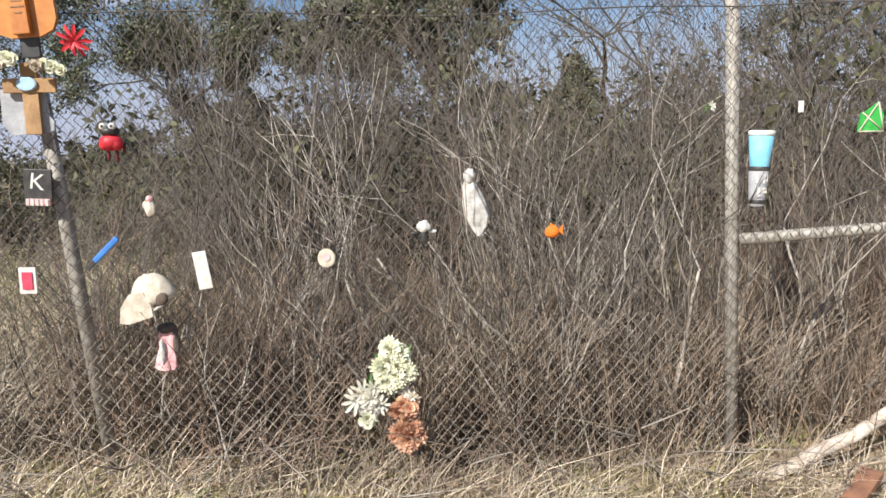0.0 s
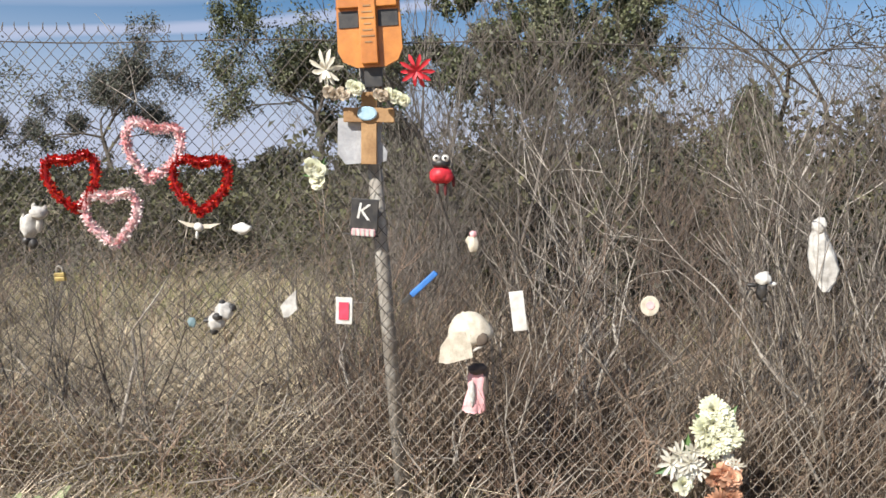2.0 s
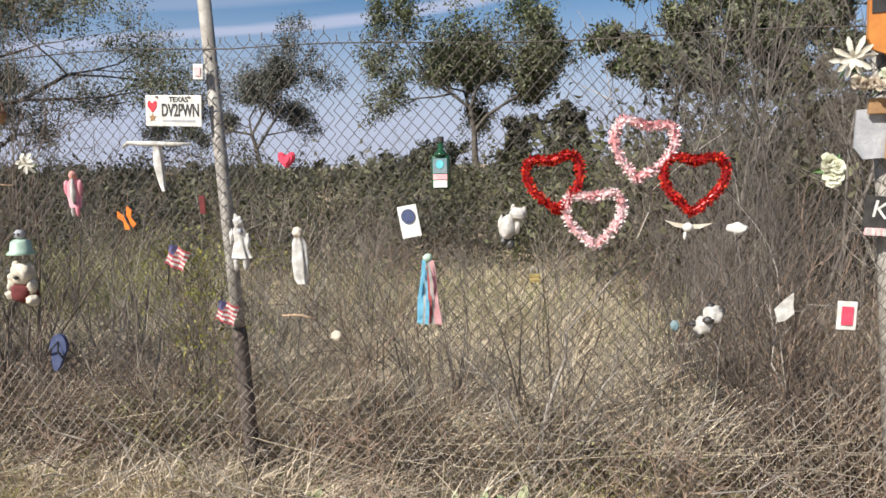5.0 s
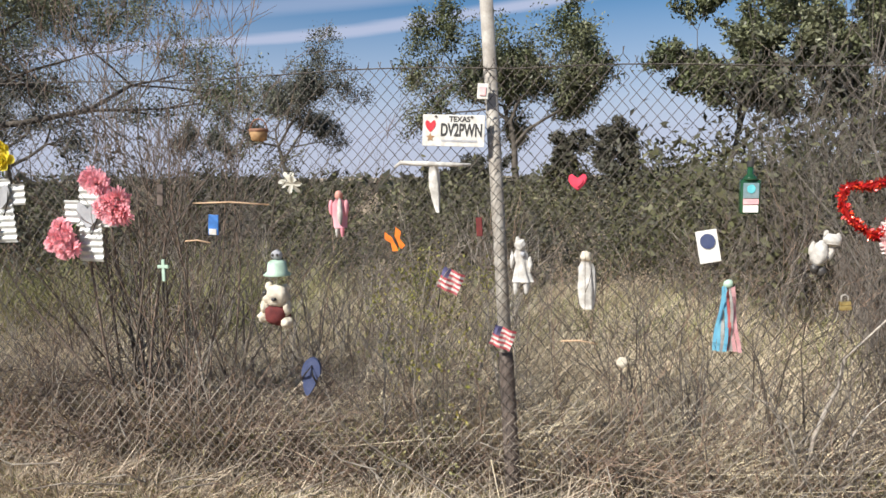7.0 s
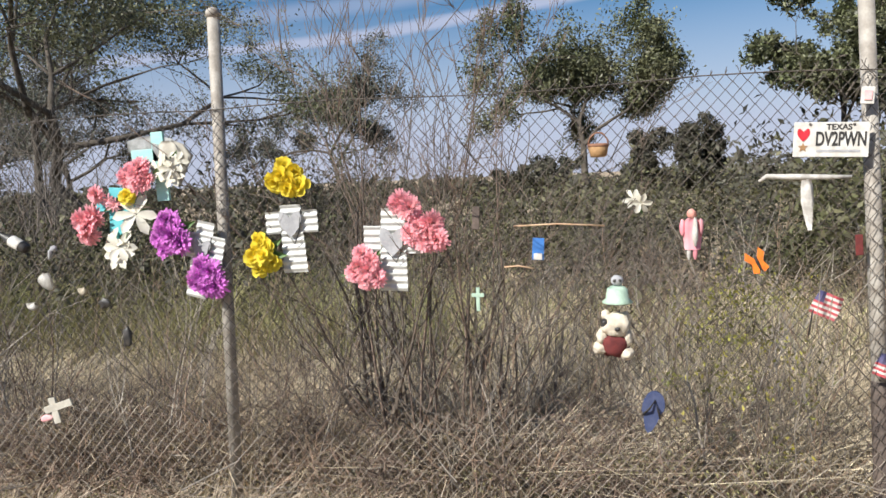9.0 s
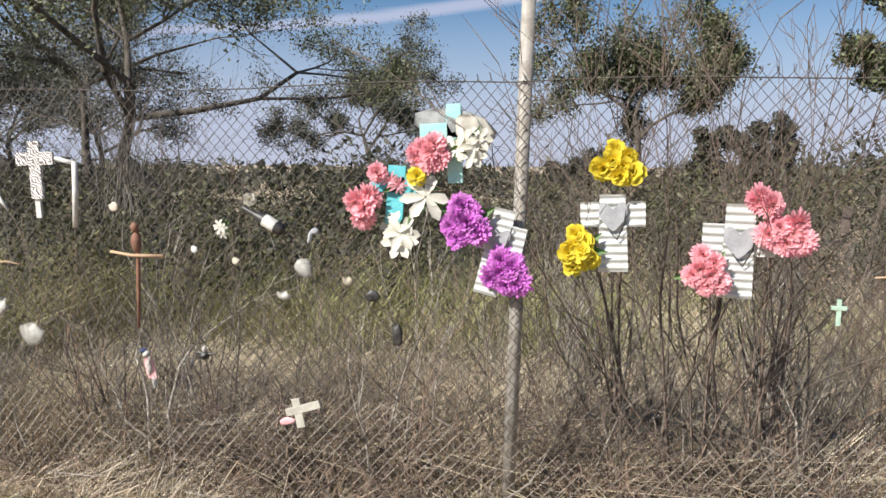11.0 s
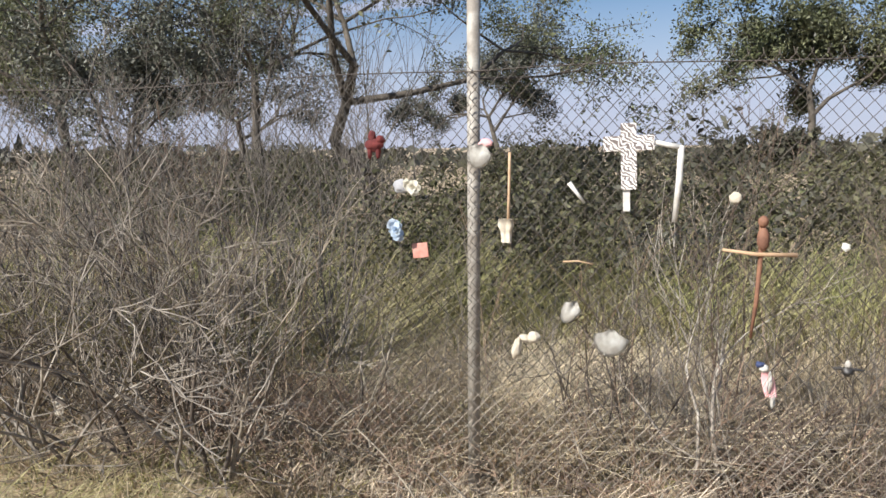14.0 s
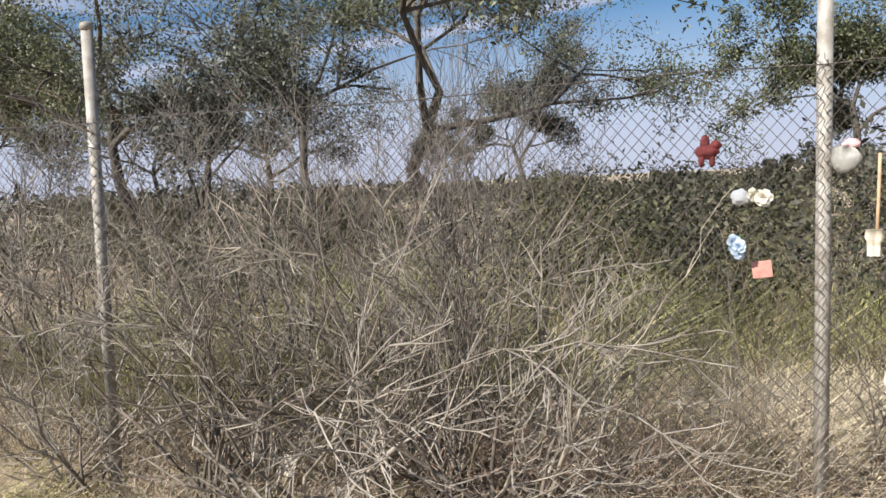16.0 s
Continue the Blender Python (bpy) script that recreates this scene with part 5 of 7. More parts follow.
# the turquoise cross with its paper-wrapped bouquet
def build_teal_cross():
    t = hung("turquoise_cross", (-8.49, FRONT, 1.44), "bright turquoise painted wooden cross", "cross", ry=4)
    bm = bmesh.new()
    box(bm, (0.085, 0.02, 0.36), (0, 0, 0))
    part("upright", bm, M["teal"], t)
    bm = bmesh.new()
    box(bm, (0.22, 0.018, 0.08), (-0.01, -0.001, 0.09))
    part("arm", bm, M["teal"], t)
    t = hung("turquoise_cross", (-8.21, FRONT + 0.004, 1.74), "small faded pale turquoise cross behind wrapped flowers", "cross", ry=-2)
    bm = bmesh.new()
    box(bm, (0.07, 0.018, 0.36), (0, 0, -0.02))
    part("upright", bm, M["pale_teal"], t)
    bm = bmesh.new()
    box(bm, (0.26, 0.016, 0.07), (-0.03, -0.001, 0.04))
    part("arm", bm, M["pale_teal"], t)
    t = hung("bouquet_wrap", (-8.15, FRONT - 0.02, 1.72), "crumpled clear and tan paper bouquet wrapping", "wrapping")
    bm = bmesh.new()
    drape(bm, [(-0.10, 0.02, 0.02), (-0.02, 0.05, 0.01), (0.05, 0.085, 0), (0.11, 0.06, -0.01), (0.13, 0.03, -0.02)], (0.02, 0.015, 0), 5, 0.16, 0.3)
    part("paper", bm, M["tan_paper"], t)
    bm = bmesh.new()
    drape(bm, [(-0.06, 0.03, 0.0), (0.02, 0.09, -0.03), (0.09, 0.13, -0.05), (0.14, 0.10, -0.07), (0.16, 0.04, -0.08)], (-0.03, 0.03, 0), 5, 0.10, 0.35, 2.0)
    part("clear_film", bm, M["film"], t)


build_teal_cross()


# the tall keepsakes on the second post
def build_post_shrine():
    t = hung("wooden_plaque", (-1.862, FRONT - 0.05, 1.985), "varnished orange wooden shield plaque with a raised cross", "plaque", ry=-2.5)
    bm = bmesh.new()
    pts = [(-0.128, 0.22), (-0.135, -0.12), (-0.115, -0.165), (-0.06, -0.19), (0.06, -0.19), (0.115, -0.165), (0.135, -0.12), (0.128, 0.22)]
    plate_shape(bm, pts, 0.022)
    part("board", bm, M["oak"], t)
    for n, size, at in (("cross_upright", (0.07, 0.03, 0.33), (0.0, -0.028, -0.015)), ("cross_arm", (0.245, 0.022, 0.085), (0, -0.024, 0.09))):
        bm = bmesh.new()
        box(bm, size, at, bevel=0.004)
        part(n, bm, M["oak"], t)
    for s in (-1, 1):
        bm = bmesh.new()
        box(bm, (0.082, 0.004, 0.066), (s * 0.082, -0.0135, 0.004), bevel=0.001)
        part("inlay", bm, M["black"], t, "dark square inlay")
    for i in range(7):
        bm = bmesh.new()
        box(bm, (0.03 + 0.012 * (i % 3), 0.002, 0.006), (0, -0.0445, 0.05 - i * 0.024), bevel=0)
        part("carved_line", bm, M["wood"], t)
    bm = bmesh.new()
    box(bm, (0.075, 0.02, 0.1), (0.005, 0.012, -0.22))
    part("bracket", bm, M["black"], t)
    t = hung("heart_board", (-1.905, FRONT - 0.015, 1.50), "grey weathered heart-shaped board", "board")
    bm = bmesh.new()
    plate_shape(bm, [(-0.10, 0.09), (-0.105, -0.06), (-0.07, -0.105), (0.0, -0.10), (0.05, -0.11), (0.105, -0.09), (0.11, -0.05), (0.08, -0.01), (0.09, 0.10)], 0.014)
    part("board", bm, M["slate"], t)
    t = hung("wooden_cross", (-1.868, FRONT - 0.042, 1.555), "tan wooden cross with an oval picture plate", "cross", ry=1)
    bm = bmesh.new()
    box(bm, (0.066, 0.02, 0.30), (0, 0, -0.01))
    part("upright", bm, M["wood"], t)
    bm = bmesh.new()
    box(bm, (0.215, 0.02, 0.06), (0, -0.004, 0.045))
    part("arm", bm, M["wood"], t)
    bm = bmesh.new()
    lathe(bm, [(0.040, 0.0), (0.042, 0.004), (0.036, 0.008)], (-0.005, -0.019, 0.05), 24, pose(0, 0, 0, 90, 0, 0) @ Matrix.Diagonal((1, 0.72, 1, 1)))
    part("oval_plate", bm, M["pale_blue"], t, "pale blue oval plate")
    for i, dx in enumerate((-0.10, -0.055, 0.055, 0.10, -0.15, 0.14)):
        bouquet(-1.862 + dx, 1.70 + 0.02 * math.sin(i * 2.0) - abs(dx) * 0.25, 0.07, 0.06, "rose", M["cream_petal" if i % 2 else "straw_grey"], "small dry cream silk roses round a post", 300 + i, 2, 0.026, 7,
                "garland of cream roses", FRONT - 0.07)
    t = hung("letter_card", (-1.900, FRONT - 0.012, 1.165), "black card with a white letter K and pink ribbon", "sign", ry=4)
    bm = bmesh.new()
    box(bm, (0.118, 0.014, 0.145), (0, 0, 0.01))
    part("card", bm, M["black"], t)
    text(t, "K", 0.10, (-0.002, -0.0085, 0.025), M["white"], 8, "letter", 0.0)
    bm = bmesh.new()
    box(bm, (0.105, 0.02, 0.032), (0.0, -0.004, -0.062), bevel=0.008)
    for i in range(5):
        box(bm, (0.012, 0.004, 0.03), (-0.04 + i * 0.02, -0.015, -0.062), bevel=0.001, index=1)
    part("ribbon", bm, [M["light_pink"], M["white_cloth"]], t, "pink and white ribbon")
    bm = bmesh.new()
    pipe(bm, [(-0.09, 0, -0.072), (0.0, 0.004, -0.079), (0.065, 0, -0.075)], 0.004)
    part("cord", bm, M["black"], t)


build_post_shrine()


# tinsel hearts
def tinsel_heart(x, z, w, h, ma, mb, label, ry=0.0, seed=0, much=0.72):
    t = hung("tinsel_heart", (x, FRONT - 0.02, z), label, "wreath", "four tinsel hearts", ry=ry)
    w, h = w * 0.92, h * 0.86
    pts = [(px, pz + (0.16 * h * math.exp(-(px / (0.17 * w)) ** 2) if pz > 0 else 0.0)) for px, pz in heart_points(w, h, 56)]
    bm = bmesh.new()
    pipe(bm, [(px, 0, pz) for px, pz in pts + pts[:1]], 0.013)
    part("hoop", bm, ma, t)
    r = random.Random(seed)
    bm = bmesh.new()
    for i in range(2400):
        k = r.uniform(0, len(pts))
        a, b = pts[int(k) % len(pts)], pts[(int(k) + 1) % len(pts)]
        f = k - int(k)
        c = Vector((a[0] + (b[0] - a[0]) * f, 0, a[1] + (b[1] - a[1]) * f))
        d = Vector((r.gauss(0, 1), r.gauss(0, 1) * 0.7, r.gauss(0, 1))).normalized()
        e = d.orthogonal().normalized() * 0.0045
        ln = r.uniform(0.010, 0.031)
        q = bm.faces.new([bm.verts.new(c + e), bm.verts.new(c - e), bm.verts.new(c + d * ln - e * 0.7), bm.verts.new(c + d * ln + e * 0.7)])
        q.material_index = 0 if r.random() < much else 1
    tagged(part("tinsel", bm, [ma, mb], t), kind="stuff")


M["tinsel_red"] = mat("shiny_red_tinsel", (0.52, 0.018, 0.015), 0.28, 0.35, second=(0.36, 0.01, 0.012), scale=30, spread=0.4, bump=0, islands=True)
M["tinsel_fire"] = mat("shiny_orange_red_tinsel", (0.80, 0.10, 0.03), 0.25, 0.3, second=(0.6, 0.05, 0.02), scale=30, spread=0.3, bump=0, islands=True)
M["tinsel_pink"] = mat("pale_pink_tinsel", (0.80, 0.54, 0.55), 0.4, 0.1, second=(0.72, 0.30, 0.30), scale=12, spread=0.2, bump=0, islands=True)
M["tinsel_white"] = mat("white_tinsel", (0.85, 0.74, 0.70), 0.35, 0.1, second=(0.7, 0.6, 0.56), scale=30, spread=0.2, bump=0, islands=True)
tinsel_heart(-2.616, 1.305, 0.270, 0.267, M["tinsel_red"], M["tinsel_fire"], "shiny red tinsel heart wreath", 2, 1)
tinsel_heart(-3.190, 1.318, 0.252, 0.267, M["tinsel_red"], M["tinsel_fire"], "shiny red tinsel heart wreath", -8, 2)
tinsel_heart(-2.825, 1.450, 0.270, 0.276, M["tinsel_pink"], M["tinsel_white"], "pale pink tinsel heart wreath", 10, 3, 0.6)
tinsel_heart(-3.020, 1.160, 0.261, 0.258, M["tinsel_pink"], M["tinsel_white"], "pale pink and white tinsel heart wreath", -4, 4, 0.35)


# flat keepsakes
def card(name, x, z, w, h, base, label, category, ry=0.0, inner=None, shape="rect", group=""):
    t = hung(name, (x, FRONT, z), label, category, group, ry=ry)
    bm = bmesh.new()
    if shape == "rect":
        box(bm, (w, 0.008, h), bevel=0.003)
    else:
        lathe(bm, [(w / 2, -0.004), (w / 2, 0.003), (w / 2 * 0.9, 0.005)], (0, 0, 0), 24, pose(0, 0, 0, 90, 0, 0) @ Matrix.Diagonal((1, h / w, 1, 1)))
    part("card" if shape == "rect" else "disc", bm, base, t)
    if inner:
        m, iw, ih, iz, kind = inner
        bm = bmesh.new()
        if kind == "rect":
            box(bm, (iw, 0.004, ih), (0, -0.0075, iz), bevel=0.001)
        else:
            lathe(bm, [(iw / 2, 0.0), (iw / 2, 0.004)], (0, -0.005, iz), 24, pose(0, 0, 0, 90, 0, 0) @ Matrix.Diagonal((1, ih / iw, 1, 1)))
        part("print", bm, m, t)
    bm = bmesh.new()
    pipe(bm, [(0, 0.006, h / 2 - 0.01), (0.004, 0.012, h / 2 + 0.03), (0, 0.026, h / 2 + 0.05)], 0.0015, 4)
    part("tie", bm, M["black"], t)
    return t


card("picture_card", -1.999, 0.755, 0.074, 0.120, M["white"], "white card with a faded red centre", "card", 2, (M["coral"], 0.044, 0.078, 0, "rect"))
card("paper_tag", -1.235, 0.760, 0.062, 0.175, M["white"], "blank white hanging paper tag", "tag", -7)
card("picture_card", -3.850, 1.155, 0.092, 0.148, M["label_paper"], "pale card with a dark blue round picture", "card", -10, (M["navy"], 0.066, 0.068, 0.024, "disc"))
card("round_ornament", -0.673, 0.787, 0.080, 0.088, M["cream"], "round white ornament with a faded red middle", "ornament", 0, (M["light_pink"], 0.035, 0.035, 0.004, "disc"), "disc")
card("paper_tag", 1.600, 1.395, 0.026, 0.055, M["white"], "small white hanging tag", "tag", 0)
card("paper_tag", -4.864, 1.874, 0.052, 0.072, M["white"], "small pink and white printed tag", "tag", 4, (M["light_pink"], 0.03, 0.04, 0, "rect"))
card("paper_tag", -11.435, 1.124, 0.082, 0.075, M["clay"], "faded red cloth tag on a string", "tag", -6)
card("paper_tag", -6.256, 1.250, 0.055, 0.105, M["blue"], "blue and white hanging tag", "tag", 3, (M["white"], 0.04, 0.03, -0.035, "rect"))
card("paper_tag", -13.813, 0.071, 0.07, 0.12, M["cream"], "yellowed curled paper tag in a bush", "tag", 14)
card("red_ribbon", -4.885, 1.242, 0.03, 0.09, M["dark_red"], "short dark red ribbon", "ribbon", -3)
card("faded_pennant", -6.548, 1.404, 0.035, 0.11, M["rust"], "faded brownish red cloth strip", "ribbon", 3)


def number_plate():
    t = hung("number_plate", (-5.004, FRONT - 0.004, 1.696), "white licence plate with black letters and a red heart", "plate", ry=2.6)
    t.scale = (0.95, 1, 0.95)
    bm = bmesh.new()
    box(bm, (0.312, 0.006, 0.155), bevel=0.006)
    part("plate", bm, M["white"], t)
    text(t, "TEXAS", 0.036, (0.03, -0.0035, 0.055), M["black"], 0, "lettering", 0.001)
    text(t, "DV2PWN", 0.060, (0.040, -0.0035, 0.000), M["black"], 0, "lettering", 0.0016, (0.84, 1.45))
    bm = bmesh.new()
    box(bm, (0.18, 0.002, 0.010), (0.03, -0.004, -0.05), bevel=0)
    part("printed_line", bm, M["slate"], t)
    bm = bmesh.new()
    plate_shape(bm, heart_points(0.052, 0.058), 0.003, (-0.116, -0.004, 0.02))
    part("heart", bm, M["red"], t, "red heart")
    bm = bmesh.new()
    plate_shape(bm, [(0.022 * math.sin(i * math.pi / 5) * (1 if i % 2 == 0 else 0.45), 0.022 * math.cos(i * math.pi / 5) * (1 if i % 2 == 0 else 0.45)) for i in range(10)], 0.003, (-0.116, -0.004, -0.035))
    part("star", bm, M["wood"], t, "brown star")
    for s in (-1, 1):
        bm = bmesh.new()
        lathe(bm, [(0.006, 0), (0.006, 0.004), (0.003, 0.006)], (s * 0.09, -0.003, 0.068), 10, pose(0, 0, 0, 90, 0, 0))
        part("screw", bm, M["wire"], t)


number_plate()


def flag(x, z, w, h, ry, label, pole):
    t = hung("small_flag", (x, FRONT - 0.035, z), label, "flag", "small striped flags", ry=ry)
    bm = bmesh.new()
    n = 9
    for j in range(n):
        for i in range(6):
            def at(u, v):
                return bm.verts.new((-w / 2 + w * u / 6, 0.01 * math.sin(u * 1.6 + v * 0.5), -h / 2 + h * v / n))
            f = bm.faces.new((at(i, j), at(i + 1, j), at(i + 1, j + 1), at(i, j + 1)))
            f.material_index, f.smooth = (2 if j >= 5 and i < 2 else j % 2), True
    part("cloth", bm, [M["flag_red"], M["white_cloth"], M["flag_blue"]], t)
    bm = bmesh.new()
    pipe(bm, [(-w / 2, 0.002, h / 2 + 0.02), (-w / 2 + 0.02, 0.01, -h / 2), (-w / 2 + 0.05, 0.015, -h / 2 - pole)], 0.003)
    part("stick", bm, M["black"], t)


flag(-4.772, 0.715, 0.105, 0.10, 20, "small faded striped flag tied to a post", 0.02)
flag(-5.020, 0.985, 0.11, 0.105, 24, "small faded striped flag on a stick", 0.10)


# bottles and cups
def lathe_thing(name, x, z, parts, label, category, ry=0.0, rx=0.0, y=FRONT - 0.035):
    t = hung(name, (x, y, z), label, category, ry=ry, rx=rx)
    for pn, profile, m, pl in parts:
        bm = bmesh.new()
        lathe(bm, profile, (0, 0, 0), 24)
        smooth(bm)
        part(pn, bm, m, t, pl)
    return t


def square_bottle():
    t = hung("bottle", (-3.690, FRONT - 0.03, 1.405), "square dark green glass liquor bottle with a printed label", "bottle")
    t.scale = (0.82, 0.85, 0.92)
    bm = bmesh.new()
    box(bm, (0.102, 0.06, 0.165), (0, 0, -0.03), bevel=0.014)
    lathe(bm, [(0.045, 0.05), (0.030, 0.066), (0.016, 0.078), (0.015, 0.115)], (0, 0, 0), 18)
    smooth(bm)
    part("glass", bm, M["glass_green"], t)
    bm = bmesh.new()
    lathe(bm, [(0.018, 0.112), (0.018, 0.138), (0.014, 0.141)], (0, 0, 0), 18)
    part("cap", bm, M["black"], t, "black cap")
    for n, w, h, z, m in (("label", 0.078, 0.072, 0.0, "faded_teal"), ("label_band", 0.078, 0.026, -0.052, "light_pink"), ("label_foot", 0.076, 0.034, -0.086, "label_paper")):
        bm = bmesh.new()
        box(bm, (w, 0.003, h), (0, -0.0315, z), bevel=0.001)
        part(n, bm, M[m], t)
    bm = bmesh.new()
    lathe(bm, [(0.021, 0.0), (0.021, 0.003)], (0, -0.033, 0.008), 18, pose(0, 0, 0, 90, 0, 0))
    part("emblem", bm, M["teal"], t, "round teal emblem")


square_bottle()
lathe_thing("beer_bottle", -9.108, 1.337, [("glass", [(0.010, -0.165), (0.012, -0.16), (0.013, -0.10), (0.027, -0.055), (0.0305, -0.04), (0.0305, 0.065), (0.022, 0.075)], M["black"], "dark brown glass"),
                                          ("label", [(0.0312, -0.035), (0.0318, -0.033), (0.0318, 0.03), (0.0312, 0.032)], M["white"], "white paper label")], "dark glass bottle with a white label stuck in the wire", "bottle", ry=118)
t = lathe_thing("hanging_basket", -5.972, 1.70, [("bowl", [(0.026, -0.035), (0.036, -0.03), (0.045, 0.012), (0.042, 0.016)], M["wood"], ""), ("rim", [(0.044, 0.010), (0.048, 0.014), (0.048, 0.024), (0.043, 0.026)], M["red_wood"], "")],
                "small brown woven hanging basket", "basket")
bm = bmesh.new()
pipe(bm, [(0.044 * math.cos(a), 0, 0.02 + 0.055 * math.sin(a)) for a in [math.pi * i / 10 for i in range(11)]], 0.004)
part("handle", bm, M["red_wood"], t)
t = hung("heart_pillow", (-4.428, FRONT - 0.02, 1.448), "small bright red heart-shaped pillow", "ornament")
bm = bmesh.new()
for k, (dy, sc) in enumerate(((-0.018, 0.55), (-0.012, 0.85), (0.0, 1.0), (0.012, 0.85))):
    plate_shape(bm, heart_points(0.082 * sc, 0.074 * sc), 0.012, (0, dy, 0))
part("pillow", bm, M["coral"], t)


def tumbler():
    t = hung("tumbler", (1.375, FRONT - 0.045, 1.115), "turquoise tumbler over a lettered grey cup tied to a post", "cup", ry=3)
    for n, pr, m in (("cup", [(0.034, -0.18), (0.036, -0.175), (0.045, -0.01), (0.043, -0.005)], "slate"), ("tumbler_body", [(0.040, -0.004), (0.042, 0.002), (0.056, 0.15), (0.052, 0.155)], "sky_blue"),
                     ("rim", [(0.056, 0.150), (0.059, 0.155), (0.059, 0.172), (0.054, 0.175)], "white"), ("strap", [(0.0465, -0.012), (0.0475, -0.008), (0.0475, 0.004), (0.0455, 0.008)], "black"),
                     ("lower_strap", [(0.0365, -0.168), (0.038, -0.165), (0.038, -0.15), (0.037, -0.147)], "black")):
        bm = bmesh.new()
        lathe(bm, pr, (0, 0, 0), 24)
        smooth(bm)
        part(n, bm, M[m], t)
    for i, (dx, dz, w, h) in enumerate([(-0.022, -0.045, 0.012, 0.05), (0.006, -0.045, 0.012, 0.05), (0.022, -0.045, 0.008, 0.035), (-0.015, -0.11, 0.012, 0.045), (0.012, -0.11, 0.022, 0.012), (0.012, -0.095, 0.022, 0.01)]):
        bm = bmesh.new()
        box(bm, (w, 0.006, h), (dx, -0.042 + abs(dx) * 0.35, dz), bevel=0.001)
        part("letter_bar", bm, M["white"], t)


tumbler()


# shells, bags and scraps
def scrap(name, x, z, w, h, m, label, category, seed, ry=0.0, depth=0.3, amp=0.35, group=""):
    t = hung(name, (x, FRONT - 0.02, z), label, category, group, ry=ry)
    bm = bmesh.new()
    blob(bm, (0, 0, 0), (w / 2, max(w, h) * depth / 2, h / 2), seed, amp, 0, 3)
    part("body", bm, M[m], t)
    return t


def shell(x, z, w, h, seed, ry=0.0, m="white"):
    t = hung("seashell", (x, FRONT - 0.02, z), "ribbed white seashell hung on the wire", "shell", "seashells", ry=ry)
    bm = bmesh.new()
    n, k = 22, 6
    hinge = Vector((0, 0, h * 0.5))
    rows = []
    for j in range(1, k + 1):
        row = []
        for i in range(n + 1):
            a = math.radians(-72 + 144 * i / n)
            r = h * j / k * (1.02 - 0.18 * (abs(a) / 1.26) ** 2)
            rib = 0.004 * (i % 2)
            row.append(bm.verts.new(hinge + Vector((math.sin(a) * r * w / h * 0.62, -0.03 * math.sin(math.pi * j / k * 0.8) - rib, -math.cos(a) * r))))
        rows.append(row)
    tip = bm.verts.new(hinge)
    for i in range(n):
        bm.faces.new((tip, rows[0][i], rows[0][i + 1]))
        for a, b in zip(rows, rows[1:]):
            bm.faces.new((a[i], b[i], b[i + 1], a[i + 1]))
    bmesh.ops.solidify(bm, geom=list(bm.faces), thickness=0.003)
    smooth(bm)
    part("shell_body", bm, M[m], t)
    bm = bmesh.new()
    pipe(bm, [(0, 0, h * 0.48), (0.004, 0.02, h * 0.48 + 0.03)], 0.0015, 4)
    part("string", bm, M["black"], t)


shell(-10.491, 0.718, 0.165, 0.13, 1, 8)
shell(-10.679, 0.858, 0.09, 0.12, 2, 30)
shell(-8.938, 1.126, 0.09, 0.11, 3, -35)
shell(-11.120, 1.595, 0.125, 0.12, 4, 22)
shell(-9.044, 0.986, 0.08, 0.045, 5, 10)
shell(-8.712, 1.069, 0.062, 0.05, 6, 0, "cream")
for a in [("cloth_scrap", -11.09, 1.655, 0.07, 0.04, "light_pink", "small pink and white cloth scrap at a post", "cloth", 21), ("white_pouch", -11.525, 1.447, 0.08, 0.065, "slate", "small grey white pouch", "pouch", 22),
          ("cloth_scrap", -9.973, 1.404, 0.05, 0.05, "cream", "small cream cloth scrap", "cloth", 25), ("cloth_scrap", -9.529, 1.197, 0.035, 0.035, "white", "tiny white bead cluster", "ornament", 26),
          ("cloth_scrap", -9.306, 1.145, 0.038, 0.035, "cream", "tiny cream bead cluster", "ornament", 27), ("cloth_scrap", -4.219, 0.613, 0.05, 0.05, "cream", "small dry cream flower scrap", "ornament", 28),
          ("dark_figure", -8.600, 1.000, 0.07, 0.055, "black", "small dark toy caught in the wire", "toy", 29), ("black_shoe", -8.476, 0.811, 0.05, 0.11, "black", "small black shoe hung by its heel", "shoe", 30),
          ("white_ornament", -2.439, 1.119, 0.08, 0.05, "white", "small white winged ornament", "ornament", 31),
          ("teal_scrap", -2.68, 0.70, 0.035, 0.045, "faded_teal", "faded teal cloth scrap", "cloth", 33), ("paper_litter", -1.05, -0.19, 0.16, 0.05, "white", "crumpled white paper on the grass", "litter", 34), ("paper_litter", -0.86, -0.2, 0.08, 0.05, "white", "crumpled white paper on the grass", "litter", 35)]:
    o = scrap(*a)
    if a[0] == "paper_litter":
        o.location = (a[1], 2.95, float(ground_height(a[1], 2.95)) + 0.02)


def padlock(x, z):
    t = hung("padlock", (x, FRONT - 0.012, z), "small brass padlock with a steel shackle", "padlock", ry=-4)
    bm = bmesh.new()
    box(bm, (0.048, 0.020, 0.020), (0, 0, -0.014), bevel=0.004)
    box(bm, (0.046, 0.018, 0.018), (0, 0, 0.006), bevel=0.003)
    part("body", bm, M["brass"], t)
    bm = bmesh.new()
    pipe(bm, [(-0.014, 0, 0.010), (-0.014, 0, 0.028)] + [(0.014 * math.cos(q), 0, 0.030 + 0.014 * math.sin(q)) for q in [math.pi - math.pi * i / 8 for i in range(9)]] + [(0.014, 0, 0.010)], 0.004, 8)
    part("shackle", bm, M["galv"], t, "steel shackle")


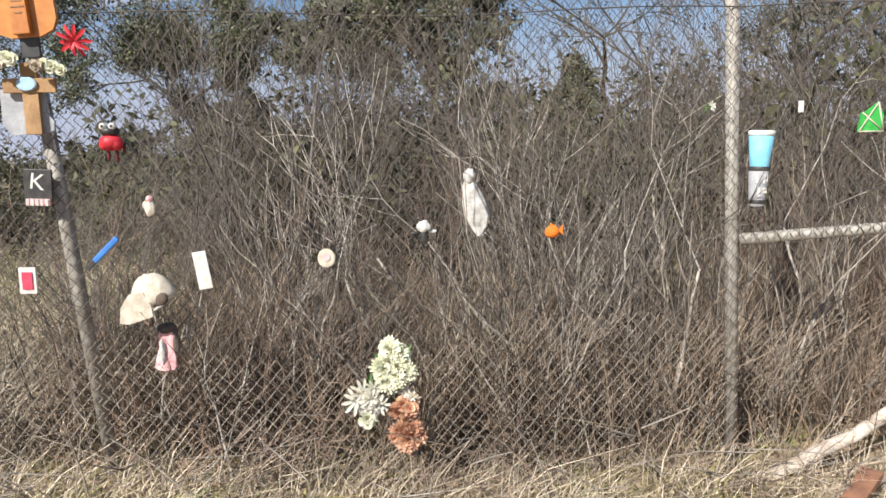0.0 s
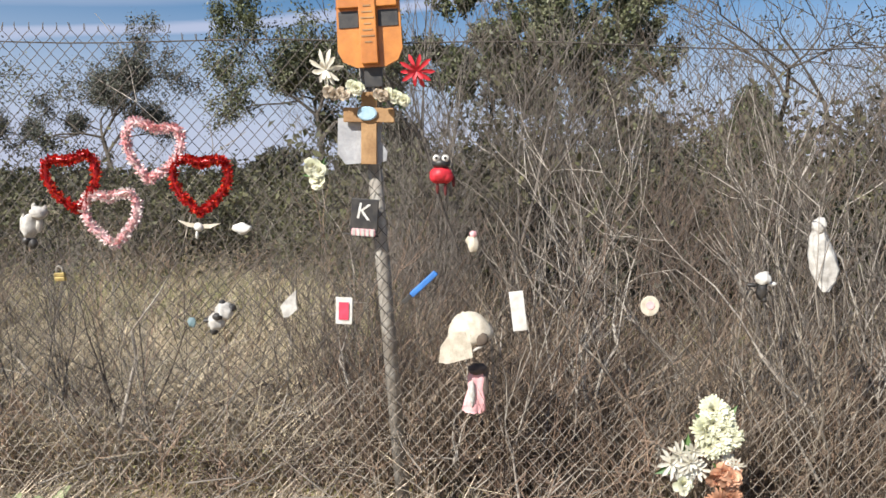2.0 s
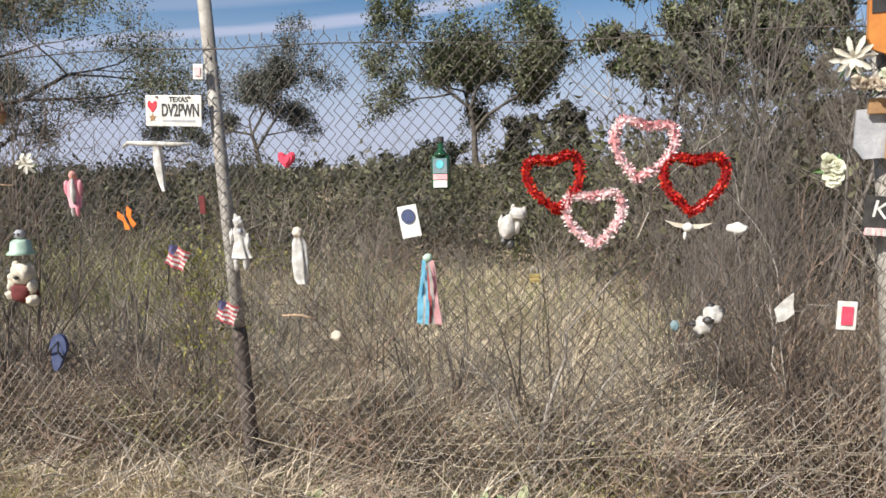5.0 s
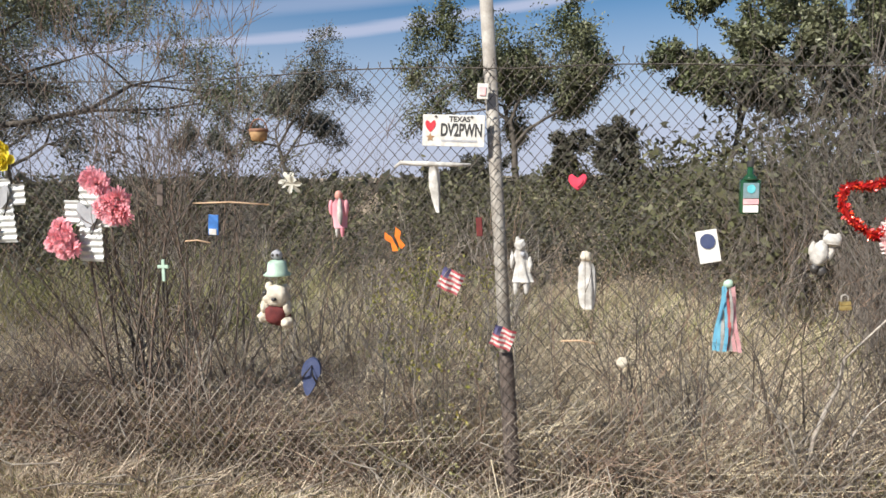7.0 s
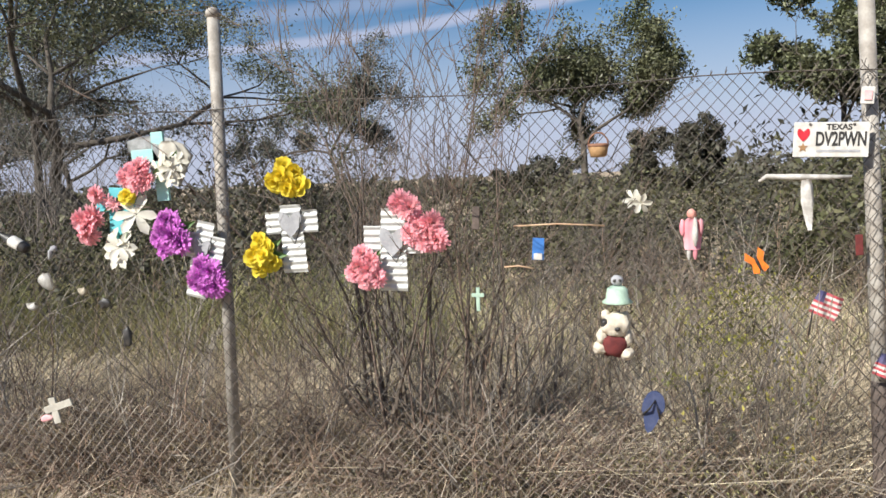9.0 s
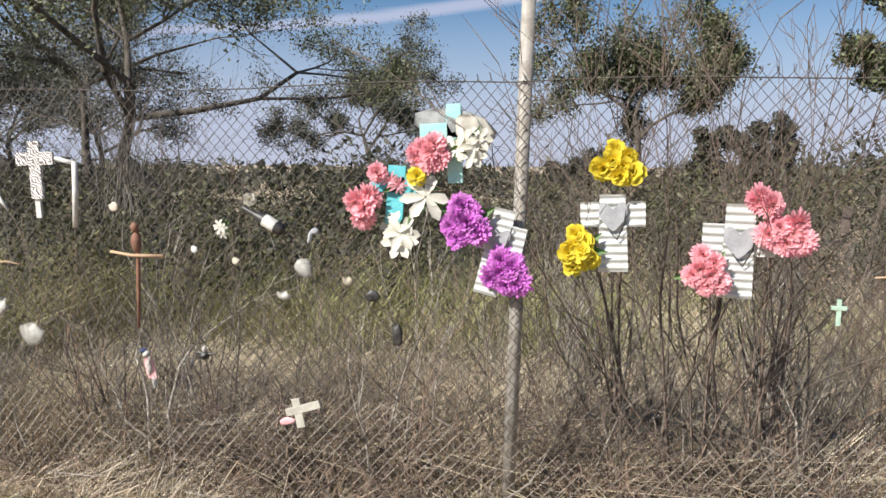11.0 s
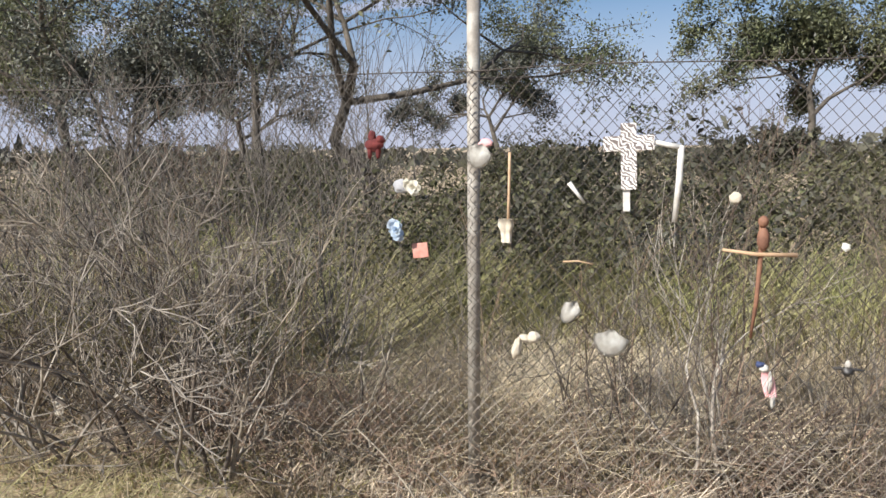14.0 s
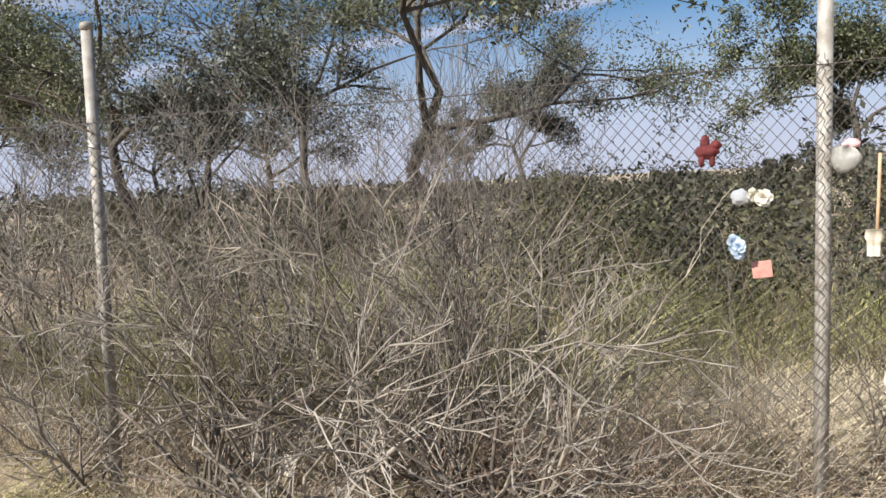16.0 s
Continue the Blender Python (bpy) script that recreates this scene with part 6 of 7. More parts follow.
M["brass"] = mat("tarnished_brass", (0.52, 0.40, 0.16), 0.4, 0.7, second=(0.34, 0.25, 0.10), scale=40, spread=0.15, bump=0.2)
padlock(-3.28, 0.905)


# plush toys and figures, each one plain shape
def figure(name, x, z, label, category, mats, lumps, ry=0.0, cloth=None, group="", amp=0.3):
    t = hung(name, (x, FRONT - 0.025, z), label, category, group, ry=ry)
    bm = bmesh.new()
    for i, (at, radii, idx) in enumerate(lumps):
        blob(bm, at, tuple(q * 1.08 for q in radii), i + abs(x), amp, idx, 3)
    if cloth:
        drape(bm, cloth[0], (0, 0, 0), cloth[1], 0.45, 0.2, x, index=cloth[2])
    ob = bpy.data.meshes.new(name)
    bm.to_mesh(ob)
    bm.free()
    for m in mats:
        ob.materials.append(M[m])
    body = new("body", ob)
    body.parent = t


figure("cloth_ghost", 0.022, 1.013, "white cloth tied like a ghost", "cloth", ["white_cloth"], [((-0.02, 0, 0.125), (0.026, 0.024, 0.03), 0)], 0,
       ([(0.12, 0.018, -0.02), (0.08, 0.03, -0.02), (0.0, 0.05, -0.005), (-0.06, 0.054, 0.012), (-0.11, 0.036, 0.02), (-0.155, 0.012, 0.02)], 5, 0))
figure("cloth_angel", -4.384, 0.997, "cream cloth angel with a round head", "doll", ["cream", "white_cloth"], [((-0.005, 0, 0.112), (0.022, 0.02, 0.024), 0)], 0,
       ([(0.09, 0.018, 0), (0.06, 0.032, 0), (-0.04, 0.036, 0.0), (-0.11, 0.03, 0.004), (-0.135, 0.02, 0.01)], 6, 1))
figure("cloth_doll", -4.690, 1.055, "white rag doll tied to a post", "doll", ["white_cloth", "slate"],
       [((0.0, 0, 0.105), (0.022, 0.02, 0.024), 0), ((-0.012, 0, 0.128), (0.009, 0.008, 0.013), 0), ((0.014, -0.012, 0.06), (0.012, 0.010, 0.012), 1), ((-0.02, 0, -0.095), (0.012, 0.014, 0.034), 0), ((0.03, 0, -0.09), (0.013, 0.014, 0.038), 0), ((-0.036, 0, 0.03), (0.010, 0.011, 0.034), 0), ((0.046, 0, 0.012), (0.010, 0.011, 0.036), 0)], 0,
       ([(0.09, 0.016, 0), (0.06, 0.030, 0.002), (0.02, 0.026, 0.006), (-0.03, 0.036, 0.006), (-0.07, 0.046, 0.01)], 5, 0), amp=0.45)
figure("pink_doll", -5.572, 1.307, "pink and white cloth doll on the wire", "doll", ["pink", "white_cloth", "clay"],
       [((0.0, 0, 0.09), (0.019, 0.018, 0.02), 2), ((0.012, -0.022, 0.01), (0.012, 0.012, 0.06), 1), ((0.038, 0, 0.03), (0.011, 0.014, 0.036), 0), ((-0.04, 0, 0.03), (0.011, 0.014, 0.036), 0), ((-0.012, 0, -0.085), (0.009, 0.01, 0.03), 1), ((0.014, 0, -0.08), (0.009, 0.01, 0.034), 0)], 0,
       ([(0.072, 0.016, 0), (0.05, 0.034, 0), (-0.01, 0.036, 0.0), (-0.07, 0.03, 0.004)], 5, 0), amp=0.15)
figure("plush_bear", -5.917, 0.836, "cream plush bear with a red shirt", "plush toy", ["cream", "dark_red", "black"],
       [((0.01, -0.01, 0.06), (0.06, 0.055, 0.05), 0), ((-0.035, 0, 0.105), (0.02, 0.015, 0.02), 0), ((0.05, 0, 0.10), (0.02, 0.015, 0.02), 0), ((0.005, 0, -0.03), (0.058, 0.05, 0.06), 1), ((-0.06, -0.01, -0.05), (0.034, 0.03, 0.026), 0),
        ((0.055, -0.01, -0.075), (0.03, 0.03, 0.028), 0), ((-0.055, -0.01, 0.0), (0.022, 0.025, 0.04), 0), ((0.06, -0.01, 0.0), (0.02, 0.025, 0.04), 0), ((0.015, -0.062, 0.05), (0.012, 0.01, 0.009), 2), ((-0.04, -0.03, 0.07), (0.018, 0.02, 0.022), 2)])
figure("plush_toy", -3.375, 1.131, "faded grey white plush animal with dark feet", "plush toy", ["grey_cloth", "black", "white_cloth"],
       [((-0.022, 0, -0.005), (0.034, 0.032, 0.052), 2), ((0.016, -0.005, 0.062), (0.034, 0.03, 0.026), 2), ((-0.012, 0, 0.085), (0.010, 0.008, 0.014), 0), ((0.038, 0, 0.082), (0.010, 0.008, 0.014), 0), ((0.03, -0.02, 0.062), (0.016, 0.012, 0.007), 1),
        ((0.016, -0.02, 0.045), (0.024, 0.014, 0.006), 0), ((-0.028, 0, -0.072), (0.016, 0.016, 0.02), 1), ((0.004, 0, -0.08), (0.017, 0.017, 0.022), 1), ((0.022, 0, 0.012), (0.013, 0.014, 0.036), 0), ((-0.055, 0, 0.01), (0.011, 0.012, 0.03), 0)], 10, amp=0.2)
figure("plush_panda", -2.549, 0.724, "small black and white plush panda", "plush toy", ["white_cloth", "black"],
       [((0.02, 0, 0.03), (0.04, 0.035, 0.035), 0), ((-0.02, 0, -0.02), (0.036, 0.03, 0.036), 0), ((0.055, 0, 0.045), (0.016, 0.015, 0.016), 1), ((0.0, -0.03, 0.01), (0.022, 0.015, 0.014), 1), ((-0.055, 0, -0.012), (0.022, 0.016, 0.01), 1), ((-0.03, 0, -0.06), (0.018, 0.016, 0.016), 1), ((0.012, 0, 0.068), (0.014, 0.012, 0.012), 1)])
figure("plush_bug", -1.566, 1.372, "red plush ladybird with big white eyes and dangling legs", "plush toy", ["red", "black", "white", "dark_red"],
       [((0.0, 0, -0.022), (0.046, 0.04, 0.034), 0), ((-0.022, -0.004, -0.03), (0.026, 0.03, 0.026), 0), ((0.024, -0.004, -0.03), (0.026, 0.03, 0.026), 0), ((0, -0.005, 0.026), (0.038, 0.034, 0.022), 1), ((-0.018, -0.03, 0.046), (0.015, 0.012, 0.014), 2), ((0.02, -0.03, 0.046), (0.015, 0.012, 0.014), 2),
        ((-0.018, -0.041, 0.047), (0.006, 0.004, 0.006), 1), ((0.02, -0.041, 0.047), (0.006, 0.004, 0.006), 1), ((-0.016, 0, -0.078), (0.007, 0.008, 0.024), 3), ((0.018, 0, -0.082), (0.007, 0.008, 0.028), 3), ((0.052, 0, -0.05), (0.007, 0.008, 0.022), 3)], amp=0.08)
figure("star_toy", -0.219, 0.885, "small dark toy with a white star head", "toy", ["white", "black"], [((0.0, -0.01, 0.03), (0.03, 0.02, 0.026), 0), ((0, 0, -0.02), (0.02, 0.018, 0.04), 1), ((-0.04, 0, 0.0), (0.02, 0.01, 0.008), 1), ((0.04, 0, 0.005), (0.018, 0.01, 0.008), 0), ((0.01, 0, -0.06), (0.012, 0.01, 0.012), 1)])
figure("pale_figurine", -1.430, 1.065, "tiny pale angel figurine", "ornament", ["cream", "light_pink"], [((0, 0, 0.03), (0.014, 0.013, 0.015), 1), ((0, 0, -0.01), (0.022, 0.018, 0.032), 0), ((-0.02, 0, 0.005), (0.012, 0.008, 0.016), 0)])
figure("rag_doll", -1.420, 0.42, "worn pink and white rag doll hanging below a cap", "doll", ["light_pink", "white_cloth", "rust"],
       [((0.01, 0, 0.085), (0.040, 0.03, 0.024), 2), ((0.042, 0.004, 0.02), (0.016, 0.016, 0.055), 2), ((-0.012, -0.02, -0.02), (0.012, 0.010, 0.055), 1)], 0,
       ([(0.09, 0.020, 0.006), (0.05, 0.036, 0.008), (0.0, 0.030, 0.002), (-0.05, 0.040, 0.0), (-0.095, 0.044, -0.004), (-0.11, 0.03, -0.004)], 5, 0), amp=0.3)
figure("pink_figure", -9.810, 0.584, "faded pink and white cloth figure with a blue cap", "doll", ["light_pink", "navy", "white_cloth"],
       [((-0.03, 0, 0.075), (0.018, 0.016, 0.012), 1), ((-0.012, 0, 0.058), (0.018, 0.016, 0.018), 2), ((0.03, 0, -0.085), (0.010, 0.011, 0.034), 2), ((0.012, -0.014, 0.0), (0.010, 0.009, 0.045), 2)], 0,
       ([(0.045, 0.014, -0.006), (0.015, 0.025, 0.002), (-0.03, 0.024, 0.012), (-0.07, 0.020, 0.022)], 5, 0), amp=0.3)
figure("cloth_bundle", -10.898, 0.680, "cream cloth bundle bent over the wire", "cloth", ["cream"], [((0.035, 0, 0.045), (0.028, 0.025, 0.026), 0), ((0.0, 0, 0.03), (0.03, 0.02, 0.018), 0), ((-0.035, 0, -0.03), (0.02, 0.02, 0.05), 0)], 12)
figure("red_dog", -11.660, 1.653, "dark red felt dog ornament", "ornament", ["dark_red"], [((0, 0, 0.0), (0.045, 0.02, 0.03), 0), ((0.035, 0, 0.025), (0.022, 0.018, 0.02), 0), ((-0.025, 0, -0.035), (0.012, 0.012, 0.03), 0), ((0.02, 0, -0.04), (0.012, 0.012, 0.028), 0), ((-0.01, 0, 0.04), (0.018, 0.015, 0.028), 0)])
figure("bent_figure", -8.898, 1.287, "small faded grey ornament", "ornament", ["slate"], [((0.01, 0, 0.02), (0.018, 0.014, 0.014), 0), ((-0.008, 0, -0.015), (0.01, 0.01, 0.03), 0)], 15)
figure("black_spider", -9.490, 0.655, "small black toy spider in the weeds", "toy", ["black", "grey_cloth"], [((0, 0, 0), (0.022, 0.02, 0.02), 0), ((0.03, 0, 0.01), (0.03, 0.006, 0.006), 0), ((-0.03, 0, 0.012), (0.03, 0.006, 0.006), 0), ((0.0, 0, 0.03), (0.012, 0.01, 0.018), 1)])


def cap_and_other_hats():
    t = hung("baseball_cap", (-1.452, FRONT - 0.06, 0.655), "cream baseball cap hung sideways on the wire", "cap", ry=-18)
    t.scale = (1.15, 1.1, 1.12)
    bm = bmesh.new()
    got = bmesh.ops.create_uvsphere(bm, u_segments=24, v_segments=12, radius=1)["verts"]
    for v in got:
        k = 1 + 0.05 * noise.noise(v.co * 2.5)
        v.co = Vector((v.co.x * 0.085 * k + 0.012, v.co.y * 0.065 * k, max(v.co.z, -0.25) * 0.098 * k))
    smooth(bm)
    part("crown", bm, M["cream"], t)
    bm = bmesh.new()
    plate_shape(bm, [(-0.095, -0.05), (-0.125, -0.035), (-0.10, 0.02), (-0.05, 0.06), (0.0, 0.05), (0.01, -0.01), (0.0, -0.055)], 0.006, (0, -0.062, -0.01))
    part("visor", bm, M["cream"], t)
    # dark brown blob that stands for the shade inside the cap's back opening
    bm = bmesh.new()
    blob(bm, (0.048, -0.052, -0.012), (0.030, 0.012, 0.026), 4, 0.15, ry=-25)
    part("opening", bm, M["opening_shade"], t, "dark patch painted as the shade in the back opening")
    bm = bmesh.new()
    pipe(bm, [(0.0, -0.055, -0.045), (0.05, -0.05, -0.035), (0.085, -0.02, -0.02)], 0.006)
    part("strap", bm, M["grey_cloth"], t)
    bm = bmesh.new()
    blob(bm, (0.012, 0, 0.097), (0.008, 0.008, 0.005))
    part("button", bm, M["cream"], t)
    t = hung("mint_hat", (-5.899, FRONT - 0.04, 1.055), "mint green plastic hat ornament with a small head", "ornament")
    bm = bmesh.new()
    lathe(bm, [(0.066, -0.055), (0.07, -0.05), (0.052, -0.035), (0.046, 0.01), (0.03, 0.022)], (0, 0, 0), 22)
    smooth(bm)
    part("hat", bm, M["mint"], t)
    bm = bmesh.new()
    blob(bm, (0, 0, 0.048), (0.03, 0.026, 0.026), 5, 0.1)
    part("head", bm, M["slate"], t)
    for s in (-1, 1):
        bm = bmesh.new()
        blob(bm, (s * 0.012, -0.024, 0.05), (0.007, 0.004, 0.008))
        part("eye", bm, M["black"], t)
    t = hung("flip_flop", (-5.749, FRONT - 0.02, 0.482), "navy blue rubber flip-flop hung upright", "shoe", ry=12)
    bm = bmesh.new()
    outline = [(0.048 * math.cos(a) * (1.0 if math.sin(a) > 0 else 0.82) + 0.006 * math.sin(2 * a), 0.10 * math.sin(a)) for a in [2 * math.pi * i / 28 for i in range(28)]]
    plate_shape(bm, outline, 0.02)
    part("sole", bm, M["navy"], t)
    bm = bmesh.new()
    pipe(bm, [(0.04, -0.012, -0.02), (0.02, -0.032, 0.02), (0.0, -0.014, 0.06), (-0.02, -0.032, 0.02), (-0.04, -0.012, -0.02)], 0.005)
    part("strap", bm, M["black"], t)


cap_and_other_hats()


# ribbons, sticks and small crosses
def ribbon_tassel():
    t = hung("ribbon_tassel", (-3.765, FRONT - 0.02, 0.835), "hanging tassel of blue, white and pink ribbons", "ribbon")
    t.scale = (0.86, 0.9, 0.9)
    for i, m in enumerate(["sky_blue", "sky_blue", "white_cloth", "sky_blue", "faded_red", "white_cloth", "light_pink", "light_pink"]):
        bm = bmesh.new()
        a, b = -0.024 + i * 0.007, -0.060 + i * 0.0172
        rows = []
        for j in range(9):
            k = j / 8
            cx = a + (b - a) * k + 0.004 * math.sin(k * 7 + i)
            w = 0.006 + 0.005 * k
            y = -0.012 * math.sin(k * 5 + i * 1.3) - 0.006 * (i % 2)
            rows.append((bm.verts.new((cx - w, y, 0.16 - 0.33 * k)), bm.verts.new((cx + w, y + 0.005, 0.16 - 0.33 * k))))
        for p, q in zip(rows, rows[1:]):
            bm.faces.new((p[0], p[1], q[1], q[0])).smooth = True
        bmesh.ops.solidify(bm, geom=list(bm.faces), thickness=0.0015)
        part("ribbon", bm, M[m], t)
    bm = bmesh.new()
    blob(bm, (0, 0, 0.172), (0.026, 0.022, 0.022), 3, 0.3)
    part("knot", bm, M["mint"], t)


def crooked(t, name, pts, r, m, label=""):
    bm = bmesh.new()
    pipe(bm, pts, r, 7)
    return part(name, bm, M[m], t, label)


def sticks_and_crosses():
    t = hung("draped_cross", (-5.100, FRONT - 0.01, 1.50), "thin white cross wrapped in white cloth", "cross", ry=-2)
    crooked(t, "arm", [(-0.19, 0, 0.035), (-0.16, 0, 0.055), (-0.05, -0.004, 0.045), (0.08, 0, 0.035), (0.18, 0.004, 0.03)], [0.006, 0.011, 0.013, 0.011, 0.006], "white_cloth")
    bm = bmesh.new()
    drape(bm, [(0.05, 0.014, 0), (0.0, 0.022, 0.0), (-0.06, 0.024, 0.002), (-0.13, 0.018, 0.006), (-0.19, 0.008, 0.01)], (0, 0, 0), 4, 0.5, 0.22)
    part("upright", bm, M["white_cloth"], t)
    t = hung("twig_cross", (-9.861, FRONT - 0.005, 1.10), "reddish brown stick cross with a wooden figure", "cross")
    crooked(t, "upright", [(0.0, 0, 0.20), (0.004, 0, 0.05), (-0.004, 0, -0.15), (-0.02, 0.01, -0.33)], [0.010, 0.011, 0.010, 0.006], "red_wood")
    crooked(t, "arm", [(-0.155, 0, 0.07), (-0.02, -0.016, 0.055), (0.15, 0, 0.055)], [0.007, 0.009, 0.010], "pale_wood")
    bm = bmesh.new()
    blob(bm, (0.004, -0.02, 0.20), (0.022, 0.02, 0.026), 2, 0.15)
    blob(bm, (0.008, -0.018, 0.125), (0.026, 0.02, 0.055), 4, 0.2)
    part("figure", bm, M["red_wood"], t, "small carved wooden figure")
    t = hung("pale_cross", (-8.985, FRONT - 0.005, 0.385), "pale weathered cross lying tilted in the wire", "cross", ry=-12)
    for n, s, a in (("upright", (0.045, 0.014, 0.15), (-0.01, 0, 0)), ("arm", (0.19, 0.013, 0.04), (0.02, -0.002, 0.02))):
        bm = bmesh.new()
        box(bm, s, a, ry=-6 if n == "arm" else 0)
        part(n, bm, M["tan_paper"], t)
    bm = bmesh.new()
    blob(bm, (-0.08, 0, -0.035), (0.045, 0.008, 0.02), 7, 0.4)
    part("cloth_patch", bm, M["light_pink"], t)
    t = hung("green_cross", (-6.551, FRONT, 1.011), "small pale green cross", "cross")
    for n, s, a in (("upright", (0.018, 0.012, 0.115), (0, 0, 0)), ("arm", (0.062, 0.012, 0.018), (0, -0.002, 0.02))):
        bm = bmesh.new()
        box(bm, s, a)
        part(n, bm, M["mint"], t)
    t = hung("zebra_cross", (-10.430, FRONT - 0.01, 1.585), "cross covered in black and white zebra print", "cross", ry=-2)
    for n, s, a in (("upright", (0.07, 0.016, 0.30), (0.0, 0, 0)), ("arm", (0.225, 0.015, 0.068), (0, -0.001, 0.06))):
        bm = bmesh.new()
        box(bm, s, a)
        part(n, bm, M["zebra"], t)
    bm = bmesh.new()
    box(bm, (0.032, 0.014, 0.12), (-0.012, 0.012, -0.19))
    part("stake", bm, M["white"], t, "white stake")
    t = hung("white_stake", (-10.205, FRONT, 1.49), "bent white plastic stake", "stake")
    crooked(t, "bar", [(-0.14, 0, 0.165), (-0.06, -0.002, 0.145), (0.0, 0, 0.135)], 0.012, "white")
    crooked(t, "leg", [(0.0, 0, 0.142), (-0.004, 0, -0.02), (-0.018, 0.002, -0.20)], [0.014, 0.015, 0.013], "white")
    t = hung("hanging_rod", (-10.983, FRONT, 1.39), "thin tan rod with a faded cloth bow", "ornament")
    crooked(t, "rod", [(0.004, 0, 0.22), (0.0, 0, 0.0), (-0.004, 0, -0.14)], 0.007, "pale_wood")
    bm = bmesh.new()
    drape(bm, [(-0.10, 0.03, -0.01), (-0.13, 0.034, -0.012), (-0.16, 0.024, -0.014), (-0.215, 0.022, -0.012)], (0, 0, 0), 4, 0.4, 0.35)
    part("bow", bm, M["cream"], t)
    t = hung("white_stick", (-10.661, FRONT, 1.418), "short white carved stick", "stick", ry=-38)
    crooked(t, "rod", [(0, 0, 0.06), (0, 0, -0.06)], [0.012, 0.006], "white")
    t = hung("blue_peg", (-1.660, FRONT - 0.01, 0.865), "bright blue plastic stick with a dark tip", "stick", ry=47)
    bm = bmesh.new()
    box(bm, (0.026, 0.016, 0.15), (0, 0, 0.02), bevel=0.006)
    part("stick", bm, M["blue"], t)
    bm = bmesh.new()
    box(bm, (0.022, 0.014, 0.05), (0, 0.002, -0.08), bevel=0.004)
    part("tip", bm, M["black"], t)
    t = hung("dragonfly", (-2.634, FRONT - 0.01, 1.125), "white wooden dragonfly ornament", "ornament", ry=4)
    for s in (-1, 1):
        bm = bmesh.new()
        plate_shape(bm, [(0, 0.012), (s * 0.05, 0.016), (s * 0.098, 0.024), (s * 0.05, -0.002), (0, -0.006)], 0.006)
        part("wing", bm, M["cream"], t)
    bm = bmesh.new()
    blob(bm, (0, -0.006, 0), (0.022, 0.014, 0.02), 2, 0.2)
    blob(bm, (-0.008, 0, -0.035), (0.007, 0.007, 0.02))
    part("body", bm, M["white"], t)
    t = hung("white_leaf", (-2.240, FRONT - 0.01, 0.779), "crumpled white fabric leaf", "ornament", ry=25)
    bm = bmesh.new()
    plate_shape(bm, [(0, 0.075), (0.02, 0.03), (0.04, 0.0), (0.02, -0.045), (0, -0.06), (-0.035, -0.02), (-0.02, 0.03)], 0.012)
    part("leaf_body", bm, M["white_cloth"], t)
    t = hung("butterfly", (-5.295, FRONT - 0.01, 1.174), "orange and black butterfly ornament", "ornament", ry=-25)
    for s in (-1, 1):
        bm = bmesh.new()
        plate_shape(bm, [(0, 0.01), (s * 0.03, 0.06), (s * 0.045, 0.03), (s * 0.025, 0.0), (s * 0.035, -0.04), (s * 0.01, -0.05), (0, -0.01)], 0.004)
        part("wing", bm, M["orange"], t, "orange wing")
    bm = bmesh.new()
    blob(bm, (0, -0.004, 0), (0.007, 0.007, 0.04))
    part("body", bm, M["black"], t)
    t = hung("orange_fish", (0.385, FRONT - 0.01, 0.858), "bright orange felt fish", "ornament", ry=-4)
    bm = bmesh.new()
    blob(bm, (0, 0, 0), (0.038, 0.016, 0.03), 3, 0.15)
    part("body", bm, M["orange"], t)
    bm = bmesh.new()
    plate_shape(bm, [(0.03, 0.0), (0.055, 0.028), (0.05, 0.0), (0.055, -0.024)], 0.008)
    part("tail", bm, M["orange"], t)
    bm = bmesh.new()
    plate_shape(bm, [(-0.015, 0.025), (0.0, 0.042), (0.018, 0.024)], 0.006)
    part("fin", bm, M["orange"], t)
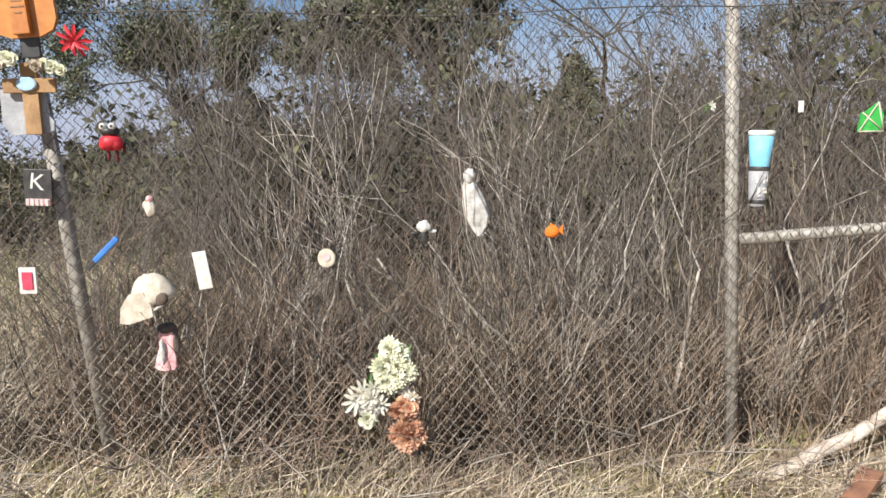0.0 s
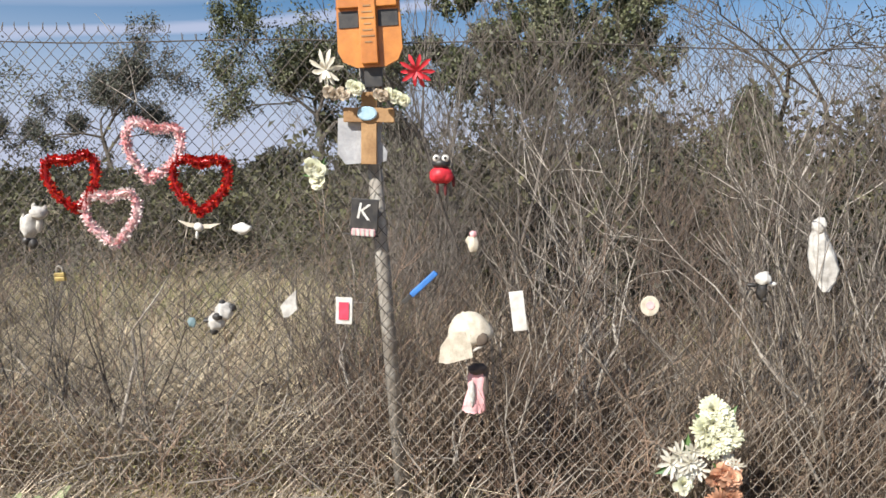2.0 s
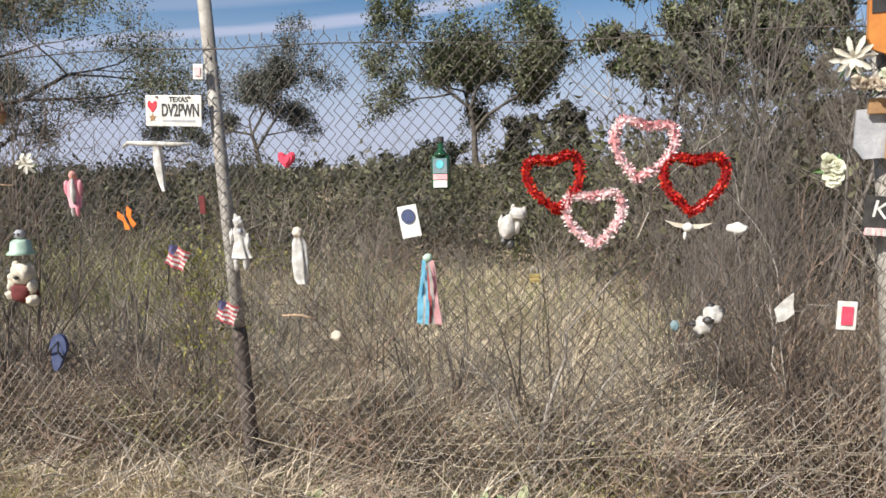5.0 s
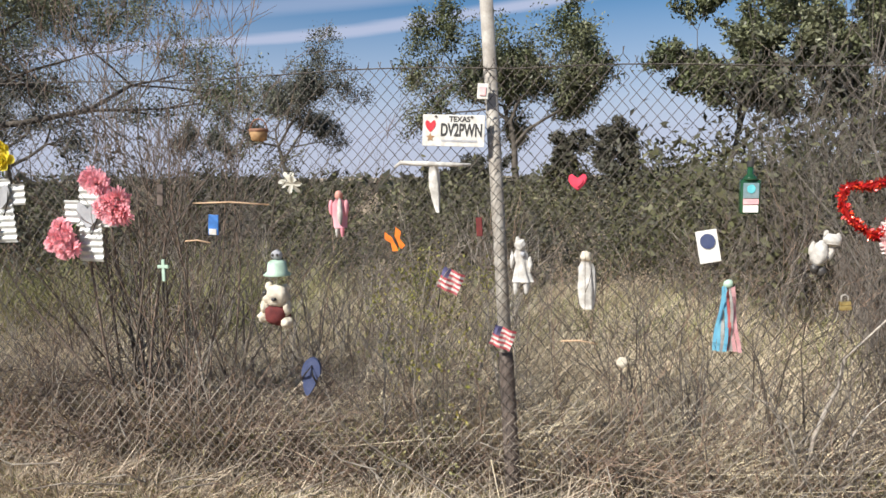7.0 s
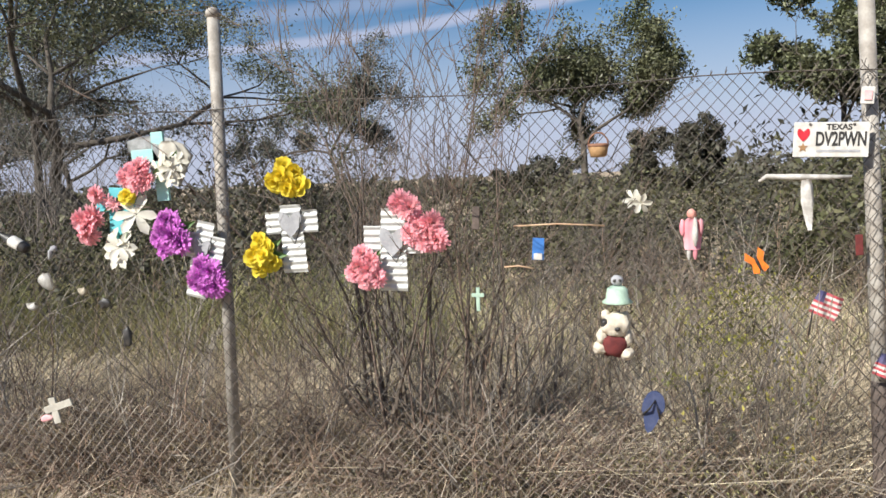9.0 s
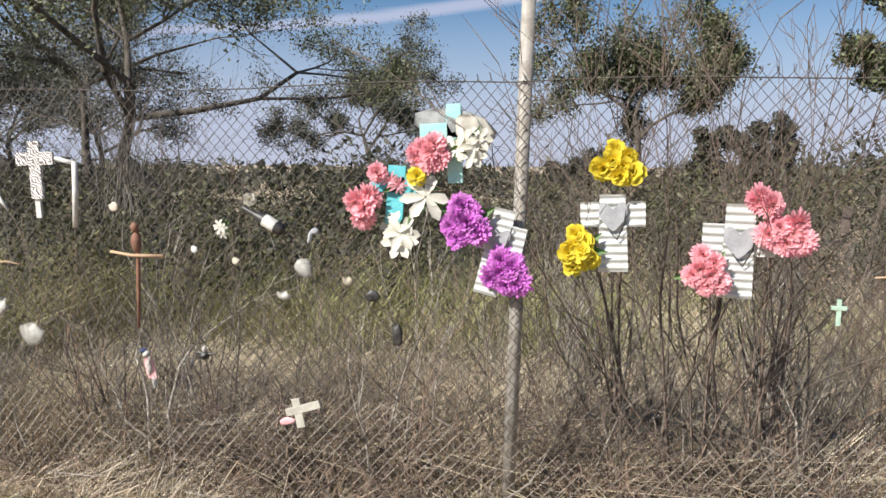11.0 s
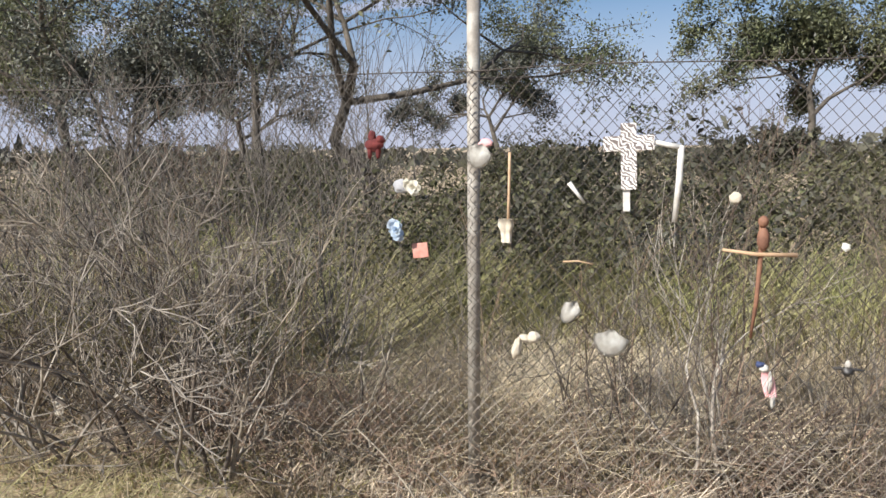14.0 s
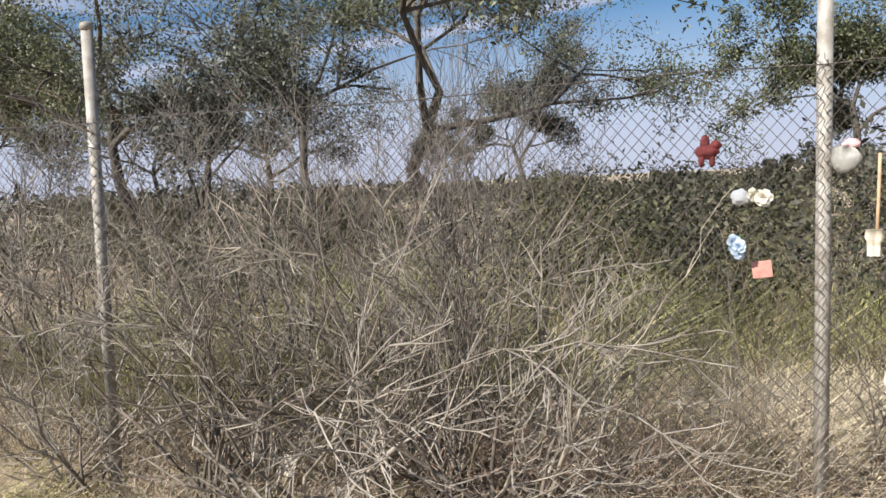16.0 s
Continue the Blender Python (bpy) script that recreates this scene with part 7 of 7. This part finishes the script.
    t = hung("green_ornament", (1.950, FRONT - 0.01, 1.330), "bright green folded card ornament with yellow edges", "ornament", ry=6)
    bm = bmesh.new()
    plate_shape(bm, [(-0.062, -0.07), (0.062, -0.06), (0.055, 0.02), (0.02, 0.075), (-0.03, 0.03), (-0.055, 0.02)], 0.012)
    part("card", bm, M["green"], t)
    for a, b in (((-0.062, -0.07), (0.02, 0.075)), ((0.062, -0.06), (-0.055, 0.02)), ((-0.062, -0.07), (0.062, -0.06)), ((0.062, -0.06), (0.02, 0.075))):
        crooked(t, "edging", [(a[0], -0.009, a[1]), (b[0], -0.009, b[1])], 0.0035, "cream")
    for x0, x1, z in ((-6.37, -5.95, 1.36), (-6.42, -6.28, 1.165), (-10.72, -10.58, 1.09), (-4.5, -4.33, 0.70)):
        t = hung("dry_stick", (x0, FRONT + 0.005, z), "thin dry stick caught in the wire", "stick", "sticks in the wire")
        crooked(t, "shaft", [(0, 0, 0), ((x1 - x0) * 0.5, -0.005, 0.006), (x1 - x0, 0, -0.008)], 0.004, "pale_wood")
    # the fallen limb and the board on the ground at the broken bay
    t = thing("fallen_branch", (1.5, 3.55, -0.17), "pale fallen branch with peeling bark on the ground", "branch")
    bm = bmesh.new()
    pipe(bm, [(-0.08, 0, -0.02), (0.1, 0.02, 0.03), (0.28, 0.04, 0.09), (0.46, 0.06, 0.14), (0.66, 0.09, 0.24), (0.95, 0.14, 0.36), (1.5, 0.2, 0.55)], [0.028, 0.034, 0.036, 0.033, 0.035, 0.034, 0.026], 12)
    for v in bm.verts:
        v.co += Vector((0, noise.noise(v.co * 14) * 0.008, noise.noise(v.co * 11) * 0.010))
    part("limb", bm, M["rock"], t)
    t = thing("loose_board", (1.52, 3.05, float(ground_height(1.5, 3.05)) + 0.06), "weathered reddish board lying in the grass", "board", rz=36, ry=-12)
    bm = bmesh.new()
    box(bm, (0.75, 0.09, 0.035), bevel=0.004)
    part("plank", bm, M["red_wood"], t)


ribbon_tassel()
sticks_and_crosses()
